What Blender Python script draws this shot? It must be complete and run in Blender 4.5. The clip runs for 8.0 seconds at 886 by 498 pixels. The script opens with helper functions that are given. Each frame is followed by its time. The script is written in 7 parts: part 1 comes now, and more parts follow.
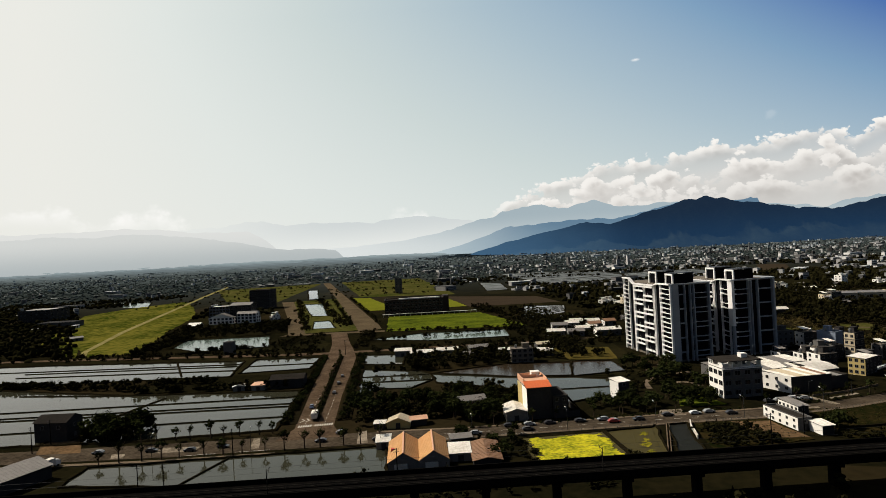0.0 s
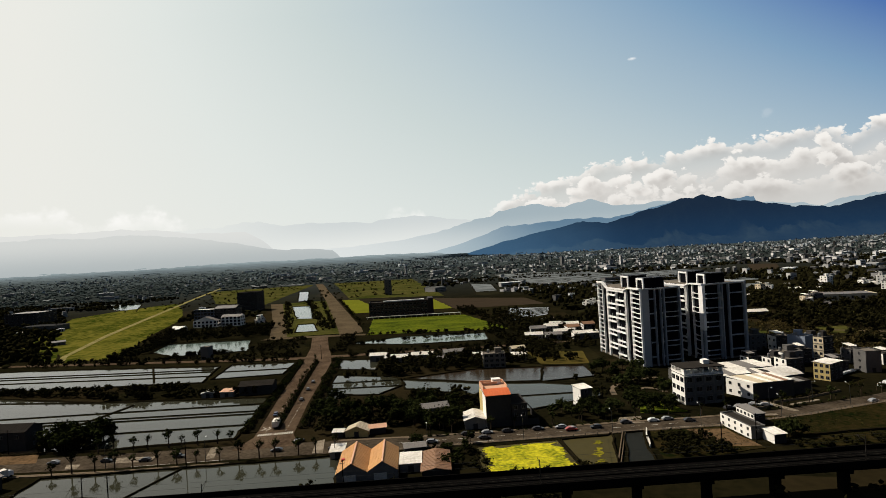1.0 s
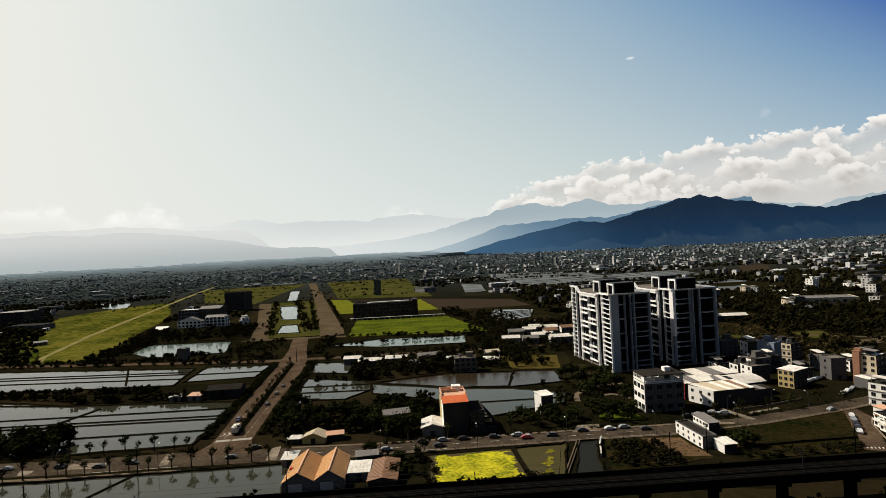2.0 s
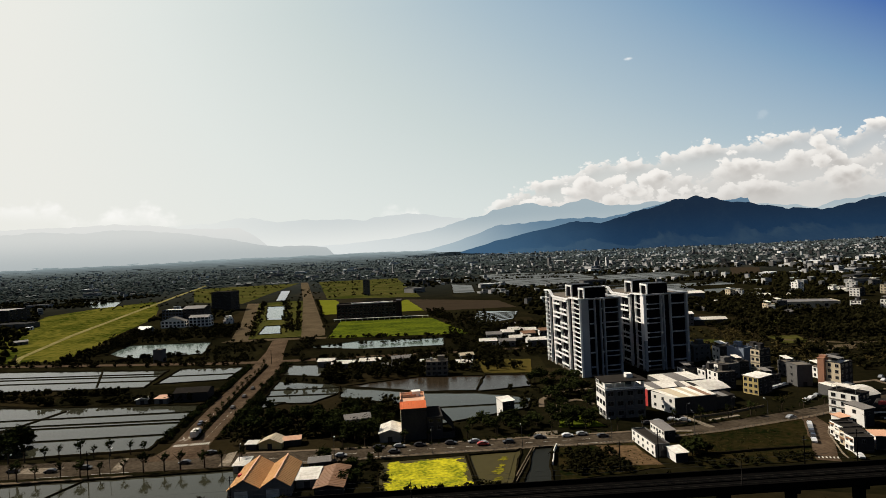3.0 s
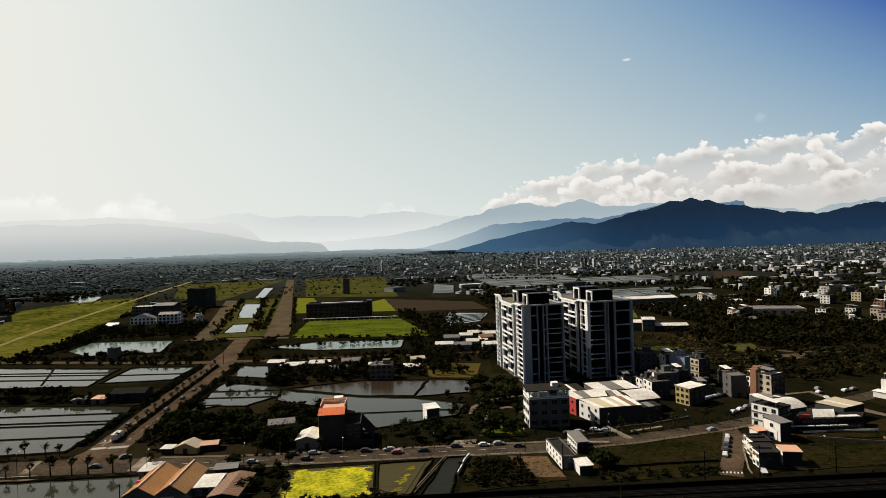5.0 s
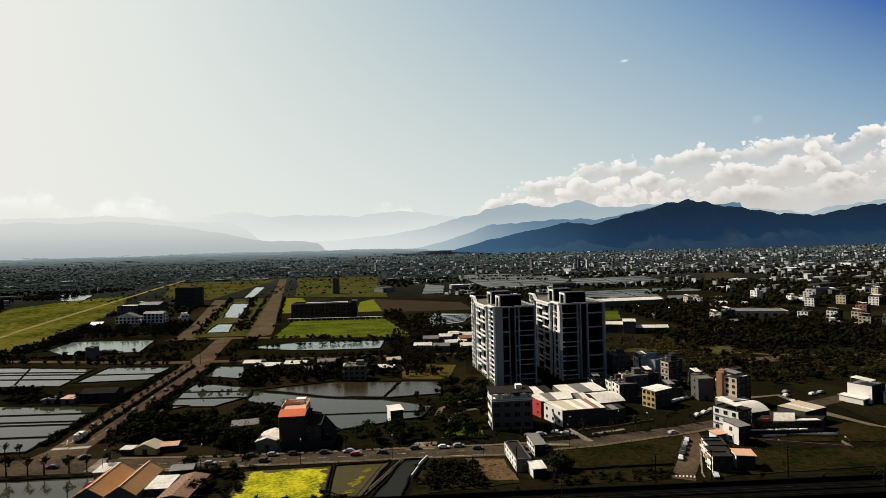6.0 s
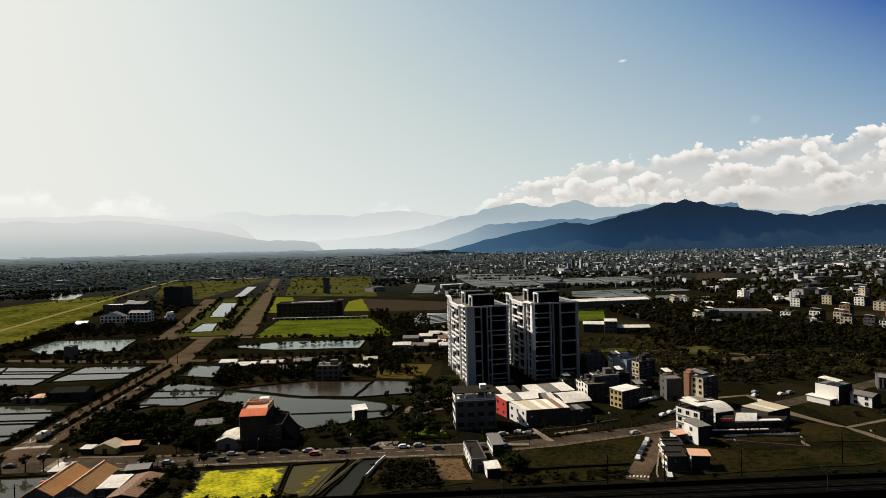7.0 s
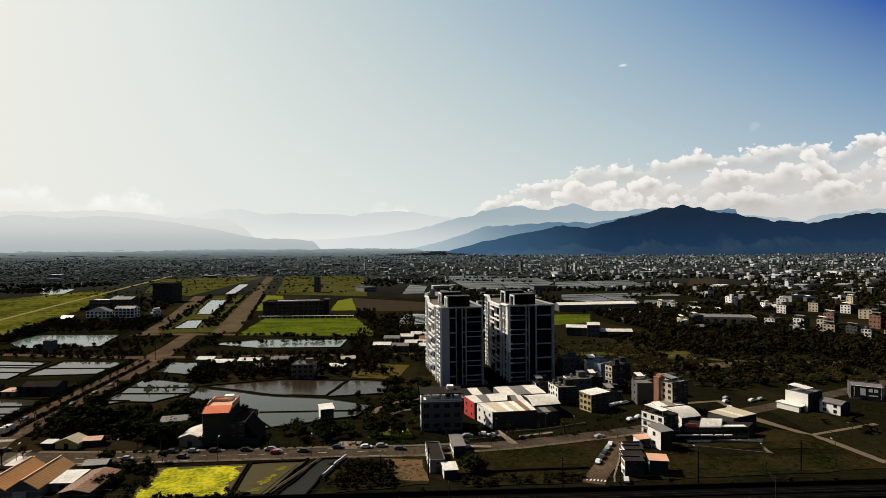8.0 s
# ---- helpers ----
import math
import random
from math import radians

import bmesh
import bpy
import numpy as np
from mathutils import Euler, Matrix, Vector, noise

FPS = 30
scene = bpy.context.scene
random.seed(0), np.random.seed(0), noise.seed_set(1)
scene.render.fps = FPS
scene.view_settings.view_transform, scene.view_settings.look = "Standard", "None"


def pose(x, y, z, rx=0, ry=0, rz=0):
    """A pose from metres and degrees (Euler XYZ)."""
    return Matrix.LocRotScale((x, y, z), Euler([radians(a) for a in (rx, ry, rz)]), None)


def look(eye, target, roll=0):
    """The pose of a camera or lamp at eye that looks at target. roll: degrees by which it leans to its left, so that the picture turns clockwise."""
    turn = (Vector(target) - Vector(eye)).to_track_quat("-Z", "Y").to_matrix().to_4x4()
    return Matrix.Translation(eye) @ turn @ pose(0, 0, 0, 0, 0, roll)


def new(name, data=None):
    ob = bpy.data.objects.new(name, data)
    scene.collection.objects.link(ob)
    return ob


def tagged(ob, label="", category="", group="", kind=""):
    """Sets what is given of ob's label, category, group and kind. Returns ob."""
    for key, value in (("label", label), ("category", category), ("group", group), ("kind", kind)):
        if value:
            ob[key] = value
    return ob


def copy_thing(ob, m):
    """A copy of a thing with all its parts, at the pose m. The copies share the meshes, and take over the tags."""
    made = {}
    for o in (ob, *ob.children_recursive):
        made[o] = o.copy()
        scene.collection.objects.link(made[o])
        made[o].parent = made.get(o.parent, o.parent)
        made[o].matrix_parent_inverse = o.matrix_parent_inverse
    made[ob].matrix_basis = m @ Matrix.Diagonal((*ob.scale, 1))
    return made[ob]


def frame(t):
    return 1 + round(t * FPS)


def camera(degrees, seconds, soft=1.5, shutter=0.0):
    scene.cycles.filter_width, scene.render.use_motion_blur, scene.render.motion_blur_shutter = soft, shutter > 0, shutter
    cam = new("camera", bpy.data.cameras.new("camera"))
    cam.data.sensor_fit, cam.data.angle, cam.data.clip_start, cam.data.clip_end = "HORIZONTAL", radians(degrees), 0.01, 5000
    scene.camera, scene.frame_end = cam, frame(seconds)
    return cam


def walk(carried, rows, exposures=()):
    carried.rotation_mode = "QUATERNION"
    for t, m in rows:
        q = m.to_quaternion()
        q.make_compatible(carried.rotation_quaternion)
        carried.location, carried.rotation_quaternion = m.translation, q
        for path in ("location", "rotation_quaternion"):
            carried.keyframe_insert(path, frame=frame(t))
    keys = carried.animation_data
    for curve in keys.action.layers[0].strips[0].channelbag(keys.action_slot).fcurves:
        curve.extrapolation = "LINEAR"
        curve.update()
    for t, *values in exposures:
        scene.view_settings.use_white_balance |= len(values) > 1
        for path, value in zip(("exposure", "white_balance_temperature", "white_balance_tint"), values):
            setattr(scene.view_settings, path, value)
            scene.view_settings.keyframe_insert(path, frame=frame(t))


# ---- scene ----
cam = camera(74.7, 8.0, soft=0.7)
PATH = [
    (0, (-3.695, -1.881, 70.718), (-3.522, 0.112, 70.72), -3.2),
    (0.5, (4.434, -2.236, 71.976), (4.61, -0.244, 71.977), -3.4),
    (1, (12.985, -2.724, 73.28), (13.161, -0.732, 73.279), -3.4),
    (1.5, (21.513, -3.323, 74.587), (21.689, -1.331, 74.583), -3.3),
    (3, (46.04, -4.054, 77.418), (46.222, -2.062, 77.408), -2.8),
    (3.5, (54.056, -4.544, 77.891), (54.238, -2.553, 77.88), -2.6),
    (4, (61.856, -4.698, 78.609), (62.038, -2.706, 78.594), -2.3),
    (4.5, (69.845, -4.802, 79.249), (70.028, -2.81, 79.232), -2.1),
    (6, (92.458, -6.703, 80.11), (92.647, -4.712, 80.092), -1.6),
    (6.5, (100.064, -7.094, 80.024), (100.254, -5.103, 80.006), -1.6),
    (7, (107.625, -7.741, 79.58), (107.816, -5.75, 79.561), -1.5),
    (7.5, (115.104, -8.312, 79.233), (115.297, -6.322, 79.213), -1.2),
    (8, (120.526, -8.474, 79.016), (120.72, -6.484, 79.001), -0.5),
]
walk(cam, [(t, look(eye, target, roll)) for t, eye, target, roll in PATH], exposures=[(0.0, 0.0), (8.0, 0.0)])

# ---- world, sun ----
SUN_AZ, SUN_EL = -60.0, 44.0          # degrees from +y (to the left), and above the horizon
world = bpy.data.worlds.new("world")
scene.world = world
world.use_nodes = True
wn, wl = world.node_tree.nodes, world.node_tree.links
wn.clear()
sky = wn.new("ShaderNodeTexSky")
sky.sky_type, sky.sun_disc = "NISHITA", False
sky.sun_elevation, sky.sun_rotation = radians(SUN_EL), radians(SUN_AZ)
sky.air_density, sky.dust_density, sky.ozone_density, sky.altitude = 1.0, 2.5, 2.0, 80
wb, wo = wn.new("ShaderNodeBackground"), wn.new("ShaderNodeOutputWorld")
wb.inputs["Strength"].default_value = 0.033
wl.new(sky.outputs[0], wb.inputs["Color"])
wl.new(wb.outputs[0], wo.inputs["Surface"])

sun = new("sun", bpy.data.lights.new("sun", "SUN"))
sun.data.energy, sun.data.angle, sun.data.color = 5.2, radians(0.6), (1.0, 0.91, 0.77)
saz, sel = radians(SUN_AZ), radians(SUN_EL)
SUN_DIR = Vector((math.sin(saz) * math.cos(sel), math.cos(saz) * math.cos(sel), math.sin(sel)))
sun.matrix_world = look(SUN_DIR * 500, (0, 0, 0))


# ---- materials ----
def mat(name, a, b=None, big=0.05, small=1.2, rough=0.8, metal=0.0, bump=0.0, glow=None, island=0.0, rnd=0.0, stain=0.25, spec=0.5, bscale=None, spread=1, stretch=0):
    """Colours a and b mixed by noise at two sizes; island / rnd: random value change by mesh island or by object."""
    m = bpy.data.materials.new(name)
    m.use_nodes = True
    n, l = m.node_tree.nodes, m.node_tree.links
    p = n["Principled BSDF"]
    p.inputs["Roughness"].default_value, p.inputs["Metallic"].default_value = rough, metal
    p.inputs["Specular IOR Level"].default_value = 0.0 if rough >= 0.85 else spec
    b = b or tuple(c * 0.75 for c in a)
    geo = n.new("ShaderNodeNewGeometry")
    n1, n2 = n.new("ShaderNodeTexNoise"), n.new("ShaderNodeTexNoise")
    n1.inputs["Scale"].default_value, n1.inputs["Detail"].default_value = big, 5
    n2.inputs["Scale"].default_value, n2.inputs["Detail"].default_value = small, 4
    where = geo.outputs["Position"]
    if stretch:
        mp = n.new("ShaderNodeMapping")
        mp.inputs["Scale"].default_value, mp.inputs["Rotation"].default_value = (1, stretch, 1), (0, 0, 0.08)
        l.new(where, mp.inputs["Vector"])
        where = mp.outputs[0]
    for t in (n1, n2):
        l.new(where, t.inputs["Vector"])
    add = n.new("ShaderNodeMath")
    add.operation = "MULTIPLY_ADD"
    add.inputs[1].default_value = 0.5
    half = n.new("ShaderNodeMath")
    half.operation = "MULTIPLY"
    half.inputs[1].default_value = 0.5
    l.new(n1.outputs[0], half.inputs[0])
    l.new(n2.outputs[0], add.inputs[0])
    l.new(half.outputs[0], add.inputs[2])
    ramp = n.new("ShaderNodeMapRange")
    ramp.inputs[1].default_value, ramp.inputs[2].default_value = 0.5 - stain, 0.5 + stain
    l.new(add.outputs[0], ramp.inputs[0])
    mix = n.new("ShaderNodeMix")
    mix.data_type = "RGBA"
    mix.inputs[6].default_value, mix.inputs[7].default_value = (*a, 1), (*b, 1)
    l.new(ramp.outputs[0], mix.inputs[0])
    out = mix.outputs[2]
    if island or rnd:
        hsv, val = n.new("ShaderNodeHueSaturation"), n.new("ShaderNodeMapRange")
        amount = island or rnd
        val.inputs[3].default_value, val.inputs[4].default_value = 1 - amount, 1 + amount
        if spread != 1:
            pw = n.new("ShaderNodeMath")
            pw.operation, pw.inputs[1].default_value = "POWER", spread
            l.new(geo.outputs["Random Per Island"], pw.inputs[0])
            l.new(pw.outputs[0], val.inputs[0])
            val.inputs[3].default_value, val.inputs[4].default_value = 0.08, 1 + amount
        elif island:
            l.new(geo.outputs["Random Per Island"], val.inputs[0])
        else:
            info = n.new("ShaderNodeObjectInfo")
            l.new(info.outputs["Random"], val.inputs[0])
        l.new(val.outputs[0], hsv.inputs["Value"])
        l.new(out, hsv.inputs["Color"])
        out = hsv.outputs[0]
    l.new(out, p.inputs["Base Color"])
    if bump:
        bn = n.new("ShaderNodeBump")
        bn.inputs["Strength"].default_value, bn.inputs["Distance"].default_value = bump, 0.1
        src = n2
        if bscale:
            src = n.new("ShaderNodeTexNoise")
            src.inputs["Scale"].default_value, src.inputs["Detail"].default_value = bscale, 3
            l.new(geo.outputs["Position"], src.inputs["Vector"])
        l.new(src.outputs[0], bn.inputs["Height"])
        l.new(bn.outputs[0], p.inputs["Normal"])
    if glow:
        p.inputs["Emission Color"].default_value, p.inputs["Emission Strength"].default_value = (*glow[0], 1), glow[1]
    return m


M_ASPHALT = mat("asphalt", (0.045, 0.03, 0.019), (0.115, 0.08, 0.052), 0.08, 0.7, 0.9, stain=0.14)
M_PAVE = mat("paving", (0.1, 0.075, 0.05), (0.17, 0.13, 0.09), 0.1, 1.5, 0.9, spec=0.1)
M_PALEPAVE = mat("pale_concrete", (0.3, 0.25, 0.19), (0.09, 0.072, 0.05), 0.2, 1.3, 0.9, stain=0.12)
M_LINE = mat("road_paint", (0.7, 0.68, 0.6), (0.45, 0.42, 0.36), 0.3, 3, 0.7)
# near-black matte: recess shade held in the colour, also used on lift houses
M_RECESS = mat("recess_shade_colour", (0.007, 0.007, 0.009), (0.004, 0.004, 0.005), 0.2, 1.0, 0.9)
M_CONC = mat("concrete", (0.2, 0.175, 0.145), (0.11, 0.097, 0.08), 0.15, 1.0, 0.9, spec=0.1)
# near-black holds the viaduct's shade and vignetting in the colour; concrete is lighter
M_DECK = mat("near_black_concrete", (0.006, 0.0055, 0.005), (0.004, 0.0038, 0.0035), 0.15, 1.0, 0.95, spec=0.05)
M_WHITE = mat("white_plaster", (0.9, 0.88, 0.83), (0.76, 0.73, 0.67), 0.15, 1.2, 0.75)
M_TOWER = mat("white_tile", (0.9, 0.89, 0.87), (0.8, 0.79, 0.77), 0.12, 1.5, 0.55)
# greys for walls turned from the sun: their shade is put into the tile
M_TOWERM = mat("front_shade_tile", (0.38, 0.41, 0.44), (0.29, 0.315, 0.34), 0.12, 1.5, 0.6, spec=0.2)
M_TOWERD = mat("deep_shade_tile", (0.05, 0.052, 0.058), (0.03, 0.032, 0.036), 0.12, 1.5, 0.6, spec=0.2)
M_CREAM = mat("cream_plaster", (0.62, 0.52, 0.36), (0.42, 0.35, 0.24), 0.2, 1.4, 0.8)
M_YELLOW = mat("yellow_plaster", (0.6, 0.46, 0.17), (0.4, 0.3, 0.12), 0.2, 1.4, 0.8)
# these two greys also paint the shade on fronts turned from the sun
M_GREY = mat("grey_plaster_and_shade", (0.14, 0.135, 0.13), (0.085, 0.083, 0.08), 0.2, 1.2, 0.85)
M_DGREY = mat("dark_render_and_shade", (0.055, 0.052, 0.05), (0.032, 0.03, 0.03), 0.2, 1.2, 0.85, spec=0.2)
M_BLUEG = mat("blue_grey_render", (0.27, 0.32, 0.40), (0.2, 0.24, 0.3), 0.2, 1.2, 0.7, spec=0.3)
M_NAVY = mat("dark_blue_cladding", (0.05, 0.068, 0.105), (0.03, 0.042, 0.07), 0.2, 1.2, 0.6, spec=0.3)
M_TRACK = mat("dry_grass_track", (0.25, 0.215, 0.09), (0.13, 0.115, 0.035), 0.08, 0.6, 0.95, stain=0.13)
M_BROWN = mat("brown_cladding", (0.035, 0.022, 0.02), (0.022, 0.015, 0.014), 0.1, 1.2, 0.7, spec=0.2)
M_BRICK = mat("brick_red_tile", (0.33, 0.16, 0.09), (0.22, 0.1, 0.06), 0.3, 1.8, 0.75)
M_RED = mat("red_paint", (0.6, 0.06, 0.05), (0.4, 0.04, 0.04), 0.2, 1.2, 0.6)
M_ORANGE = mat("orange_sheet", (0.6, 0.33, 0.13), (0.43, 0.22, 0.08), 0.2, 1.0, 0.65, spec=0.2)
M_ORANGE2 = mat("bright_orange_sheet", (0.75, 0.17, 0.04), (0.6, 0.12, 0.03), 0.2, 1.0, 0.5)
M_PEACH = mat("peach_deck", (0.7, 0.4, 0.25), (0.55, 0.3, 0.18), 0.3, 1.5, 0.7)
M_BROWNR = mat("rusty_sheet", (0.27, 0.135, 0.06), (0.16, 0.08, 0.037), 0.2, 1.0, 0.6)
M_WHITER = mat("white_sheet", (0.86, 0.82, 0.74), (0.55, 0.5, 0.42), 0.1, 0.9, 0.5, stain=0.13)
M_GREYR = mat("weathered_sheet", (0.22, 0.2, 0.18), (0.11, 0.1, 0.09), 0.12, 0.9, 0.6)
M_DARKR = mat("dark_roof", (0.04, 0.035, 0.03), (0.02, 0.018, 0.016), 0.2, 1.0, 0.85, spec=0.2)
M_GLASS = mat("dark_glass", (0.008, 0.009, 0.011), (0.005, 0.005, 0.007), 0.2, 1.0, 0.25, spec=0.25)
M_FRAME = mat("window_frame", (0.16, 0.16, 0.155), (0.1, 0.1, 0.098), 0.5, 2, 0.6)
M_METAL = mat("galvanised_steel", (0.25, 0.25, 0.25), (0.16, 0.16, 0.16), 0.5, 3, 0.5, 0.5)
M_DARKM = mat("dark_steel", (0.05, 0.05, 0.05), (0.03, 0.03, 0.03), 0.5, 3, 0.5, 0.4)
M_LAMP = mat("white_enamel", (0.8, 0.8, 0.8), (0.7, 0.7, 0.7), 0.5, 3, 0.35)
M_BARK = mat("bark", (0.07, 0.05, 0.035), (0.04, 0.03, 0.02), 0.8, 6, 0.95)
M_LEAF = mat("foliage", (0.009, 0.012, 0.004), (0.026, 0.03, 0.009), 0.25, 1.6, 0.85, rnd=0.5, spec=0.05)
M_WOODS = mat("far_foliage", (0.0065, 0.007, 0.003), (0.019, 0.0165, 0.006), 0.02, 0.3, 0.9, island=0.6)
M_GRASS = mat("rough_grass", (0.005, 0.008, 0.002), (0.027, 0.019, 0.007), 0.05, 0.45, 0.95, bump=0.3, stain=0.1)
M_ROUGHF = mat("rough_meadow", (0.026, 0.035, 0.006), (0.08, 0.07, 0.02), 0.02, 0.25, 1.0, bump=0.3, stain=0.12)
M_STREET = mat("grey_asphalt", (0.026, 0.02, 0.014), (0.085, 0.066, 0.046), 0.1, 0.7, 0.9, stain=0.13)
M_LAWN = mat("mown_lawn", (0.105, 0.125, 0.01), (0.03, 0.045, 0.006), 0.035, 0.3, 1.0, bump=0.3, stain=0.1, stretch=1.8)
M_GREENF = mat("green_field", (0.024, 0.036, 0.004), (0.12, 0.108, 0.018), 0.02, 0.16, 1.0, bump=0.3, stain=0.1, stretch=0.6)
M_YELLOWF = mat("yellow_green_field", (0.16, 0.165, 0.016), (0.09, 0.1, 0.01), 0.03, 0.3, 1.0, spec=0.0)
M_OCHREF = mat("ochre_stubble", (0.1, 0.07, 0.017), (0.045, 0.042, 0.011), 0.05, 0.4, 0.95, spec=0.05)
M_SOIL = mat("ploughed_soil", (0.045, 0.034, 0.022), (0.03, 0.022, 0.015), 0.05, 0.5, 0.95, spec=0.05)
M_DIRT = mat("bare_dirt", (0.17, 0.105, 0.055), (0.05, 0.034, 0.018), 0.08, 0.6, 0.95, stain=0.14)
M_PATH = mat("gravel_track", (0.11, 0.083, 0.05), (0.06, 0.045, 0.027), 0.05, 0.5, 0.95, stain=0.16)
M_BANK = mat("earth_bank", (0.008, 0.0068, 0.0036), (0.015, 0.012, 0.006), 0.1, 0.8, 0.95, spec=0.05)
M_ALGAE = mat("floating_weed", (0.58, 0.51, 0.024), (0.13, 0.155, 0.012), 0.16, 0.8, 0.9, bump=0.8, stain=0.13, spec=0.05)
M_ALGAE2 = mat("thin_floating_weed", (0.26, 0.22, 0.02), (0.08, 0.08, 0.012), 0.2, 1.0, 0.9, bump=0.8, stain=0.13, spec=0.05)
M_SCRUB = mat("brown_scrub", (0.075, 0.055, 0.02), (0.03, 0.026, 0.01), 0.03, 0.4, 0.9, island=0.6)
M_WEEDS = mat("rank_weeds", (0.016, 0.02, 0.005), (0.045, 0.033, 0.012), 0.06, 0.5, 0.9, island=0.5)
M_TYRE = mat("rubber", (0.02, 0.02, 0.02), (0.015, 0.015, 0.015), 1, 5, 0.9)


def water_mat(name, body, rough=0.06, ripple=0.05):
    m = mat(name, body, tuple(c * 0.7 for c in body), 0.03, 0.3, rough, bump=ripple, bscale=1.3, spec=0.24)
    m.node_tree.nodes["Principled BSDF"].inputs["IOR"].default_value = 1.33
    return m


M_WATER = water_mat("flooded_paddy_water", (0.036, 0.036, 0.023))
M_MUDDY = water_mat("muddy_water", (0.035, 0.025, 0.014), 0.22)
M_SCUM = water_mat("weedy_water", (0.062, 0.05, 0.013), 0.7)
M_DARKW = water_mat("dark_ditch_water", (0.012, 0.012, 0.007), 0.6)
# dark mud; the pale streaks paint in sky reflected by shallow water
M_PADDYMUD = mat("paddy_mud_with_sky_streaks", (0.018, 0.022, 0.018), (0.16, 0.175, 0.175), 0.008, 0.03, 0.8, stain=0.1, spec=0.3, stretch=5)
M_CANAL = water_mat("pale_canal_water", (0.12, 0.16, 0.135), 0.14)


# ---- mesh helpers ----
def add_box(bm, x0, y0, z0, x1, y1, z1, mi=0):
    v = [bm.verts.new((x, y, z)) for z in (z0, z1) for y in (y0, y1) for x in (x0, x1)]
    for q in ((0, 2, 3, 1), (4, 5, 7, 6), (0, 1, 5, 4), (2, 6, 7, 3), (0, 4, 6, 2), (1, 3, 7, 5)):
        bm.faces.new([v[i] for i in q]).material_index = mi


def add_prism(bm, pts, z0, z1, mi=0):
    """An upright prism over the outline pts (anticlockwise); z0, z1: numbers or one for each corner."""
    n = len(pts)
    zs = [z0] * n if not isinstance(z0, (list, tuple)) else z0
    ze = [z1] * n if not isinstance(z1, (list, tuple)) else z1
    lo = [bm.verts.new((*p, z)) for p, z in zip(pts, zs)]
    hi = [bm.verts.new((*p, z)) for p, z in zip(pts, ze)]
    bm.faces.new(hi).material_index = mi
    bm.faces.new(lo[::-1]).material_index = mi
    for i in range(n):
        j = (i + 1) % n
        bm.faces.new((lo[i], lo[j], hi[j], hi[i])).material_index = mi


def add_cyl(bm, p, q, r0, r1, sides=8, mi=0):
    p, q = Vector(p), Vector(q)
    turn = (q - p).to_track_quat("Z", "Y")
    ring = lambda c, r: [bm.verts.new(c + turn @ Vector((r * math.cos(a), r * math.sin(a), 0))) for a in [2 * math.pi * k / sides for k in range(sides)]]
    lo, hi = ring(p, r0), ring(q, r1)
    bm.faces.new(hi).material_index = mi
    bm.faces.new(lo[::-1]).material_index = mi
    for i in range(sides):
        j = (i + 1) % sides
        bm.faces.new((lo[i], lo[j], hi[j], hi[i])).material_index = mi


def mesh_of(name, bm, *materials):
    me = bpy.data.meshes.new(name)
    bm.normal_update()
    bm.to_mesh(me)
    bm.free()
    for m in materials:
        me.materials.append(m)
    return me


def part(name, bm, material, parent, label="", place=None):
    """Links a bmesh (or a mesh) as one object under parent."""
    mats = material if isinstance(material, (list, tuple)) else [material]
    me = mesh_of(name, bm, *mats) if isinstance(bm, bmesh.types.BMesh) else bm
    ob = new(name, me)
    ob.parent = parent
    if place is not None:
        ob.matrix_basis = place
    return tagged(ob, label)


def thing(name, label, category, x=0, y=0, z=0, rz=0, group="", kind=""):
    ob = new(name)
    ob.empty_display_size = 0.5
    ob.matrix_basis = pose(x, y, z, 0, 0, rz)
    return tagged(ob, label, category, group, kind)


def solid(name, bm, materials, label, category, group="", kind="", m=None):
    ob = new(name, mesh_of(name, bm, *(materials if isinstance(materials, (list, tuple)) else [materials])))
    if m is not None:
        ob.matrix_basis = m
    return tagged(ob, label, category, group, kind)


def gz(x, y):
    """Height of the plain: level near by, rising gently towards the mountains."""
    r = min(max((y - 1600) / 3000, 0), 1.2)
    side = 1 - 0.6 * min(max((x - 600) / 1500, 0), 1)
    return 46 * r * r * side


def anticlockwise(pts):
    area = sum(a[0] * b[1] - b[0] * a[1] for a, b in zip(pts, pts[1:] + pts[:1]))
    return list(pts) if area > 0 else list(pts)[::-1]


# ---- the plain ----
bm = bmesh.new()
xs = [-7000 + 130 * i for i in range(112)]
ys = [-2500 + 130 * i for i in range(64)]
grid = [[bm.verts.new((x, y, gz(x, y))) for x in xs] for y in ys]
for r in range(len(ys) - 1):
    for c in range(len(xs) - 1):
        bm.faces.new((grid[r][c], grid[r][c + 1], grid[r + 1][c + 1], grid[r + 1][c]))


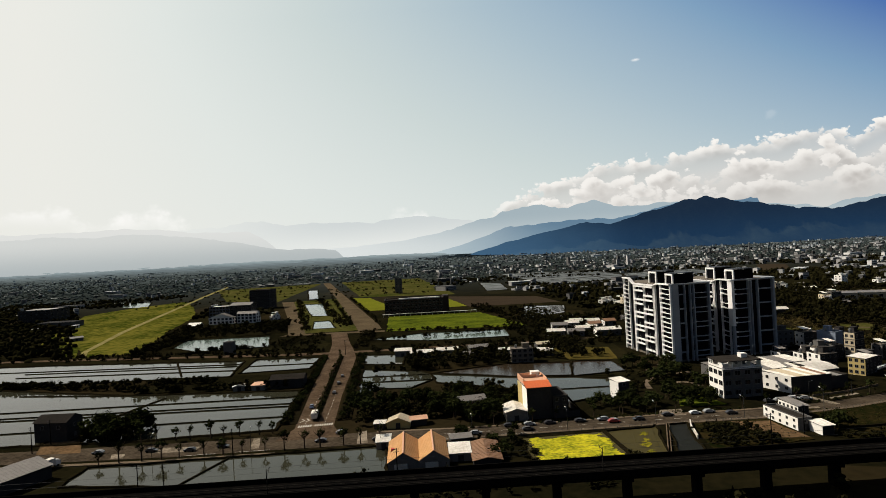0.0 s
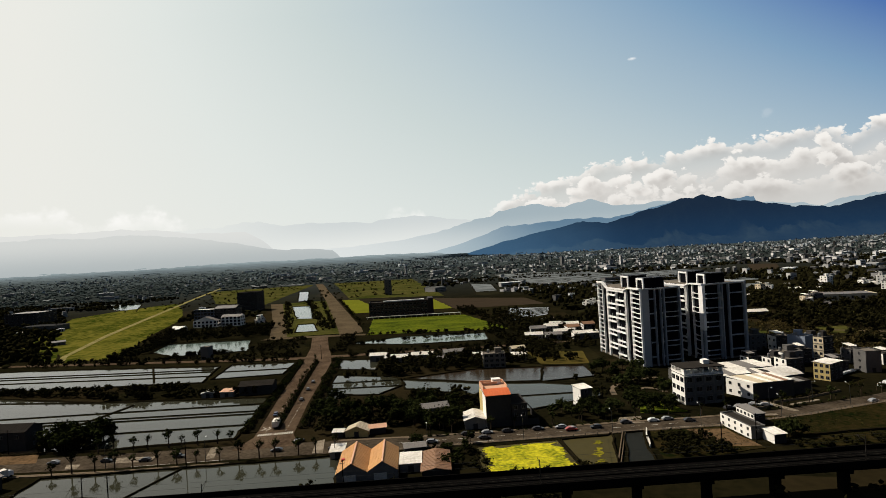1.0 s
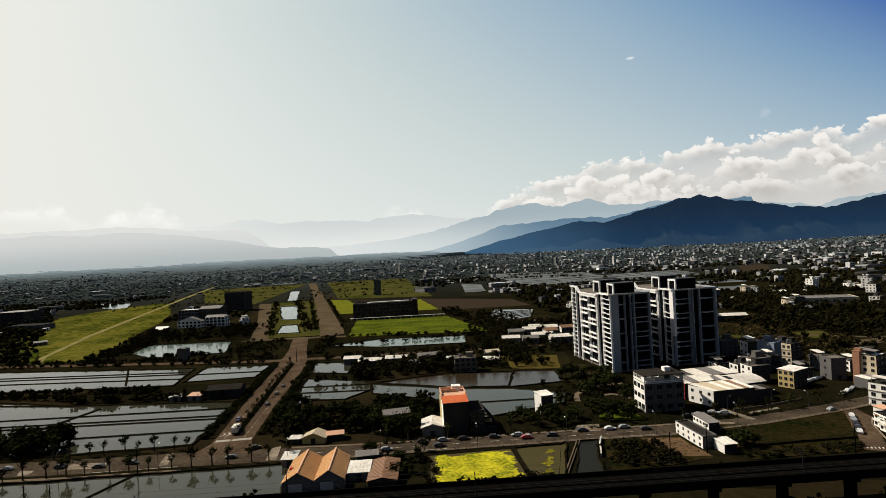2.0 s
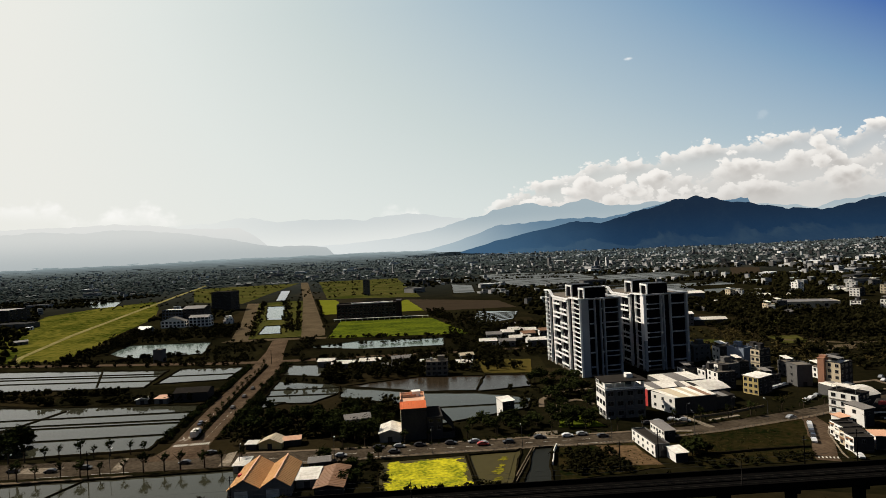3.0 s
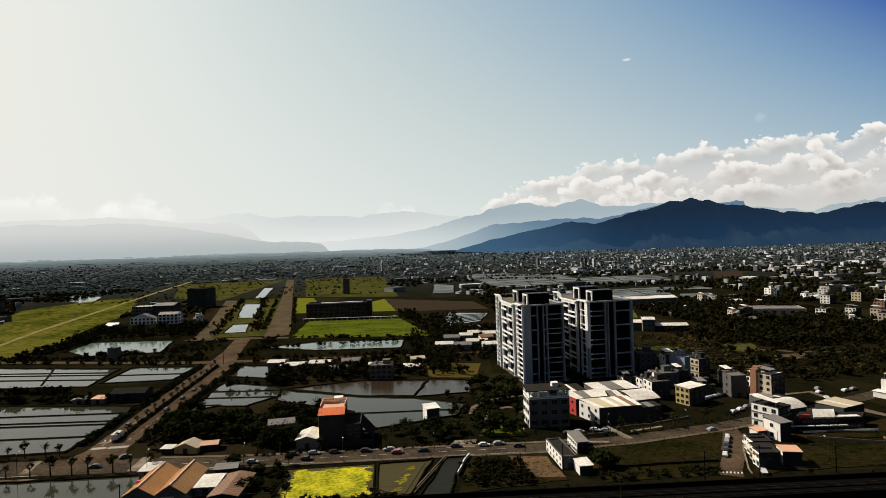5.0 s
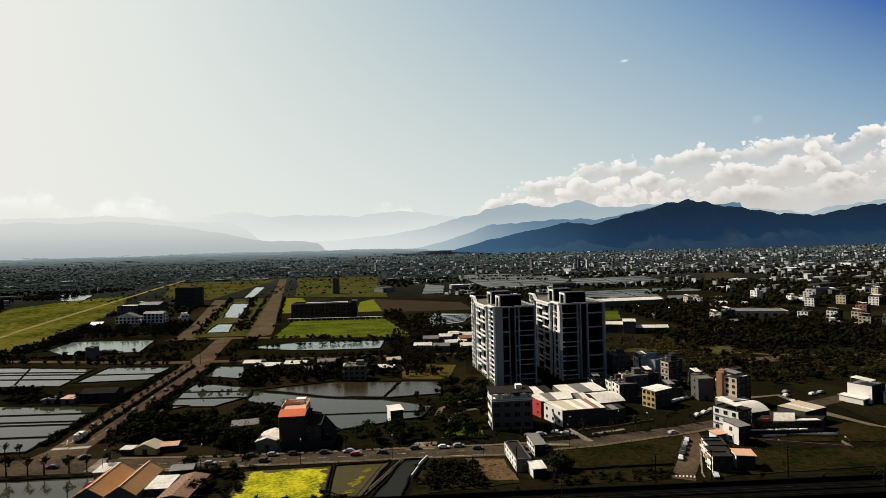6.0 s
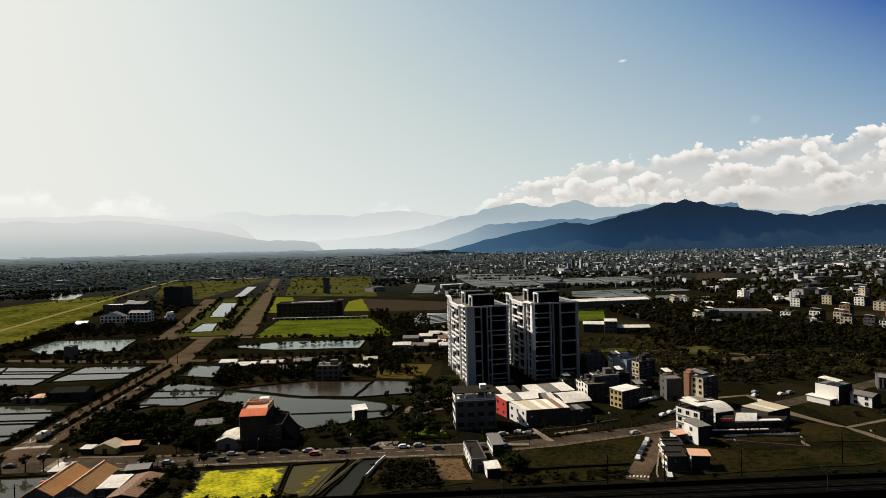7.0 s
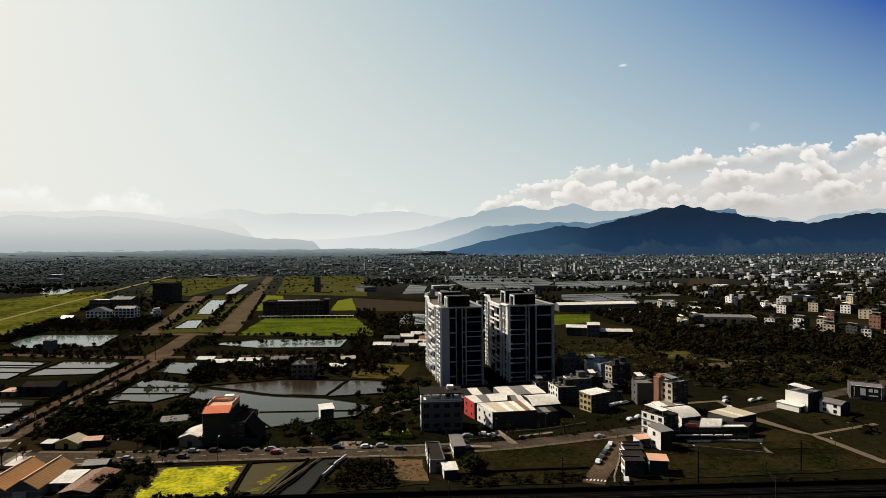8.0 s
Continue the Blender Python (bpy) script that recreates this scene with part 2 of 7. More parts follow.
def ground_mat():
    """Rough grass, scrub and small plots, in cells of field size with a fine mottle."""
    m = mat("scrub_ground", (0.004, 0.0048, 0.002), (0.024, 0.019, 0.008), 0.03, 0.35, 0.95, stain=0.13)
    n, l = m.node_tree.nodes, m.node_tree.links
    p, geo = n["Principled BSDF"], [k for k in n if k.bl_idname == "ShaderNodeNewGeometry"][0]
    mp = n.new("ShaderNodeMapping")
    mp.inputs["Rotation"].default_value = (0, 0, radians(12))
    mp.inputs["Scale"].default_value = (0.014, 0.008, 0.0)
    l.new(geo.outputs["Position"], mp.inputs["Vector"])
    vor = n.new("ShaderNodeTexVoronoi")
    vor.distance = "CHEBYCHEV"
    vor.inputs["Scale"].default_value = 1.0
    l.new(mp.outputs[0], vor.inputs["Vector"])
    sep = n.new("ShaderNodeSeparateColor")
    l.new(vor.outputs["Color"], sep.inputs[0])
    ramp = n.new("ShaderNodeValToRGB")
    e = ramp.color_ramp.elements
    e[0].position, e[0].color = 0.0, (0.005, 0.005, 0.0025, 1)
    e[1].position, e[1].color = 1.0, (0.02, 0.019, 0.007, 1)
    for pos, col in ((0.45, (0.008, 0.0075, 0.0036, 1)), (0.62, (0.013, 0.012, 0.005, 1)), (0.8, (0.022, 0.016, 0.008, 1))):
        k = e.new(pos)
        k.color = col
    ramp.color_ramp.interpolation = "CONSTANT"
    l.new(sep.outputs[0], ramp.inputs[0])
    mix = n.new("ShaderNodeMix")
    mix.data_type = "RGBA"
    mix.inputs[0].default_value = 0.55
    old = p.inputs["Base Color"].links[0].from_socket
    l.new(old, mix.inputs[6])
    l.new(ramp.outputs[0], mix.inputs[7])
    # haze is painted into the colour: the plain turns paler and bluer with distance
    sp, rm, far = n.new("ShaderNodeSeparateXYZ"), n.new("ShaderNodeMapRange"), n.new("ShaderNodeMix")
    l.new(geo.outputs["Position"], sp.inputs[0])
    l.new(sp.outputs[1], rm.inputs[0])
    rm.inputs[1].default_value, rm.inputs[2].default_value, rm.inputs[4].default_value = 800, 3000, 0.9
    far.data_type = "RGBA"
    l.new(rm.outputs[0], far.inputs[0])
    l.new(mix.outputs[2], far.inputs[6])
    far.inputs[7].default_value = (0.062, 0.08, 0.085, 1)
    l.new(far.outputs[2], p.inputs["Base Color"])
    return m


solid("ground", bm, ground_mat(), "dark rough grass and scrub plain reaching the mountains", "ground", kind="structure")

LAYER = [0.02]


def ragged(pts, step=5.0, amount=1.1):
    """The outline with points every few metres, set a little in or out as worn plot edges are."""
    out = []
    for (a, b), (c, d) in zip(pts, pts[1:] + pts[:1]):
        ln = math.hypot(c - a, d - b)
        n = min(40, max(1, int(ln / step)))
        big = amount * min(2.5, max(1.0, ln / 90))
        for k in range(n):
            f = k / n
            o = 0 if k == 0 else big * noise.fractal((a * 0.1 + (c - a) * f * 0.13, b * 0.1 + (d - b) * f * 0.13, 4.0), 1.0, 2.0, 3)
            out.append((a + (c - a) * f - (d - b) / ln * o, b + (d - b) * f + (c - a) / ln * o))
    return out


def sheet(name, pts, material, label, category="field", edge=0.0, z=None, kind="structure", rag=True):
    """A flat plot with a shallow edge; each one a little above the last."""
    LAYER[0] += 0.004
    top = z if z is not None else LAYER[0] + edge
    bm = bmesh.new()
    pts = anticlockwise(ragged(pts) if rag else pts)
    add_prism(bm, pts, [gz(*p) - 0.3 for p in pts], [gz(*p) + top for p in pts])
    return solid(name, bm, material, label, category, kind=kind)


def add_bund(bm, p, q, w=1.4, h=0.5, z=0.0):
    """A low bank with sloping sides from p to q."""
    p, q = Vector((*p, 0)), Vector((*q, 0))
    d = (q - p).normalized()
    s = Vector((-d.y, d.x, 0))
    prof = ((-w / 2, -0.05), (-w / 4, h), (w / 4, h), (w / 2, -0.05))
    a = [bm.verts.new(p - d * 0.3 + s * o + Vector((0, 0, z + k + gz(p.x, p.y)))) for o, k in prof]
    b = [bm.verts.new(q + d * 0.3 + s * o + Vector((0, 0, z + k + gz(q.x, q.y)))) for o, k in prof]
    for i in range(3):
        bm.faces.new((a[i], b[i], b[i + 1], a[i + 1]))
    bm.faces.new(a)
    bm.faces.new(b[::-1])


def pond(pts, label, material=None, bank=1.6, h=0.6, lines=()):
    """Still water with an earth bank round it and low bunds across it."""
    w = sheet("water", pts, material or M_WATER, label, "water")
    if bank:
        bm = bmesh.new()
        rim = ragged(pts)
        for a, b in zip(rim, rim[1:] + rim[:1]):
            add_bund(bm, a, b, bank * (0.8 + 0.5 * abs(noise.noise((a[0] * 0.2, a[1] * 0.2, 1)))), h)
        part("bank", bm, M_BANK, w)
    for a, b, lw in lines:
        bm = bmesh.new()
        add_bund(bm, a, b, lw, 0.45)
        part("bund", bm, M_BANK, w)
    return w


def strip(name, rows, material, label, category, z=0.1, kind="structure"):
    """A road-like slab along rows of (x, y, x, y): its two edges."""
    bm = bmesh.new()
    for (a, b, c, d), (e, f, g, h) in zip(rows, rows[1:]):
        pts = anticlockwise([(a, b), (c, d), (g, h), (e, f)])
        add_prism(bm, pts, [gz(*p) - 0.3 for p in pts], [gz(*p) + z for p in pts])
    return solid(name, bm, material, label, category, kind=kind)


def line_rows(centre, half):
    """Edge rows of a band round a centre line; half: half its width, or one for each point."""
    out = []
    for i, (x, y) in enumerate(centre):
        a, b = centre[max(i - 1, 0)], centre[min(i + 1, len(centre) - 1)]
        d = Vector((b[0] - a[0], b[1] - a[1])).normalized()
        k = half[i] if isinstance(half, (list, tuple)) else half
        out.append((x - d.y * k, y + d.x * k, x + d.y * k, y - d.x * k))
    return out


# ---- roads ----
STREET = [(-620, 285), (-330, 252), (-170, 236), (-90, 228), (-50, 226), (-5, 221.5), (40, 218.6), (95, 216), (133, 213.4), (172, 216.3), (213, 224), (262, 238), (330, 262), (520, 340)]
strip("road", line_rows(STREET, [5.5, 6, 7, 8, 8, 6.5, 5, 4.8, 4.6, 4.2, 4.2, 4.2, 4, 4]), M_STREET, "brown-grey asphalt street beside ponds and houses", "road")
BLVD = [(-40.2, 228), (-40.1, 243), (-41.8, 293), (-42, 345), (-42.5, 400), (-45, 430), (-49, 470), (-56, 530)]
strip("road", line_rows(BLVD, [13, 8, 8.6, 9.3, 9.8, 9, 7, 7]), M_ASPHALT, "wide brown asphalt boulevard with a planted median", "road", 0.104)
STREET2 = [(-620, 560), (-272, 481), (-132, 444), (-63, 426.5), (-28, 423), (60, 418), (140, 412)]
strip("road", line_rows(STREET2, [3.5, 3.5, 3.8, 4.5, 4.5, 3.5, 3]), M_ASPHALT, "narrow asphalt cross street lined with trees", "road", 0.108)
strip("road", [(-38, 528, -18, 545), (-44, 575, -21.4, 577), (-98.7, 958, -80.1, 949), (-189, 1533, -168, 1516)], M_PATH, "pale brown unpaved road beside a canal", "road", 0.112)
strip("road", [(-104, 545, -88, 545), (-128, 680, -113, 675), (-186, 956, -165.5, 945)], M_PATH, "pale unpaved road beside a canal", "road", 0.116)
strip("road", [(-110, 536, -104, 545), (-60, 530, -58, 540), (-15, 522, -15, 531)], M_PATH, "bare earth crossing in front of the canal", "road", 0.12)
strip("road", line_rows([(-252, 478), (-270, 519), (-301, 660), (-335, 864), (-400, 1256), (-468, 1699)], [2.4, 2.4, 3.2, 3.4, 4, 5]), M_TRACK, "straight pale farm track across green fields", "road", 0.34)
strip("road", line_rows([(187.6, 176), (190, 181), (204.3, 202), (209.4, 210), (212, 221)], [3.6, 3.8, 4.4, 4.6, 4.8]), M_ASPHALT, "short asphalt lane with parked cars", "road", 0.12)
strip("pavement", line_rows([(264, 263), (284, 265), (284, 237), (288, 222), (294, 206), (297, 181)], 1.6), M_PAVE, "pale concrete path past a grass field", "pavement", 0.14)
strip("pavement", line_rows([(275, 250), (292, 212), (330, 222)], 1.2), M_PAVE, "pale concrete path past a grass field", "pavement", 0.15)

for rows, lab in (([(-55.5, 250, -48.2, 250), (-57.5, 330, -51.4, 330), (-58, 412, -53.2, 412)], "dark grass verge along the boulevard"), ([(-31.6, 250, -25.5, 250), (-32.2, 330, -25.5, 330), (-32, 412, -26, 412)], "dark grass verge along the boulevard"),
                  ([(-41.9, 251, -39.3, 251), (-43.2, 330, -40.6, 330), (-44.4, 410, -41.6, 410)], "planted median of the boulevard")):
    strip("verge", rows, M_BANK, lab, "verge", 0.26)
for arc in ([(118, 252), (121, 262), (126, 268), (132, 270), (136, 267), (137, 260)], [(113, 262), (116, 274), (124, 283), (136, 288), (147, 288)], [(128, 300), (132, 296), (138, 297), (141, 304), (140, 312)]):
    strip("pavement", line_rows(arc, 1.3), M_PAVE, "curved pale driveway near the apartment towers", "pavement", 0.13)

sheet("verge", [(-104, 548), (-38, 545), (-98, 958), (-166, 950)], M_ROUGHF, "green overgrown strip round the canal basins", "verge")
sheet("field", [(242, 398), (262, 388), (300, 385), (270, 402)], M_ROUGHF, "dull clearing beside woods")

# ---- water ----
pond([(-300, 276), (-170, 250), (-111, 243), (-56, 243), (-55, 312), (-150, 330), (-245, 372), (-310, 372)], "flooded paddies with thin dark bunds, reflecting the sky", bank=2.2,
     lines=[((-300, 318), (-55, 299), 1.0), ((-300, 303), (-57, 281), 0.9), ((-300, 308), (-57, 286), 0.7), ((-300, 277), (-55, 263), 1.0), ((-152, 248), (-128, 318), 2.2), ((-220, 350), (-150, 330), 1.2)])
pond([(-290, 395), (-255, 385), (-107, 364), (-112, 418), (-256, 456), (-330, 470)], "flooded paddies behind a hedge, reflecting the sky", bank=2,
     lines=[((-260, 412), (-110, 384), 1.0), ((-262, 425), (-110, 398), 1.0), ((-140, 376), (-165, 438), 1.6), ((-300, 440), (-110, 405), 0.8)])
pond([(-104, 372), (-60, 372), (-58, 412), (-104, 420)], "small flooded paddy with ragged edges", bank=1.6, lines=[((-104, 395), (-60, 390), 0.8)])
pond([(-25.5, 291), (-13, 302), (2, 298.5), (16, 317), (14, 331), (8.4, 340), (-25, 357)], "flooded paddy with thin dark bunds", bank=1.4, lines=[((-25, 320), (15, 315), 0.8), ((-25, 334), (14, 329), 0.7), ((-25, 306), (-12, 304), 0.7)])
pond([(-29, 374), (-1.5, 362), (1, 400), (-29, 408)], "flooded paddy beside the boulevard", bank=1.6)
pond([(16, 306), (14, 330), (62, 304), (88, 297), (113, 280), (106, 261), (62, 246), (58, 277)], "broad fish pond with still grey water", bank=1.6,
     lines=[((60, 274), (108, 271), 0.8), ((62, 262), (72, 246), 0.8)])
pond([(88, 298), (119, 301), (121, 330), (98, 336)], "muddy brown pond", M_MUDDY, 1.4)
pond([(16, 331), (60, 306), (88, 300), (97, 334), (60, 342)], "brown drained pond bed", M_MUDDY, 1.2)
pond([(-116, 198), (-116, 215.5), (-51, 213), (-9.5, 212), (-9.5, 180), (-60, 186)], "roadside fish pond with murky grey water", bank=1.4, lines=[((-66, 214), (-78, 186), 1.0)])
pond([(71, 207.5), (88.5, 207.5), (91, 209.6), (81.6, 179), (70.8, 179)], "olive scummy pond beside a weed-covered one", M_SCUM, 1.0)
pond([(95.8, 209), (103.4, 209), (98.6, 196), (94, 176), (84, 176)], "narrow dark drainage channel", M_DARKW, 1.0)
pond([(-193, 506), (-196, 552), (-120, 542), (-107, 478), (-165, 476)], "pale still pond ringed by small trees", M_CANAL, 1.6)
pond([(-28, 478), (16, 496), (88, 486), (84, 446), (20, 452)], "pale long pond below a lawn", M_CANAL, 1.6)
pond([(-93, 640), (-76, 640), (-63, 572), (-86, 573)], "pale canal basin", M_CANAL, 1.5)
pond([(-103, 697), (-83, 690), (-111, 872), (-140, 880)], "pale canal basin", M_CANAL, 1.5)
pond([(-146, 975), (-130, 975), (-164, 1235), (-186, 1240)], "pale canal basin", M_WATER, 1.5)
pond([(118, 543), (167, 576), (188, 645), (144, 665)], "flooded plot with many thin ridges", bank=1.4,
     lines=[((122, 560 + 14 * k), (172 + 2 * k, 592 + 9 * k), 1.2) for k in range(6)])
pond([(144, 927), (180, 929), (199, 1097), (165, 1156)], "distant flooded field", M_PADDYMUD, 2)
pond([(263, 1441), (358, 1441), (470, 1329), (458, 1138), (408, 1025), (262, 977), (262, 1084)], "distant flooded paddies crossed by low bunds", M_PADDYMUD, 3,
     lines=[((262, 1020), (420, 1050), 3), ((262, 1075), (350, 1080), 2.5), ((300, 1110), (455, 1130), 4), ((262, 1170), (460, 1180), 2.5), ((262, 1230), (465, 1255), 4), ((262, 1300), (468, 1320), 3), ((262, 1370), (410, 1385), 4), ((330, 1000), (345, 1110), 3), ((390, 1050), (420, 1330), 3), ((300, 1170), (312, 1440), 3)])
pond([(413, 990), (465, 1160), (632, 1180), (610, 1055), (578, 985)], "distant wet grey paddies", M_PADDYMUD, 3, lines=[((425, 1030), (600, 1040), 3), ((440, 1085), (615, 1090), 4), ((450, 1125), (625, 1140), 3), ((500, 990), (530, 1165), 3)])
pond([(363, 784), (389, 869), (500, 878), (482, 820), (450, 712), (441, 711)], "distant wet grey paddies", M_PADDYMUD, 2, lines=[((372, 815), (480, 815), 2), ((380, 842), (490, 848), 3), ((400, 755), (462, 755), 2), ((430, 730), (440, 870), 2)])
sheet("lawn", [(276, 540), (300, 622), (346, 620), (322, 552)], M_LAWN, "green lawn beside a long white hall", "lawn")
sheet("field", [(309, 367), (317, 398), (338, 395), (328, 365)], M_ROUGHF, "dull green clearing in the woods")
sheet("field", [(315, 336), (321, 352), (357, 353), (347, 339)], M_PATH, "brown clearing in the woods")
strip("road", line_rows([(318, 380), (345, 358), (390, 345), (450, 340)], 2.2), M_PATH, "pale dirt track through woods", "road", 0.13)
sheet("field", [(352, 455), (362, 480), (420, 470), (400, 448)], M_ROUGHF, "dull green clearing in the woods")
sheet("field", [(484, 827), (507, 876), (580, 864), (553, 816)], M_PADDYMUD, "distant grey fallow paddy")
sheet("field", [(451, 714), (477, 765), (518, 760), (489, 710)], M_PADDYMUD, "distant grey fallow paddy")
sheet("field", [(663, 999), (785, 1206), (823, 1161), (714, 994)], M_SOIL, "distant dry brown field")
pond([(-480, 1060), (-413, 998), (-471, 1163), (-572, 1219)], "distant pale pond", M_CANAL, 2)

# ---- fields ----
sheet("field", [(-262, 490), (-325, 536), (-400, 720), (-474, 924), (-445, 1040), (-393, 1119), (-400, 895), (-350, 680), (-312, 592)], M_GREENF, "green fallow field beside dark hedges")
sheet("field", [(-254, 488), (-318, 592), (-355, 680), (-407, 895), (-393, 1119), (-328, 967), (-270, 800), (-246, 642), (-214, 489)], M_GREENF, "broad green fallow field crossed by a track")
sheet("field", [(-252, 489), (-316, 592), (-353, 680), (-405, 895), (-335, 890), (-300, 800), (-262, 640), (-238, 515), (-228, 492)], M_GREENF, "green fallow field with faint tracks")
sheet("field", [(-216, 490), (-231, 510), (-258, 645), (-292, 800), (-330, 960), (-272, 800), (-248, 642)], M_GREENF, "green fallow field beside a track")
sheet("field", [(-391, 1119), (-330, 967), (-345, 860), (-405, 900)], M_GREENF, "green fallow field")
sheet("lawn", [(-13, 522), (-12, 641), (87, 629), (112, 500)], M_LAWN, "bright mown lawn in front of a brown building", "lawn")
sheet("field", [(-72, 946), (-41, 722), (-17, 718), (-17, 800), (-44, 931)], M_YELLOWF, "yellow-green field beside a road")
sheet("field", [(51, 832), (52, 707), (84, 704), (68, 868)], M_YELLOWF, "yellow-green field")
sheet("field", [(68, 870), (189, 776), (194, 685), (86, 692)], M_SOIL, "bare brown ploughed field")
sheet("field", [(99, 341), (126, 334), (135, 373), (100, 384)], M_OCHREF, "ochre stubble field")
sheet("field", [(-60, 960), (90, 900), (60, 1500), (-140, 1520)], M_ROUGHF, "rough green field")
sheet("field", [(-195, 960), (-190, 1510), (-440, 1480), (-300, 1050)], M_ROUGHF, "rough green field")
sheet("field", [(141, 216), (171, 211.5), (210, 219.5), (204, 209), (184, 177), (146, 178)], M_GRASS, "dull grass lot beside the street")
sheet("field", [(196, 176), (212, 206), (220, 198), (290, 190), (294, 176)], M_GRASS, "dull grass lot")
sheet("field", [(105.5, 208.5), (134, 206.5), (134, 182), (97, 178)], M_GRASS, "brown weedy vacant lot")
sheet("field", [(119, 207), (133, 204), (134, 184), (122, 187)], M_DIRT, "bare brown dirt lot")
sheet("field", [(112, 231), (118, 248), (128, 246), (131, 228)], M_LAWN, "small green garden lawn")
sheet("field", [(230, 205), (290, 196), (292, 212), (276, 226), (236, 222)], M_GRASS, "brown weedy forecourt")
strip("verge", [(-152, 252, -145.6, 236), (-136, 251, -128, 234)], M_DIRT, "heaped gravel yard beside a dark shed", "yard", 0.14)
for rows in ([(-61, 221.1, -57.7, 221.4), (-62.6, 234.2, -60, 234.6)], [(-21, 217, -17, 217), (-21.2, 231, -18, 232.4)], [(-97, 225.8, -97, 231.8), (-82, 224.2, -81.4, 229.5)], [(-112, 223.4, -114, 228.8), (-107.5, 223.1, -108.5, 227.6)], [(97, 219.6, 101.5, 227.6), (108.2, 218.6, 110.2, 227)]):
    strip("pavement", rows, M_PALEPAVE, "worn pale concrete crossing over the street", "pavement", 0.165)
for rows in ([(165.2, 233.6, 167.6, 233.3), (168.7, 216.5, 171.6, 216.7)], [(146, 216.2, 147, 218.4), (160.6, 213.5, 161.1, 215.4)], [(174, 224.2, 174.2, 225.9), (189, 227.6, 189, 229.2)]):
    strip("pavement", rows, M_PALEPAVE, "pale concrete drive in front of a warehouse", "pavement", 0.17)


# ---- viaduct ----
def deck_y(x):
    return 160.5 - 0.055 * x


def viaduct():
    ang = math.degrees(math.atan(-0.055))
    v = thing("viaduct", "concrete railway viaduct on columns, coloured dark as if shaded", "viaduct", 40, deck_y(40), 0, ang)
    bm = bmesh.new()
    add_prism(bm, [(-600, -11), (600, -11), (600, 0), (-600, 0)], 8.4, 8.9)
    add_prism(bm, [(-600, -8.5), (600, -8.5), (600, -2.5), (-600, -2.5)], 6.6, 8.397)
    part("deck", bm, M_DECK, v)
    for y0 in (-11.0, -0.3):
        bm = bmesh.new()
        add_box(bm, -600, y0, 8.903, 600, y0 + 0.3, 10.0)
        add_box(bm, -600, y0 - 0.06, 10.0, 600, y0 + 0.36, 10.12)
        part("parapet", bm, M_DECK, v)
    for y0 in (-8.6, -4.2):
        bm = bmesh.new()
        add_box(bm, -600, y0 - 1.2, 8.903, 600, y0 + 1.2, 9.15)
        for o in (-0.72, 0.72):
            add_box(bm, -600, y0 + o - 0.05, 9.15, 600, y0 + o + 0.05, 9.3, 1)
        part("track", bm, [M_DECK, M_DARKR], v, "ballasted track with two steel rails")
    bm = bmesh.new()
    add_prism(bm, [(-1, -6.8), (1, -6.8), (1, -4.2), (-1, -4.2)], 0, 5.6)
    add_prism(bm, [(-1.1, -8.2), (1.1, -8.2), (1.1, -2.8), (-1.1, -2.8)], 5.6, 6.597)
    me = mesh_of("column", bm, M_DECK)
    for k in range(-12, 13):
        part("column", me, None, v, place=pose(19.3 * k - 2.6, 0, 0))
    bm = bmesh.new()
    add_cyl(bm, (0, -10.4, 8.9), (0, -10.4, 16.4), 0.16, 0.11, 8)
    add_cyl(bm, (0, -10.4, 15.6), (0, -7.0, 15.9), 0.06, 0.05, 6)
    add_cyl(bm, (0, -10.4, 14.2), (0, -7.2, 15.8), 0.05, 0.05, 6)
    me = mesh_of("mast", bm, M_DARKR)
    for k in range(-3, 5):
        part("mast", me, None, v, "dark catenary mast", place=pose(88 * k + 9, 0, 0))
    for zz in (14.3, 15.7):
        bm = bmesh.new()
        add_cyl(bm, (-600, -7.1, zz), (600, -7.1, zz), 0.025, 0.025, 4)
        part("wire", bm, M_DARKM, v)


viaduct()

# ---- buildings ----
WINDOW = {}


def window_mesh(w, h):
    key = (round(w, 2), round(h, 2))
    if key not in WINDOW:
        bm = bmesh.new()
        xs_, zs_ = (-w / 2 - 0.09, -w / 2, -0.04, 0.04, w / 2, w / 2 + 0.09), (-0.14, 0, h, h + 0.09)
        v = [[bm.verts.new((x, -0.1, z)) for x in xs_] for z in zs_]
        back = [bm.verts.new((x, 0.02, z)) for x, z in ((xs_[0], zs_[0]), (xs_[-1], zs_[0]), (xs_[-1], zs_[-1]), (xs_[0], zs_[-1]))]
        for r in range(3):
            for c in range(5):
                q = [v[r][c], v[r][c + 1], v[r + 1][c + 1], v[r + 1][c]]
                if r == 1 and c in (1, 3):
                    deep = [bm.verts.new(k.co + Vector((0, 0.07, 0))) for k in q]
                    bm.faces.new(deep).material_index = 1
                    for i in range(4):
                        bm.faces.new((q[i], q[(i + 1) % 4], deep[(i + 1) % 4], deep[i]))
                else:
                    bm.faces.new(q)
        bm.faces.new([back[0], back[1], *v[0][::-1]])
        bm.faces.new([back[2], back[3], *v[3]])
        bm.faces.new([back[3], back[0], *[v[r][0] for r in range(4)]])
        bm.faces.new([back[1], back[2], *[v[r][5] for r in (3, 2, 1, 0)]])
        WINDOW[key] = mesh_of("window", bm, M_FRAME, M_GLASS)
    return WINDOW[key]


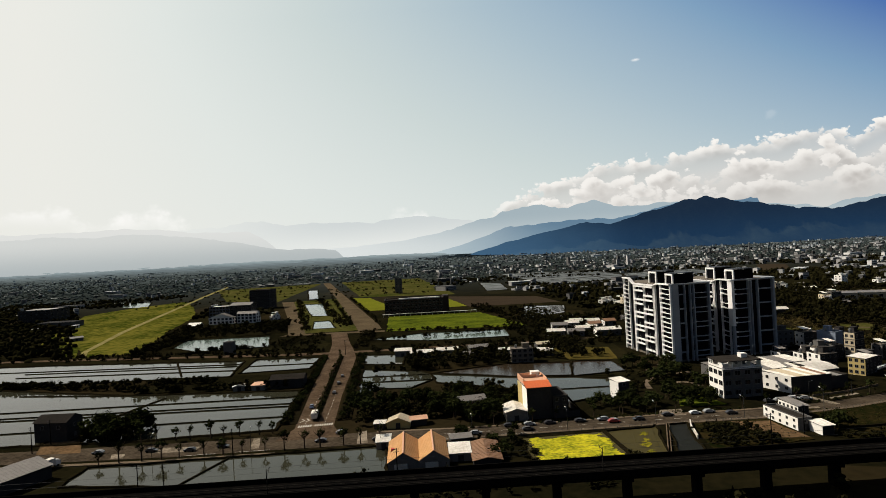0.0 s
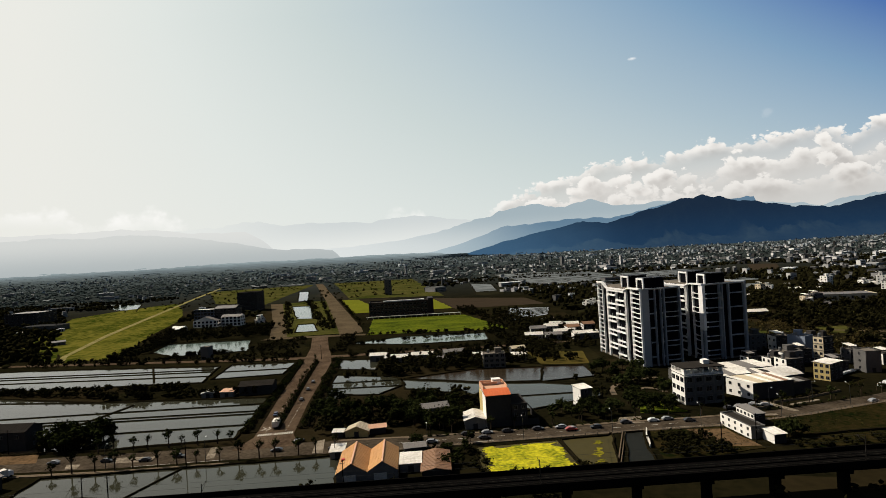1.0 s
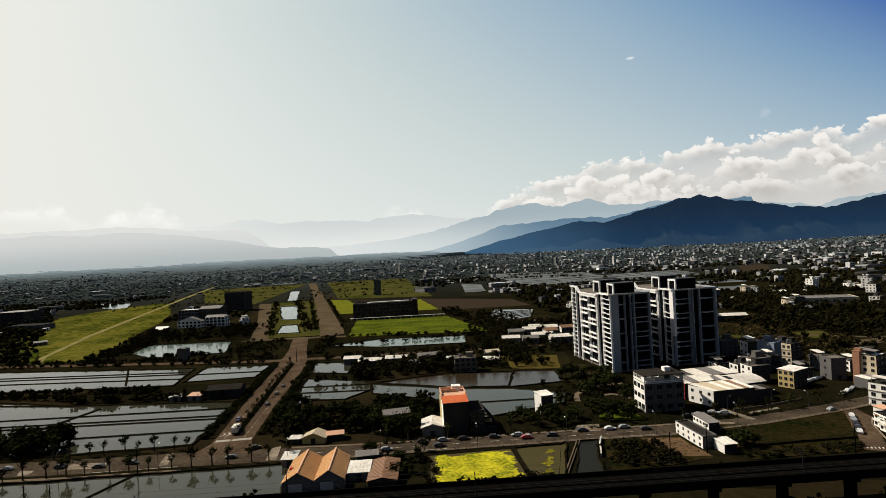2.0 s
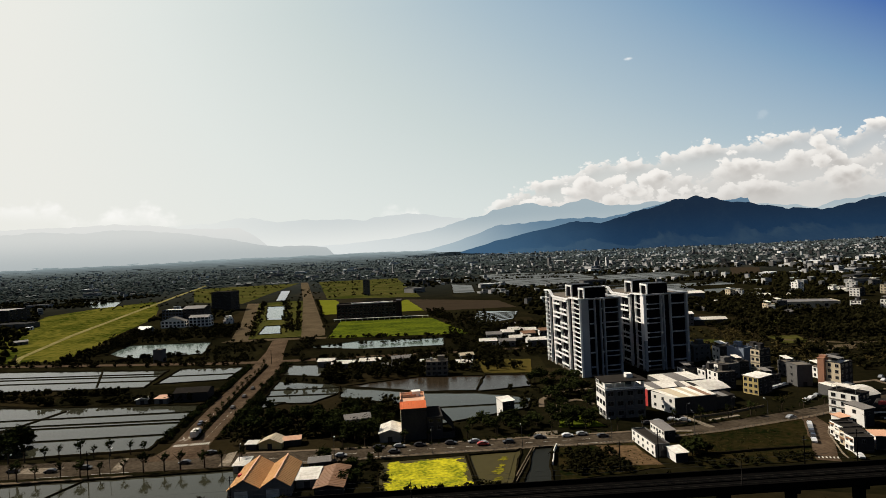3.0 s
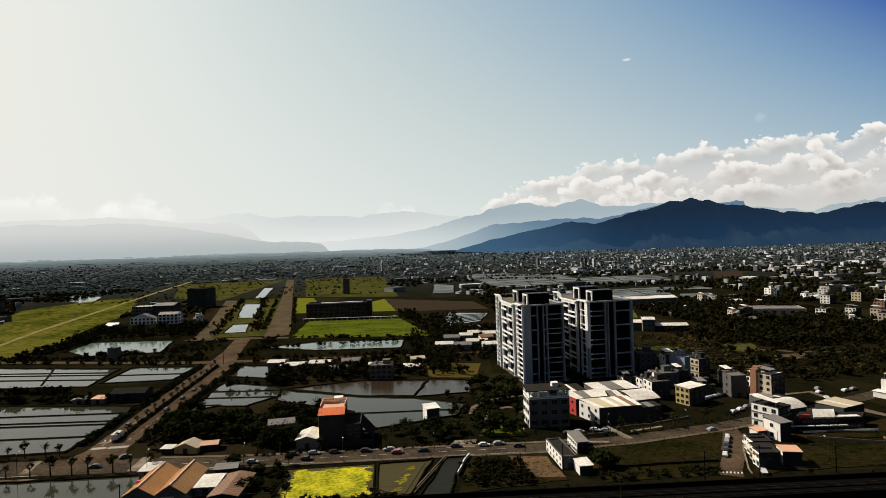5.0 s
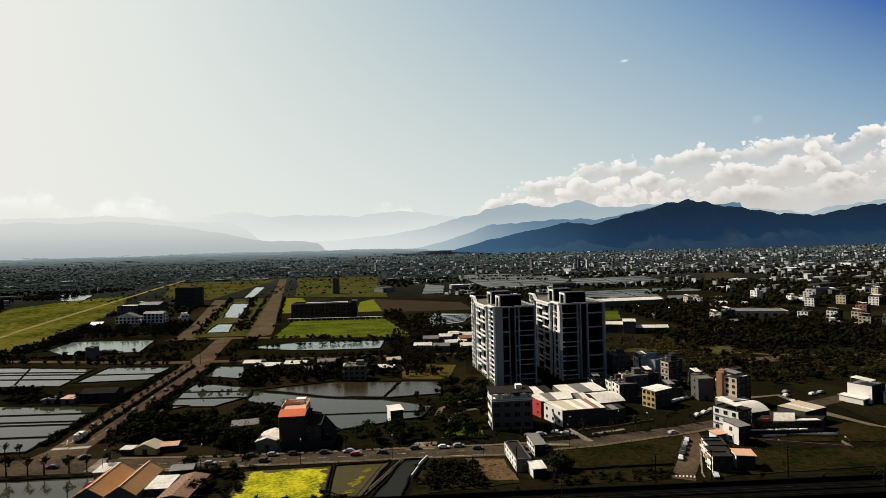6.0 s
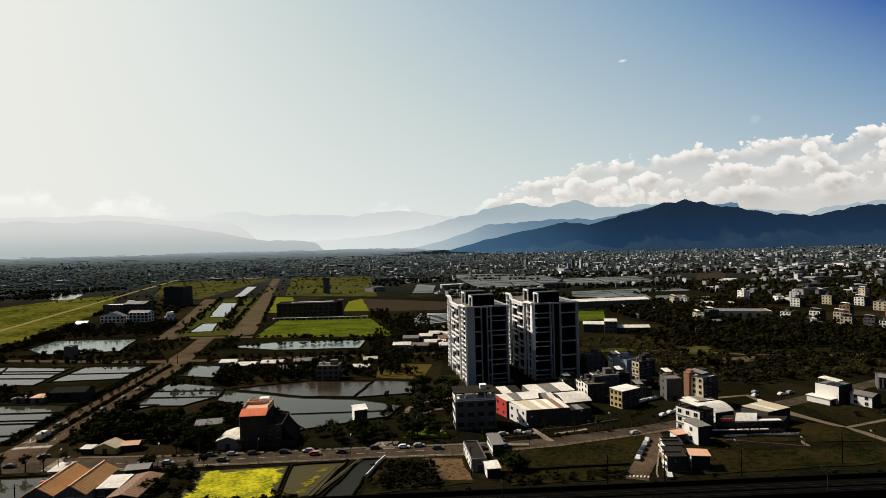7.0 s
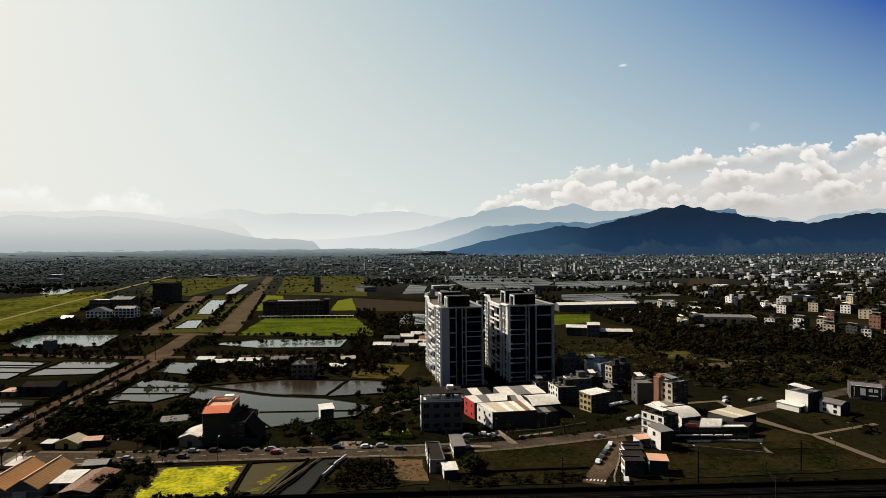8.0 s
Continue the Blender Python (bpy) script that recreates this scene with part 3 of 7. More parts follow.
def windows_on(parent, x0, y0, x1, y1, n, floors, fh, ww, wh, base=0.9, skip=0):
    """Rows of windows on the wall from (x0, y0) to (x1, y1), whose outside is on the right of that way."""
    d = Vector((x1 - x0, y1 - y0))
    ang = math.degrees(math.atan2(d.y, d.x))
    for f in range(skip, floors):
        for k in range(n):
            p = Vector((x0, y0)) + d * ((k + 0.5) / n)
            part("window", window_mesh(ww, wh), None, parent, place=pose(p.x, p.y, f * fh + base, 0, 0, ang))


def ribbed_roof(bm, p, q, r, s, ribs=10, t=0.12, h=0.07):
    """A sheet-metal roof slope p-q (eaves) to s-r (ridge), one folded sheet with upstanding ribs."""
    p, q, r, s = (Vector(k) for k in (p, q, r, s))
    n = (q - p).cross(s - p).normalized()
    wide = (q - p).length
    prof = []
    for k in range(ribs + 1):
        f = 0.012 + 0.976 * k / ribs
        prof += [(f - 0.09 / wide, t), (f - 0.04 / wide, t + h), (f + 0.04 / wide, t + h), (f + 0.09 / wide, t)]
    prof = [(0.0, t), *prof, (1.0, t)]
    a = [bm.verts.new(p.lerp(q, f) + n * z) for f, z in prof]
    b = [bm.verts.new(s.lerp(r, f) + n * z) for f, z in prof]
    lo = [bm.verts.new(k) for k in (p, q, r, s)]
    for i in range(len(prof) - 1):
        bm.faces.new((a[i], a[i + 1], b[i + 1], b[i]))
    bm.faces.new(lo[::-1])
    bm.faces.new([lo[0], lo[1], *a[::-1]])
    bm.faces.new([lo[2], lo[3], *b])
    bm.faces.new((lo[3], lo[0], a[0], b[0]))
    bm.faces.new((lo[1], lo[2], b[-1], a[-1]))


def gable_roof(parent, x0, y0, x1, y1, z, rise, material, along="y", over=0.5, label="", ribs=12):
    """Two ribbed slopes and gable ends over the rectangle; the ridge runs along the given axis."""
    for s in (0, 1):
        bm = bmesh.new()
        if along == "y":
            xm = (x0 + x1) / 2
            if s == 0:
                ribbed_roof(bm, (x0 - over, y1 + over, z - 0.12), (x0 - over, y0 - over, z - 0.12), (xm, y0 - over, z + rise), (xm, y1 + over, z + rise), ribs)
            else:
                ribbed_roof(bm, (x1 + over, y0 - over, z - 0.12), (x1 + over, y1 + over, z - 0.12), (xm, y1 + over, z + rise), (xm, y0 - over, z + rise), ribs)
        else:
            ym = (y0 + y1) / 2
            if s == 0:
                ribbed_roof(bm, (x0 - over, y0 - over, z - 0.12), (x1 + over, y0 - over, z - 0.12), (x1 + over, ym, z + rise), (x0 - over, ym, z + rise), ribs)
            else:
                ribbed_roof(bm, (x1 + over, y1 + over, z - 0.12), (x0 - over, y1 + over, z - 0.12), (x0 - over, ym, z + rise), (x1 + over, ym, z + rise), ribs)
        part("roof_slope", bm, material, parent, label)


def shell(bm, w, d, h, t=0.25, rise=0.0, along="y"):
    """Four walls with thickness, with gable tops where rise is given."""
    add_box(bm, 0, 0, 0, w, t, h)
    add_box(bm, 0, d - t, 0, w, d, h)
    add_box(bm, 0, t, 0, t, d - t, h)
    add_box(bm, w - t, t, 0, w, d - t, h)
    if rise:
        ends = ((0, t), (d - t, d)) if along == "y" else ((0, t), (w - t, w))
        for a, b in ends:
            if along == "y":
                lo = [bm.verts.new(c) for c in ((0, a, h), (w, a, h), (w / 2, a, h + rise))]
                hi = [bm.verts.new(c) for c in ((0, b, h), (w, b, h), (w / 2, b, h + rise))]
            else:
                lo = [bm.verts.new(c) for c in ((a, 0, h), (a, d, h), (a, d / 2, h + rise))]
                hi = [bm.verts.new(c) for c in ((b, 0, h), (b, d, h), (b, d / 2, h + rise))]
            bm.faces.new(lo)
            bm.faces.new(hi[::-1])
            for i in range(3):
                j = (i + 1) % 3
                bm.faces.new((lo[j], lo[i], hi[i], hi[j]))


def building(name, label, x, y, w, d, h, rz=0, wall=M_WHITE, roof="flat", roof_mat=None, floors=3, nf=3, nl=2, rise=1.5, along="y", win=(1.3, 1.3), category="house", group="",
             tank=True, door=True, bands=False, left=None, z=0.0):
    """A house with its front left corner at (x, y), w wide and d deep; left: a lighter colour for the sunlit side,
    where wall holds the shade of the others.
    """
    b = thing(name, label, category, x, y, z, rz, group)
    bm = bmesh.new()
    pitched = roof == "gable"
    shell(bm, w, d, h, 0.25, rise if pitched else 0, along)
    part("wall", bm, wall, b)
    # lighter panel paints the sunlit side; the other walls stay shade-dark
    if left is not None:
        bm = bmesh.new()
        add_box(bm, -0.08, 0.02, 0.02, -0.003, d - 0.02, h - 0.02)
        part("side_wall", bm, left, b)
    fh = h / floors
    if nf:
        windows_on(b, 0, 0, w, 0, nf, floors, fh, *win, base=fh * 0.32, skip=0 if nf > 2 else 1)
        windows_on(b, w, d, 0, d, nf, floors, fh, *win, base=fh * 0.32)
    if nl:
        windows_on(b, -0.08 if left is not None else 0, d, -0.08 if left is not None else 0, 0, nl, floors, fh, *win, base=fh * 0.32)
        windows_on(b, w, 0, w, d, nl, floors, fh, *win, base=fh * 0.32)
    if bands:
        for f in range(1, floors):
            bm = bmesh.new()
            add_box(bm, -0.3, -0.35, f * fh - 0.18, w + 0.3, -0.003, f * fh + 0.12)
            add_box(bm, -0.35, -0.003, f * fh - 0.18, -0.09, d, f * fh + 0.12)
            part("ledge", bm, M_CONC, b)
    if pitched:
        gable_roof(b, 0, 0, w, d, h, rise, roof_mat or M_GREYR, along, ribs=max(6, int((d if along == "y" else w) / 1.2)))
    elif roof == "shed":
        bm = bmesh.new()
        ribbed_roof(bm, (-0.4, -0.4, h + 0.02), (w + 0.4, -0.4, h + 0.02), (w + 0.4, d + 0.4, h + rise), (-0.4, d + 0.4, h + rise), max(6, int(w / 1.2)))
        part("roof", bm, roof_mat or M_WHITER, b)
        bm = bmesh.new()
        add_prism(bm, [(0, 0.3), (0.25, 0.3), (0.25, d), (0, d)], h, [h + 0.02, h + 0.02, h + rise * 0.97, h + rise * 0.97])
        add_prism(bm, [(w - 0.25, 0.3), (w, 0.3), (w, d), (w - 0.25, d)], h, [h + 0.02, h + 0.02, h + rise * 0.97, h + rise * 0.97])
        add_box(bm, 0.25, d - 0.25, h, w - 0.25, d, h + rise * 0.97)
        part("upper_wall", bm, wall, b)
    else:
        bm = bmesh.new()
        add_box(bm, 0.25, 0.25, h - 0.5, w - 0.25, d - 0.25, h - 0.2)
        part("roof", bm, roof_mat or M_CONC, b)
        bm = bmesh.new()
        for q in ((-0.1, -0.1, w + 0.1, 0.3), (-0.1, d - 0.3, w + 0.1, d + 0.1), (-0.1, 0.3, 0.3, d - 0.3), (w - 0.3, 0.3, w + 0.1, d - 0.3)):
            add_box(bm, q[0], q[1], h, q[2], q[3], h + 0.25)
        part("coping", bm, wall, b)
        kind = int(abs(x) * 7 + abs(y) * 3 + w) % 3
        if tank and w > 5 and d > 5 and kind != 1:
            bm = bmesh.new()
            add_box(bm, w * 0.55, d * 0.5, h - 0.2, w * 0.55 + min(4, w * 0.35), d * 0.5 + min(3.5, d * 0.4), h + 2.4)
            add_box(bm, w * 0.55 - 0.2, d * 0.5 - 0.2, h + 2.4, w * 0.55 + min(4, w * 0.35) + 0.2, d * 0.5 + min(3.5, d * 0.4) + 0.2, h + 2.6)
            part("stair_house", bm, wall, b)
        if tank and w > 5 and d > 5 and kind != 0:
            bm = bmesh.new()
            ribbed_roof(bm, (w * 0.06, d * 0.1, h + 1.9), (w * 0.52, d * 0.1, h + 1.9), (w * 0.52, d * 0.92, h + 2.5), (w * 0.06, d * 0.92, h + 2.5), 5)
            canopy = part("roof_canopy", bm, M_WHITER if kind == 1 else M_GREYR, b, "sheet-metal roof canopy on posts")
            for px, py in ((0.08, 0.12), (0.5, 0.12), (0.08, 0.9), (0.5, 0.9)):
                bm = bmesh.new()
                add_box(bm, w * px - 0.06, d * py - 0.06, h - 0.2, w * px + 0.06, d * py + 0.06, h + 1.9 + 0.6 * py)
                part("post", bm, M_METAL, canopy)
        if tank and w > 5 and d > 5 and kind != 2:
            bm = bmesh.new()
            u = w * 0.25 if kind == 0 else w * 0.75
            add_cyl(bm, (u, d * 0.6, h - 0.2), (u, d * 0.6, h + 1.7), 0.75, 0.75, 12)
            add_cyl(bm, (u, d * 0.6, h + 1.7), (u, d * 0.6, h + 2.0), 0.75, 0.2, 12)
            part("water_tank", bm, M_METAL, b)
    if door:
        bm = bmesh.new()
        add_box(bm, w * 0.4, -0.06, 0, w * 0.4 + 1.6, -0.004, 2.2)
        add_box(bm, w * 0.4 - 0.12, -0.1, 0, w * 0.4, -0.004, 2.32)
        add_box(bm, w * 0.4 + 1.6, -0.1, 0, w * 0.4 + 1.72, -0.004, 2.32)
        part("door", bm, M_DGREY, b)
    return b


# ---- apartment towers ----
def tower(x, y, w, d, rz, label, corner=False):
    t = thing("apartment_tower", label, "tower", x, y, 0, rz, "apartment towers")
    fl, fh = 16, 2.72
    top = fl * fh
    # core behind the balconies; its colour paints in the shade there
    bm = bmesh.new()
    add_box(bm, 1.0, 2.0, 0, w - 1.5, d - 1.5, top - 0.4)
    part("core", bm, M_RECESS, t, "core coloured near-black for recess shade")
    bm = bmesh.new()
    add_box(bm, 0.5, 0.5, top - 0.395, w - 0.5, d - 0.5, top - 0.05)
    part("roof", bm, M_CONC, t)

    def mass(name, x0, y0, x1, y1, z1, m, label=""):
        bm = bmesh.new()
        add_box(bm, x0, y0, 0, x1, y1, z1)
        part(name, bm, m, t, label)

    # upright walls of the side facade, and of the front
    k = d / 43.6
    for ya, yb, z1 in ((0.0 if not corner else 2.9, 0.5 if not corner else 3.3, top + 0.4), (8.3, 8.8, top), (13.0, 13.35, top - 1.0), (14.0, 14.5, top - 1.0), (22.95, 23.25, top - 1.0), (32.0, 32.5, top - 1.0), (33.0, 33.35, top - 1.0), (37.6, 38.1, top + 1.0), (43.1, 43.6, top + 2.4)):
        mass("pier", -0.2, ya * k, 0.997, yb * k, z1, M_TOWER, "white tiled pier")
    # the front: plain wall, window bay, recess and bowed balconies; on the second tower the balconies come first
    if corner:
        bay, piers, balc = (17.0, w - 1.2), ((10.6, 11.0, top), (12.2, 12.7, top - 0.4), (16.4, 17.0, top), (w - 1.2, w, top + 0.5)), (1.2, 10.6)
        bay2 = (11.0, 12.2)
        # the corner is white from 17.5 m up and grey below
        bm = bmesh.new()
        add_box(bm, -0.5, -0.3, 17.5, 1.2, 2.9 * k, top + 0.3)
        part("corner_panel", bm, M_TOWER, t, "white upper corner panel")
        mass("pier", 0.2, 0.0, 1.2, 2.0, 17.497, M_TOWERM, "pier toned grey as front shade")
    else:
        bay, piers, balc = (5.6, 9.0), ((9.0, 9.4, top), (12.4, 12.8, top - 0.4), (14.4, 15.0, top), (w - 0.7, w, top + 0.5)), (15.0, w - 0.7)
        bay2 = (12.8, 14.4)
        mass("front_wall", 1.003, 0.2, 5.2, 2.0, top, M_TOWERM, "plain wall toned grey as front shade")
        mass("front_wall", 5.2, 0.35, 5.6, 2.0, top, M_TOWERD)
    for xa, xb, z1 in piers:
        mass("pier", xa, 0, xb, 2.0, z1, M_TOWERM, "pier toned grey as front shade")
    # back and east walls take the darkest tone, as if in shade
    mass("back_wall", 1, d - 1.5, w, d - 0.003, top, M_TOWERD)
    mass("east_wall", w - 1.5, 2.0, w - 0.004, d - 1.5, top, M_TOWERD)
    # balconies of the side facade: narrow ladder-like stacks at both ends, two wide bays between with pairs of slabs, staggered
    stacks = ((-0.3, 3.3 if corner else 0.5, 0.997, 8.3), (-0.7, 14.5, 0.997, 23.0), (-0.7, 23.2, 0.997, 32.0), (-0.3, 38.1, 0.997, 43.1))
    for n, (x0, y0, x1, y1) in enumerate(stacks):
        y0, y1 = y0 * k + 0.003, y1 * k - 0.003
        bm = bmesh.new()
        if n in (1, 2):
            add_box(bm, x0, y0, 0, x1, y1, 0.2)
            add_box(bm, x0, y0, 0.2, x0 + 0.14, y1, 1.2)
            add_box(bm, x0 + 0.14, y0, 0.2, 0.1, y0 + 0.14, 0.9)
            add_box(bm, x0 + 0.14, y1 - 0.14, 0.2, 0.1, y1, 0.9)
            add_box(bm, x0 + 0.3, y0 + 0.3, 1.5, x0 + 0.42, y0 + 0.42, fh)
            add_box(bm, x0 + 0.3, (y0 + y1) / 2, 0.2, x0 + 0.42, (y0 + y1) / 2 + 0.12, fh)
        else:
            add_box(bm, x0, y0, 0, x1, y1, 0.22)
            add_box(bm, x0 - 0.3, y0 + 0.5 * (y1 - y0), 0.22, x0 + 0.3, y1 - 0.2, 0.9)
        me = mesh_of("balcony", bm, M_TOWER)
        for f in range(1, fl):
            if n in (1, 2) and (f + n) % 3 == 0 or n == 0 and corner and f % 3 == 0:
                continue
            part("balcony", me, None, t, "white balcony slab with solid parapet", place=pose(0, 0, f * fh))
    # white coping that dips in a curve over the middle bays
    bm = bmesh.new()
    n = 44
    line = []
    for q in range(n + 1):
        f = q / n
        near_, far_ = min(1, max(0.0, (0.33 - f) / 0.1)), min(1, max(0.0, (f - 0.74) / 0.13))
        zc = top - 0.6 + 1.4 * near_ ** 2 * (3 - 2 * near_) + 3.2 * far_ ** 2 * (3 - 2 * far_)
        line.append((f * d, zc))
    rings = [[bm.verts.new((xx, ya, za + dz)) for xx, dz in ((-1.0, 0), (0.9, 0), (0.9, -0.75), (-1.0, -0.75))] for ya, za in line]
    for p, q in zip(rings, rings[1:]):
        for c in range(4):
            bm.faces.new((p[c], p[(c + 1) % 4], q[(c + 1) % 4], q[c]))
    bm.faces.new(rings[0][::-1])
    bm.faces.new(rings[-1])
    bmesh.ops.recalc_face_normals(bm, faces=bm.faces)
    part("coping", bm, M_TOWER, t, "white coping dipping over the middle bays")
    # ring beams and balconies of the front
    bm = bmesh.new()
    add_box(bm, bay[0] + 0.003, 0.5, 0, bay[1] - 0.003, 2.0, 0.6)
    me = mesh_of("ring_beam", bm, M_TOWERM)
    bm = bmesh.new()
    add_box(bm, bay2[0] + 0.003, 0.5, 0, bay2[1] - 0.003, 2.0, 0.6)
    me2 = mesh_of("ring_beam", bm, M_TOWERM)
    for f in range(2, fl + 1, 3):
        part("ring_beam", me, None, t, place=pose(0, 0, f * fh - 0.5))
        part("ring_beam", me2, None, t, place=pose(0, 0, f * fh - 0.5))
        # white ends paint the sunlight on the left of grey balconies
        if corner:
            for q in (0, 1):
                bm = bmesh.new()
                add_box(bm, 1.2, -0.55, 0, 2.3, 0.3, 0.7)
                part("balcony_end", bm, M_TOWER, t, "balcony end painted white where sun strikes", place=pose(0, 0, (f - q) * fh))
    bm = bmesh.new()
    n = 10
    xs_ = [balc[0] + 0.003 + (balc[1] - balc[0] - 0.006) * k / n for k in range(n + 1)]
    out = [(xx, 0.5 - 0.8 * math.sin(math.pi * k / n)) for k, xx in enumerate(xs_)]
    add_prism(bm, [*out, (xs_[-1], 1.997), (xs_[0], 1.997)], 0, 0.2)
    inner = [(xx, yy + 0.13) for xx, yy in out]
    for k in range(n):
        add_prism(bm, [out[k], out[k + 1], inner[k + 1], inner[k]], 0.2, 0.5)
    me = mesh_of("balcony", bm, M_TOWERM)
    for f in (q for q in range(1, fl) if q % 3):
        part("balcony", me, None, t, "bowed balcony toned grey as front shade", place=pose(0, 0, f * fh))
    # roof-top lift houses with white portals
    for px, py, pw, pd, ph in ((4.5, 22, 12, 9, 6.8), (5.0, 5, 13, 8, 6.0)):
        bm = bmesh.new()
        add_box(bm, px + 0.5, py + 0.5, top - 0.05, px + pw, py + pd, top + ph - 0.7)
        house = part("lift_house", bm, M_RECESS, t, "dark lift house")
        bm = bmesh.new()
        add_box(bm, px - 0.3, py, top - 0.05, px + 0.5, py + 1.0, top + ph)
        add_box(bm, px - 0.3, py + pd - 1.0, top - 0.05, px + 0.5, py + pd, top + ph)
        add_box(bm, px - 0.3, py + 1.0, top + ph - 1.0, px + 0.5, py + pd - 1.0, top + ph)
        part("portal", bm, M_TOWER, house, "white portal frame")
        bm = bmesh.new()
        add_box(bm, px - 0.1, py + 0.3, top + ph + 0.003, px + pw + 0.4, py + pd - 0.3, top + ph + 0.35)
        add_box(bm, px + pw - 0.6, py + 0.5, top + ph - 0.7, px + pw, py + pd - 0.5, top + ph + 0.003)
        part("canopy", bm, M_TOWERD, house)
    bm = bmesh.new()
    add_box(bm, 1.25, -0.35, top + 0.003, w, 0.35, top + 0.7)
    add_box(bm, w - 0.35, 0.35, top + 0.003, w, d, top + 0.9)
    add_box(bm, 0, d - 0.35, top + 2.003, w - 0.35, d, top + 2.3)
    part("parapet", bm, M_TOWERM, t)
    bm = bmesh.new()
    add_box(bm, 0.4, 1.2, 0, w + 3, d + 1, 0.9)
    part("podium", bm, M_CONC, t)


tower(149.8, 311.6, 24.5, 56, 4.3, "white and grey tall apartment tower with sunlit balconies")
tower(189.1, 316.2, 27.5, 54, 4.3, "white and grey tall apartment tower behind shop roofs", True)


# ---- sheds and houses by the street ----
def orange_shed():
    b = thing("double_shed", "twin-gabled shed with orange sheet roof beside a pond", "shed", -9, 185.5, 0, -1.5)
    bm = bmesh.new()
    for k in range(2):
        x0 = 9.9 * k
        for y0, y1 in ((0, 0.2), (21.3, 21.5)):
            pts = [(x0, 3.2), (x0 + 9.9, 3.2), (x0 + 4.95, 6.2)]
            lo = [bm.verts.new((p, y0, z)) for p, z in pts]
            hi = [bm.verts.new((p, y1, z)) for p, z in pts]
            bm.faces.new(lo)
            bm.faces.new(hi[::-1])
            for i in range(3):
                j = (i + 1) % 3
                bm.faces.new((lo[j], lo[i], hi[i], hi[j]))
    add_box(bm, 0, 0, 0, 19.8, 0.2, 3.2)
    add_box(bm, 0, 21.3, 0, 19.8, 21.5, 3.2)
    add_box(bm, 0, 0.2, 0, 0.2, 21.3, 3.2)
    add_box(bm, 19.6, 0.2, 0, 19.8, 21.3, 3.2)
    part("wall", bm, M_GREYR, b)
    for k in range(2):
        gable_roof(b, 9.9 * k, 0, 9.9 * k + 9.9, 21.5, 3.2, 3.0, M_ORANGE, "y", 0.02 if k else 0.3, ribs=18)
        bm = bmesh.new()
        add_box(bm, 9.9 * k + 4.7, -0.35, 6.2, 9.9 * k + 5.2, 21.85, 6.42)
        part("ridge_cap", bm, M_PEACH, b)
    for x0, w in ((2.0, 4.2), (12.0, 4.2)):
        bm = bmesh.new()
        folds = [(-0.06 - 0.05 * (k % 2), 0.18 * k) for k in range(16)]
        a_, b_ = [bm.verts.new((x0, y, z)) for y, z in folds], [bm.verts.new((x0 + w, y, z)) for y, z in folds]
        for k in range(15):
            bm.faces.new((a_[k], b_[k], b_[k + 1], a_[k + 1]))
        part("shutter_door", bm, M_WHITER, b)
    bm = bmesh.new()
    add_box(bm, 0.8, 8.5, 4.0, 2.0, 9.6, 4.9)
    part("vent", bm, M_RED, b)


orange_shed()
building("shed", "low shed with white sheet roof", 11.5, 190.5, 7.0, 9.5, 2.8, -3, M_GREYR, "shed", M_WHITER, 1, 0, 0, 0.5, category="shed")
building("shed", "brown sheet-roofed shed with a shallow gable", 18.4, 182.5, 9.0, 18, 2.8, -4, M_DGREY, "gable", M_BROWNR, 1, 0, 0, 0.9, category="shed")
building("shed", "small pale lean-to shed by the road", -13.5, 209, 5.0, 7.5, 2.6, -2, M_GREYR, "shed", M_WHITER, 1, 0, 0, 0.4, category="shed")
building("shed", "small white lean-to at the edge of a grove", -15, 233.5, 4.2, 3.6, 2.2, -8, M_DGREY, "shed", M_WHITER, 1, 0, 0, 0.4, category="shed")
building("shed", "shed with a cream gable and pale roof by a grove", -9.8, 233, 9.2, 6.5, 2.4, -10, M_YELLOW, "gable", M_CREAM, 1, 0, 0, 1.9, "y", category="shed", left=M_CREAM)
building("shed", "low shed with patched pinkish roof beside a grove", -0.2, 234, 6.6, 5.2, 2.5, 4, M_DGREY, "gable", M_PEACH, 1, 0, 0, 0.8, "x", category="shed")
building("shed", "dark low shed with worn roof", 13.5, 206.5, 7.5, 5.5, 2.5, 4, M_DGREY, "gable", M_GREYR, 1, 0, 0, 0.7, "x", category="shed")
building("house", "low tin-roofed house hidden among trees", 23, 252, 11, 8, 3.6, 8, M_GREYR, "gable", M_GREYR, 1, 2, 0, 1.3, "x")


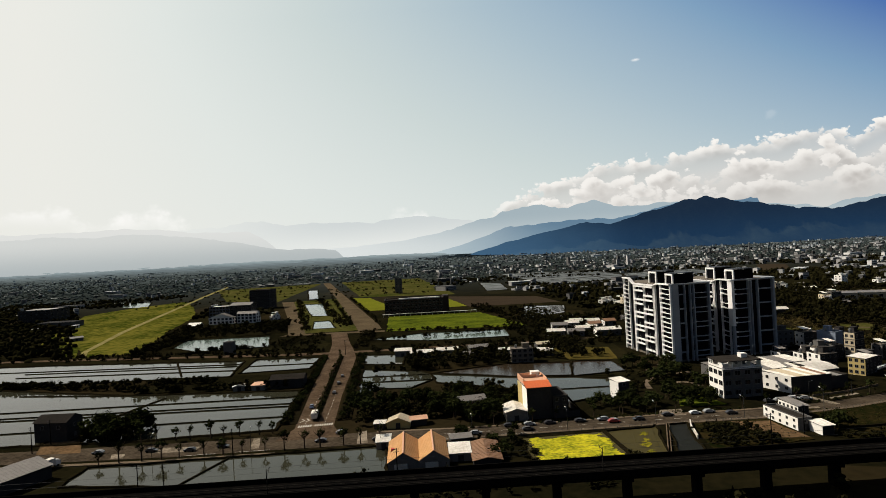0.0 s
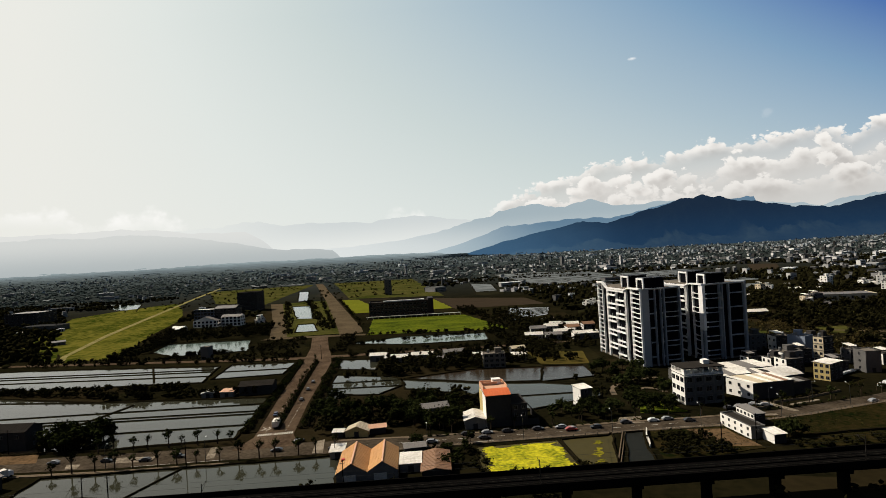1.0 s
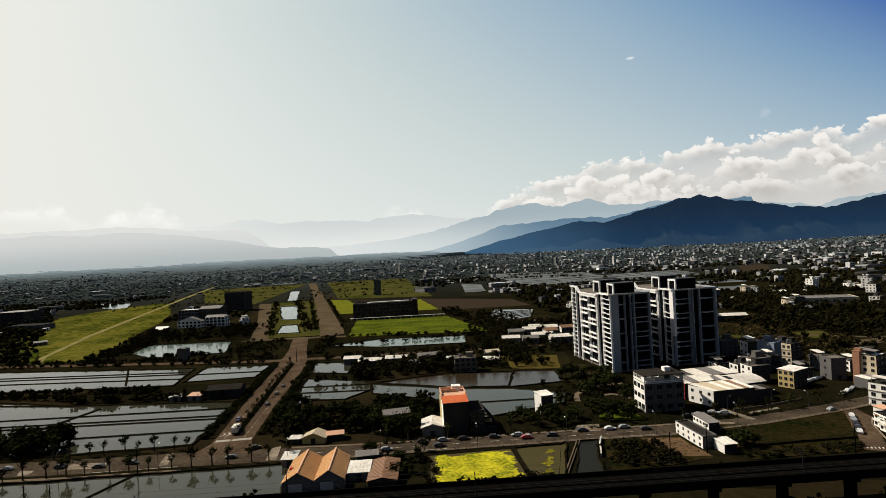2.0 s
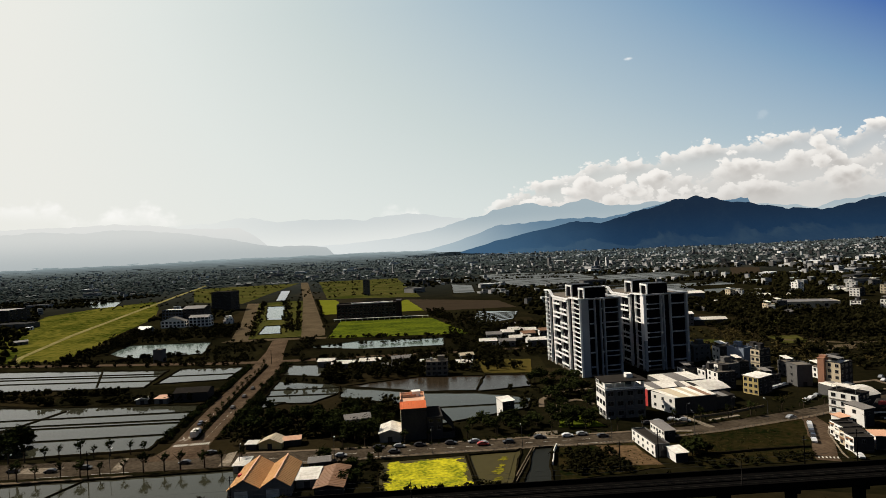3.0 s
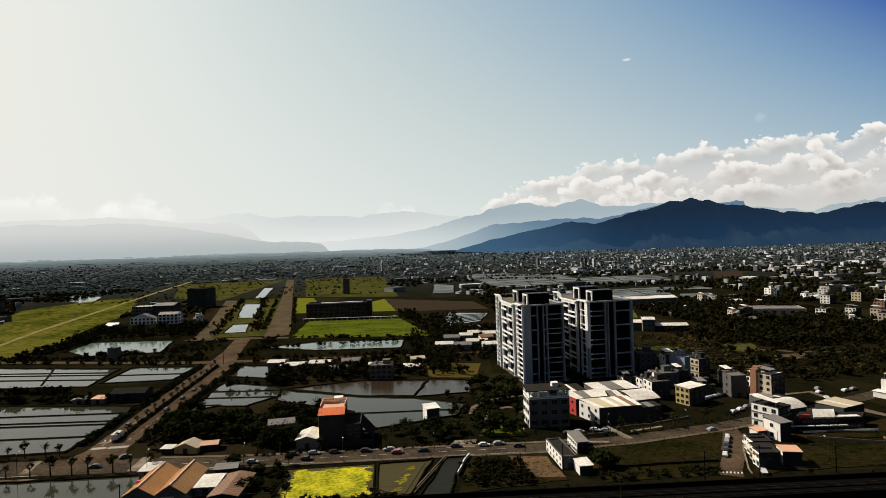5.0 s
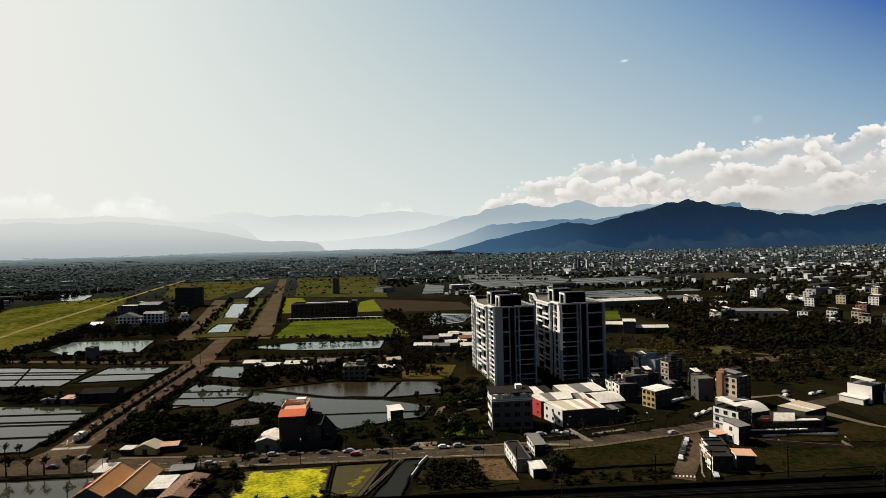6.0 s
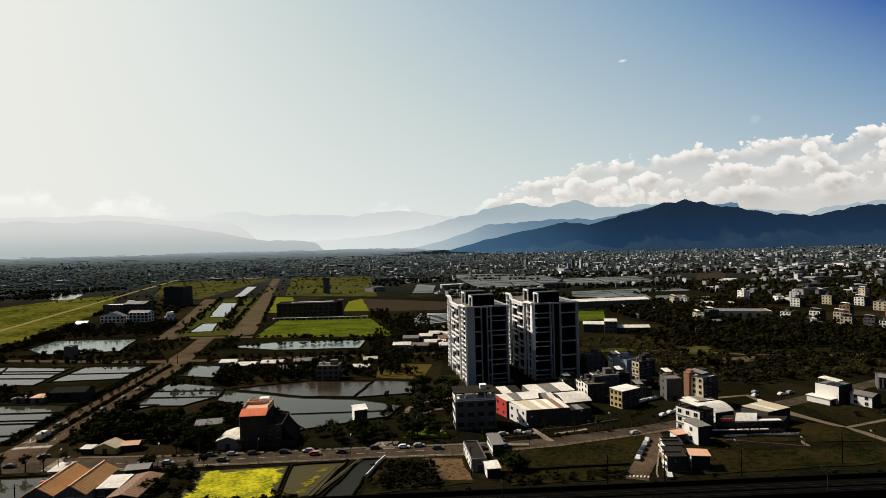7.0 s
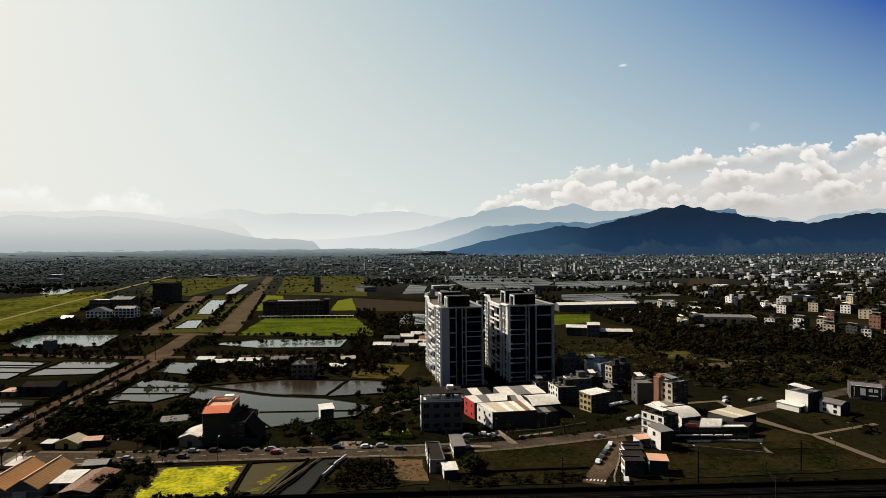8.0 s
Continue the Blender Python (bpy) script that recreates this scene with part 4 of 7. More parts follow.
def orange_house():
    b = building("townhouse", "tall white townhouse with bright orange terrace roof", 47.2, 229.8, 10.2, 17, 12.6, 0, M_DGREY, "none", None, 4, 0, 0, left=M_WHITE, tank=False, z=0)
    bm = bmesh.new()
    ribbed_roof(bm, (-0.3, -0.4, 12.7), (10.4, -0.4, 12.7), (10.4, 5.2, 14.3), (-0.3, 5.2, 14.3), 9)
    part("roof_slope", bm, M_ORANGE2, b, "bright orange sheet slope")
    bm = bmesh.new()
    add_box(bm, 0.3, 5.3, 14.0, 9.9, 16.7, 14.3)
    part("terrace", bm, M_PEACH, b)
    bm = bmesh.new()
    add_box(bm, 0, 5.3, 12.6, 10.2, 5.6, 14.0)
    add_box(bm, 0, 16.7, 12.6, 10.2, 17, 15.2)
    add_box(bm, 0, 5.6, 12.6, 0.3, 16.7, 15.2)
    add_box(bm, 9.9, 5.6, 12.6, 10.2, 16.7, 15.2)
    add_box(bm, 0.3, 11.2, 14.3, 6.8, 11.5, 15.6)
    part("parapet", bm, M_PEACH, b)
    bm = bmesh.new()
    add_box(bm, 5.2, 12.5, 14.303, 8.6, 15.5, 16.2)
    add_box(bm, 5.0, 12.3, 16.2, 8.8, 15.7, 16.4)
    part("stair_house", bm, M_WHITE, b)
    bm = bmesh.new()
    add_box(bm, -0.16, 8.6, 0.02, -0.083, 16.9, 12.4)
    part("side_wall", bm, M_YELLOW, b, "yellow rear half of the side wall")


orange_house()
annex = building("house", "dark grey annex beside the orange-roofed townhouse", 57.6, 228.8, 6.2, 15.5, 8.8, 0, M_DGREY, "flat", M_DARKR, 3, 2, 0, tank=False)
bm = bmesh.new()
ribbed_roof(bm, (11.2, 0.1, 2.6), (11.2, 15.3, 2.6), (6.25, 15.3, 8.4), (6.25, 0.1, 8.4), 12)
part("lean_to_roof", bm, M_DARKR, annex)
bm = bmesh.new()
add_box(bm, 6.25, 0.2, 0, 11.0, 0.4, 2.5)
add_box(bm, 10.8, 0.4, 0, 11.0, 15.2, 2.5)
part("lean_to_wall", bm, M_DGREY, annex)
building("shed", "open shed with bright white gabled roof", 38.2, 229.5, 8.6, 12, 3.6, -4, M_GREYR, "gable", M_WHITER, 1, 0, 0, 1.4, category="shed")
building("house", "narrow white house with sloping roof beside a pond", 91.6, 245.6, 5.6, 6.6, 8.2, 13, M_DGREY, "shed", M_WHITER, 3, 1, 0, 0.6, left=M_WHITE, tank=False)


def school_block():
    b = building("office_block", "white four-storey block with an open colonnade under its roof", 134.6, 236.7, 19.0, 11.5, 11.6, -1, M_GREY, "none", None, 3, 4, 3, win=(2.6, 1.7), left=M_WHITE, category="building", tank=False)
    b.scale = (0.92, 1.0, 1.08)
    for k in range(5):
        bm = bmesh.new()
        add_box(bm, 4.6 * k, 0.0, 11.6, 4.6 * k + 0.4, 2.8, 14.4)
        add_box(bm, 4.6 * k, 10.6, 11.6, 4.6 * k + 0.4, 11.2, 14.4)
        part("column", bm, M_WHITE, b)
    bm = bmesh.new()
    add_box(bm, 0.3, 0.3, 11.3, 18.8, 11.2, 11.6)
    add_box(bm, 0.4, 0.05, 11.6, 18.8, 0.25, 12.3)
    part("terrace", bm, M_WHITE, b)
    bm = bmesh.new()
    add_box(bm, 12.0, 7.0, 11.6, 16.0, 10.4, 14.4)
    part("upper_wall", bm, M_GREY, b)
    bm = bmesh.new()
    add_box(bm, -0.08, 2.8, 11.6, 0.3, 11.5, 12.6)
    add_box(bm, -0.08, 8.0, 12.6, 0.3, 11.5, 14.4)
    part("side_wall", bm, M_WHITE, b)
    for k in range(2):
        part("window", window_mesh(0.8, 0.9), None, b, place=pose(-0.08, 8.9 + 1.6 * k, 12.9, 0, 0, -90))
    bm = bmesh.new()
    add_box(bm, -0.5, -0.5, 14.403, 19.5, 12, 14.75)
    part("roof", bm, M_DARKR, b, "dark flat roof slab")
    bm = bmesh.new()
    add_box(bm, -0.5, -0.55, 11.45, 19.4, -0.003, 11.75)
    part("ledge", bm, M_WHITE, b)
    bm = bmesh.new()
    add_box(bm, 12.5, 5, 14.753, 15.5, 8, 16.4)
    part("stair_house", bm, M_WHITE, b)
    for f in range(1, 3):
        bm = bmesh.new()
        add_box(bm, -0.1, -0.3, f * 3.87 - 0.2, 19.1, -0.003, f * 3.87 + 0.15)
        part("ledge", bm, M_GREY, b)
    for k in range(5):
        bm = bmesh.new()
        add_box(bm, 4.6 * k + 0.02, -0.25, 0, 4.6 * k + 0.48, -0.003, 11.4)
        part("pilaster", bm, M_GREY, b)


school_block()


def hall(name, label, pts, h, wall, roofs, side=None, category="building", windows=0, rise=0.8):
    """A hall over the outline pts (front left, front right, back right, back left), its roof in strips from left to right."""
    b = thing(name, label, category, *pts[0], 0)
    o = Vector(pts[0])
    q = [Vector(p) - o for p in pts]
    bm = bmesh.new()
    add_prism(bm, [tuple(p) for p in q], 0, h)
    part("wall", bm, wall, b)
    # side panel in the sunlit colour, against walls coloured as shade
    if side is not None:
        d = (q[0] - q[3]).normalized()
        s = Vector((d.y, -d.x)) * 0.09
        bm = bmesh.new()
        add_prism(bm, anticlockwise([tuple(q[3] + s * 0.04), tuple(q[0] + s * 0.04), tuple(q[0] + s), tuple(q[3] + s)]), 0.02, h + 0.3)
        part("side_wall", bm, side, b)
        if windows:
            windows_on(b, *(q[3] + s), *(q[0] + s), windows, 2, h / 2, 1.1, 1.1, base=h * 0.2)
    n = len(roofs)
    for k, m in enumerate(roofs):
        a, c = k / n, (k + 1) / n - 0.003
        p0, p1 = q[0].lerp(q[1], a), q[0].lerp(q[1], c)
        p3, p2 = q[3].lerp(q[2], a), q[3].lerp(q[2], c)
        bm = bmesh.new()
        ribbed_roof(bm, (*p0, h + 0.05), (*p1, h + 0.05), (*p2, h + rise), (*p3, h + rise), max(4, int((p1 - p0).length / 1.3)))
        part("roof", bm, m, b)
    return b


def vault(name, label, pts, h, wall, roof, rise, side=None, segs=10):
    """A hall over the outline pts (front left, front right, back right, back left) with a barrel roof from the front eaves to the back."""
    b = thing(name, label, "building", *pts[0], 0)
    q = [Vector(p) - Vector(pts[0]) for p in pts]
    bm = bmesh.new()
    add_prism(bm, [tuple(p) for p in q], 0, h)
    part("wall", bm, wall, b)
    bm = bmesh.new()
    rows = []
    for k in range(segs + 1):
        f = k / segs
        z = h + rise * math.sin(math.pi * f) ** 0.8
        a, c = q[0].lerp(q[3], f), q[1].lerp(q[2], f)
        d = (c - a).normalized() * 0.3
        rows.append([bm.verts.new((*p, zz)) for p, zz in ((a - d, z + 0.14), (c + d, z + 0.14), (c + d, z), (a - d, z))])
    for m, n in zip(rows, rows[1:]):
        for c in range(4):
            bm.faces.new((m[c], m[(c + 1) % 4], n[(c + 1) % 4], n[c]))
    bm.faces.new(rows[0])
    bm.faces.new(rows[-1][::-1])
    bmesh.ops.recalc_face_normals(bm, faces=bm.faces)
    part("vaulted_roof", bm, roof, b)
    for e0, e1, m in ((q[0], q[3], side or wall), (q[1], q[2], wall)):
        bm = bmesh.new()
        lip = (q[1] - q[0]).normalized() * (0.02 if e0 == q[0] else -0.02)
        arc = [(*(e0.lerp(e1, k / segs) + lip), h + rise * math.sin(math.pi * k / segs) ** 0.8 - 0.01) for k in range(segs + 1)]
        inner = [(p[0] + lip.x * 10, p[1] + lip.y * 10, p[2]) for p in arc]
        v, w = [bm.verts.new(p) for p in arc], [bm.verts.new(p) for p in inner]
        bm.faces.new(v)
        bm.faces.new(w[::-1])
        for k in range(segs + 1):
            n = (k + 1) % (segs + 1)
            bm.faces.new((v[n], v[k], w[k], w[n]))
        bmesh.ops.recalc_face_normals(bm, faces=bm.faces)
        part("gable_end", bm, m, b)
    # lighter panel on the sunlit side; the rest is coloured as shade
    if side is not None:
        d = (q[0] - q[3]).normalized()
        o = Vector((d.y, -d.x)) * 0.09
        bm = bmesh.new()
        add_prism(bm, anticlockwise([tuple(q[3] + o * 0.04), tuple(q[0] + o * 0.04), tuple(q[0] + o), tuple(q[3] + o)]), 0.02, h)
        part("side_wall", bm, side, b)
        windows_on(b, *(q[3] + o), *(q[0] + o), 3, 1, h, 0.9, 0.9, base=h * 0.55)
    return b


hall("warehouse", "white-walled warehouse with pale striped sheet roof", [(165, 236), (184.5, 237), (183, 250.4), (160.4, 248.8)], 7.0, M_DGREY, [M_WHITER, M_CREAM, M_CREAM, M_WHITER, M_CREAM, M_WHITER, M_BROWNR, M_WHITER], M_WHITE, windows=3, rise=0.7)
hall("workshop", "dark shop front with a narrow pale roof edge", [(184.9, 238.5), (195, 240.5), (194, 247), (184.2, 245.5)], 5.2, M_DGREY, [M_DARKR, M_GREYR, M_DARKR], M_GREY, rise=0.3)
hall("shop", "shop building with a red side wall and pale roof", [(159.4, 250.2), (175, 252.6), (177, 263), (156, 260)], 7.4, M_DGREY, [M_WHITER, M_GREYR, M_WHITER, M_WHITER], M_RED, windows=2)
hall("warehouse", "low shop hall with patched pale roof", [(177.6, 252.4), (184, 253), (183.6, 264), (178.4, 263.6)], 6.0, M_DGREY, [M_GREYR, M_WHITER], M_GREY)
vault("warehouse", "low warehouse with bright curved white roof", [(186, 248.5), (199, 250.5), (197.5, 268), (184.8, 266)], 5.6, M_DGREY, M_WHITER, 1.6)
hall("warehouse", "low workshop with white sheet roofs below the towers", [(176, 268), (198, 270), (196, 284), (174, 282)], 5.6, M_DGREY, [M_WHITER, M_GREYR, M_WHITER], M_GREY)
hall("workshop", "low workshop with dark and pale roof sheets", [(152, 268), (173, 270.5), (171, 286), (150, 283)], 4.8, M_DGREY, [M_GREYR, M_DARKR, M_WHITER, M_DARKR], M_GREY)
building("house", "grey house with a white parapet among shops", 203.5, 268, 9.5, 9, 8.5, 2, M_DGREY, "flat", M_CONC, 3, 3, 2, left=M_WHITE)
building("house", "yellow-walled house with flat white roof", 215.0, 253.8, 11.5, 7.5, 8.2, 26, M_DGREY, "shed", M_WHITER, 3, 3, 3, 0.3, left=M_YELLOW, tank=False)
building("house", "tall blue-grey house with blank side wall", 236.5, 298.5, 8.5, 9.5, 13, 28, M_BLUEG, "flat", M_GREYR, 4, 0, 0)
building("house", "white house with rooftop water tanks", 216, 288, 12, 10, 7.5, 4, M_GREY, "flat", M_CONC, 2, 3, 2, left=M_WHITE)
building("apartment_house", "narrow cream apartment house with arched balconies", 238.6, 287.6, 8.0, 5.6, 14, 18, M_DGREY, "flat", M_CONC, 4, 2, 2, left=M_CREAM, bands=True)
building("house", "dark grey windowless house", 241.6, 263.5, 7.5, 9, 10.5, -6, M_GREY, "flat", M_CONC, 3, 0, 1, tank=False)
b = building("apartment_house", "five-storey house with brick-red stair tower, front coloured as shade", 251.2, 247.2, 10.5, 9.6, 14, 24, M_DGREY, "flat", M_WHITER, 5, 3, 3, left=M_CREAM)
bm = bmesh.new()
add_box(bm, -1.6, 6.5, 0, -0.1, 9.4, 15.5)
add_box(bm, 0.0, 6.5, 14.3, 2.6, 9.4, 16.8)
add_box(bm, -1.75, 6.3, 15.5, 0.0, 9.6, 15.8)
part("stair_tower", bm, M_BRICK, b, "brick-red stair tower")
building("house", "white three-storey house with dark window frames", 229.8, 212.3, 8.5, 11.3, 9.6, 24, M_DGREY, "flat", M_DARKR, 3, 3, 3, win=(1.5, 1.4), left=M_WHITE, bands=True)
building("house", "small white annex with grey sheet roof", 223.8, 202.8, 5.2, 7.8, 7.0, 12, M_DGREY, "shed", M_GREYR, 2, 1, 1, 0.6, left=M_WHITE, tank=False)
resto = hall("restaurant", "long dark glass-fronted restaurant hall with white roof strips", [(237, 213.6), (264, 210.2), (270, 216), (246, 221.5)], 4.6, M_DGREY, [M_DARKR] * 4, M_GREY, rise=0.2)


def resto_box(name, p, q, deep, z0, z1, material, label):
    """A box along the front line p-q of the restaurant."""
    o = Vector((237, 213.6))
    p, q = Vector(p) - o, Vector(q) - o
    n = Vector((-(q - p).y, (q - p).x)).normalized() * deep
    bm = bmesh.new()
    add_prism(bm, [tuple(p), tuple(q), tuple(q + n), tuple(p + n)], z0, z1)
    part(name, bm, material, resto, label)


resto_box("roof_sign", (239.6, 213.4), (243.8, 212.9), 0.5, 4.8, 6.2, M_RED, "red roof sign")
resto_box("roof_strip", (253.4, 211.6), (263.4, 210.4), 2.4, 4.9, 5.2, M_WHITER, "white roof strip")
for p, q in (((234, 210.6), (243, 209.6)), ((243.8, 209.5), (248.5, 208.9)), ((249.2, 208.8), (252.2, 208.5)), ((252.8, 208.4), (256, 208))):
    resto_box("awning", p, q, 0.8, 2.5, 2.85, M_WHITER, "white awning edge")
for k in range(10):
    a, c = 0.02 + 0.098 * k, 0.105 + 0.098 * k
    resto_box("pane", (237 + 27 * a, 213.5 - 3.4 * a), (237 + 27 * c, 213.5 - 3.4 * c), -0.1, 0.3, 4.0, M_GLASS, "")
bm = bmesh.new()
rows = []
for k in range(11):
    f = k / 10
    z = 4.75 + 2.0 * math.sin(math.pi * (0.08 + 0.84 * f))
    rows.append([bm.verts.new((x_ - 237, y_ - 213.6, zz)) for x_, y_, zz in ((244.6 + 7.0 * f, 212.4 + 9.6 * f, z), (253.2 + 6.0 * f, 211.4 + 8.6 * f, z), (253.2 + 6.0 * f, 211.4 + 8.6 * f, 4.7), (244.6 + 7.0 * f, 212.4 + 9.6 * f, 4.7))])
for m_, n_ in zip(rows, rows[1:]):
    for c in range(4):
        bm.faces.new((m_[c], m_[(c + 1) % 4], n_[(c + 1) % 4], n_[c]))
bm.faces.new(rows[0])
bm.faces.new(rows[-1][::-1])
bmesh.ops.recalc_face_normals(bm, faces=bm.faces)
part("vaulted_roof", bm, M_WHITER, resto, "white vaulted roof")
hall("hall", "hall with broad pale yellow sheet roof", [(263, 218.5), (276, 223), (270, 232), (256, 226)], 6.0, M_DGREY, [M_CREAM, M_CREAM, M_WHITER, M_CREAM, M_CREAM, M_CREAM], M_GREY, rise=0.9)
vault("hall", "low hall with curved white roof and small side windows", [(245, 227), (254.4, 229), (252, 243), (241.5, 240.5)], 4.2, M_DGREY, M_WHITER, 2.2, M_WHITE)
hall("hall", "low hall with bright white roof strips", [(243, 243), (256, 245), (255, 252), (242, 250)], 4.6, M_DGREY, [M_WHITER, M_GREYR, M_WHITER], M_GREY, rise=0.5)
fence = thing("fence", "low white fence in front of a restaurant", "fence", 238, 209.5, 0, -4)
for k in range(16):
    bm = bmesh.new()
    add_box(bm, 1.9 * k, 0, 0.25, 1.9 * k + 1.5, 0.08, 1.0)
    add_box(bm, 1.9 * k + 1.5, -0.03, 0, 1.9 * k + 1.75, 0.11, 1.15)
    part("fence_panel", bm, M_WHITE, fence)
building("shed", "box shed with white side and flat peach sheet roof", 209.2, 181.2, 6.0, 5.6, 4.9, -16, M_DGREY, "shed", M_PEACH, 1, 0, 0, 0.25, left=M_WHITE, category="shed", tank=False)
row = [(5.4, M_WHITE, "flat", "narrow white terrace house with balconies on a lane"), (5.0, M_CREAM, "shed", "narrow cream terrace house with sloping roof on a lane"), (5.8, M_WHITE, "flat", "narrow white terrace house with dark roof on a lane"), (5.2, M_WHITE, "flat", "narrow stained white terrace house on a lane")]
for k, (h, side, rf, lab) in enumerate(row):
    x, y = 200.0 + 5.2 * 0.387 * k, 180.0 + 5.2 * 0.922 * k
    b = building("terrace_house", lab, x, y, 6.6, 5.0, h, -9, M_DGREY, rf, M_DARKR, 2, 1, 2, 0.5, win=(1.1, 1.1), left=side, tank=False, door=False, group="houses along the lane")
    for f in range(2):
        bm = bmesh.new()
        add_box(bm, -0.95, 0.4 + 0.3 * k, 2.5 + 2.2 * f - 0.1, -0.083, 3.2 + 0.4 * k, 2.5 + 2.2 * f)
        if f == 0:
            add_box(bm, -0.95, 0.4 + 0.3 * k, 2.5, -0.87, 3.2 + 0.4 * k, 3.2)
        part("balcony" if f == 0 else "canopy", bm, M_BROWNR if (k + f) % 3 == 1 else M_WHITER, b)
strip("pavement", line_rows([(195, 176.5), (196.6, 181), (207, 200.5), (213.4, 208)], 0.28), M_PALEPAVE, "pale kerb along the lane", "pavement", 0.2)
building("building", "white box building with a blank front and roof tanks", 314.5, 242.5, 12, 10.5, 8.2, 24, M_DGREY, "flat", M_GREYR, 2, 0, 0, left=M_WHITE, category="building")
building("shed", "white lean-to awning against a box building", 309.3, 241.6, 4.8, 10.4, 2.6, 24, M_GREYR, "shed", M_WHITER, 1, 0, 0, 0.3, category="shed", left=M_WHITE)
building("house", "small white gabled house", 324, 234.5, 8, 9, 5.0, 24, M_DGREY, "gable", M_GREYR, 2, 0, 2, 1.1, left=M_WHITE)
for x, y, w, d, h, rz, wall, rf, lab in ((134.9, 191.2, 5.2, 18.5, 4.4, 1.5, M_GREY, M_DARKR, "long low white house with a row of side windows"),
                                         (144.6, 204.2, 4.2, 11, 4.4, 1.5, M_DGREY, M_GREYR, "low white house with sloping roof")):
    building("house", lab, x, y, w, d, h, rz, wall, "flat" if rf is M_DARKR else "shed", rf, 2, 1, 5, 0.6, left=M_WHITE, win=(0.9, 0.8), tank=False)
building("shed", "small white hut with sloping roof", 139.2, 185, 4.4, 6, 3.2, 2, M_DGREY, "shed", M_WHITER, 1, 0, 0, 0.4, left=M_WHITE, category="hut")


building("shed", "small shed with peach-coloured roof", 217, 206.5, 4.5, 4.0, 3.2, 10, M_DGREY, "shed", M_PEACH, 1, 0, 0, 0.4, category="shed", left=M_WHITE)
building("shed", "small shed with white roof behind houses", 206.6, 193.5, 4.0, 3.6, 3.0, -20, M_DGREY, "shed", M_WHITER, 1, 0, 0, 0.4, category="shed", left=M_WHITE)


def sign_building():
    b = building("shop", "low shop with a large black sign board", 351.5, 261.5, 14, 12, 6.5, -36, M_GREY, "flat", M_GREYR, 2, 0, 0, category="shop", tank=False)
    s = thing("sign_board", "black sign board with pale marks above a shop front", "sign", 351.3, 261.1, 1.2, -36)
    bm = bmesh.new()
    add_box(bm, 0.3, -0.3, 0, 12.5, -0.02, 5.6)
    part("panel", bm, M_DARKR, s)
    bm = bmesh.new()
    add_box(bm, 0.1, -0.34, -0.15, 0.3, 0, 5.75)
    add_box(bm, 12.5, -0.34, -0.15, 12.7, 0, 5.75)
    add_box(bm, 0.3, -0.34, 5.6, 12.5, 0, 5.75)
    part("frame", bm, M_WHITE, s)
    for k in range(6):
        bm = bmesh.new()
        add_box(bm, 1.6, -0.33, 0.6 + 0.75 * k, 2.0, -0.3, 1.1 + 0.75 * k)
        part("sign_bar", bm, M_WHITE, s)
    for x0, z0, x1, z1 in ((4.2, 1.2, 6.4, 4.6), (7.6, 3.0, 9.2, 4.6), (9.8, 3.0, 11.4, 4.6), (7.6, 1.0, 11.4, 1.6)):
        bm = bmesh.new()
        add_box(bm, x0, -0.33, z0, x1, -0.3, z1)
        part("sign_bar", bm, M_WHITE, s)


sign_building()

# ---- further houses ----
for x, y, w, d, h, rz, wall, lf, lab in ((226, 332, 11, 10, 9.5, 4, M_GREY, M_GREY, "plain grey house behind shops"), (240, 328, 10, 9, 8.5, -4, M_DGREY, M_WHITE, "house with white sunlit side and front coloured as shade"), (252, 316, 9, 9, 9, 2, M_DGREY, M_CREAM, "house with cream sunlit side and front coloured as shade"),
                                        (228, 292, 7, 8, 7.5, -4, M_DGREY, M_WHITE, "small house with white sunlit side and front coloured as shade"), (205, 282, 8, 7, 6.5, 4, M_DGREY, M_WHITE, "low house with white sunlit side and front coloured as shade"), (251, 284, 8, 8, 7, -4, M_DGREY, M_GREY, "low dark house"),
                                        (262, 276, 9, 7, 5.5, 2, M_DGREY, M_WHITE, "low house with pale sunlit side and front coloured as shade"), (228, 268, 8, 8, 5.5, -2, M_DGREY, M_GREY, "low grey house among shops"), (198, 290, 8, 8, 6, 0, M_DGREY, M_WHITE, "low house with pale sunlit side and front coloured as shade")):
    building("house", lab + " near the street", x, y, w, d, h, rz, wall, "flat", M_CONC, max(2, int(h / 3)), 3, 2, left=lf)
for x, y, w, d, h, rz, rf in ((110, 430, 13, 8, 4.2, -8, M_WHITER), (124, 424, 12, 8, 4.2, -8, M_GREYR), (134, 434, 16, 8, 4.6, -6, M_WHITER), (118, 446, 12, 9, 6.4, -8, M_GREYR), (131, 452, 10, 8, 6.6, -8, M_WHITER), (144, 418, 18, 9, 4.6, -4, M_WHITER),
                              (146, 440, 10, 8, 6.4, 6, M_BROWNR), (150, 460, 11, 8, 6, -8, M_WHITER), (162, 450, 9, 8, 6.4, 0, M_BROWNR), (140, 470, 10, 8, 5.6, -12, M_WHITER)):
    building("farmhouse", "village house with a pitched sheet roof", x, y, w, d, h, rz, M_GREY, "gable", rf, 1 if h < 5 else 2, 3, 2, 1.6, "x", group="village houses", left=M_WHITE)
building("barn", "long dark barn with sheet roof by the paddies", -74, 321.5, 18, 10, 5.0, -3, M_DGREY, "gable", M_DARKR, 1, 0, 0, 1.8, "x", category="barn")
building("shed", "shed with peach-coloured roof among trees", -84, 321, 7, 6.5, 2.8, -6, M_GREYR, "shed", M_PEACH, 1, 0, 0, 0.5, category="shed")
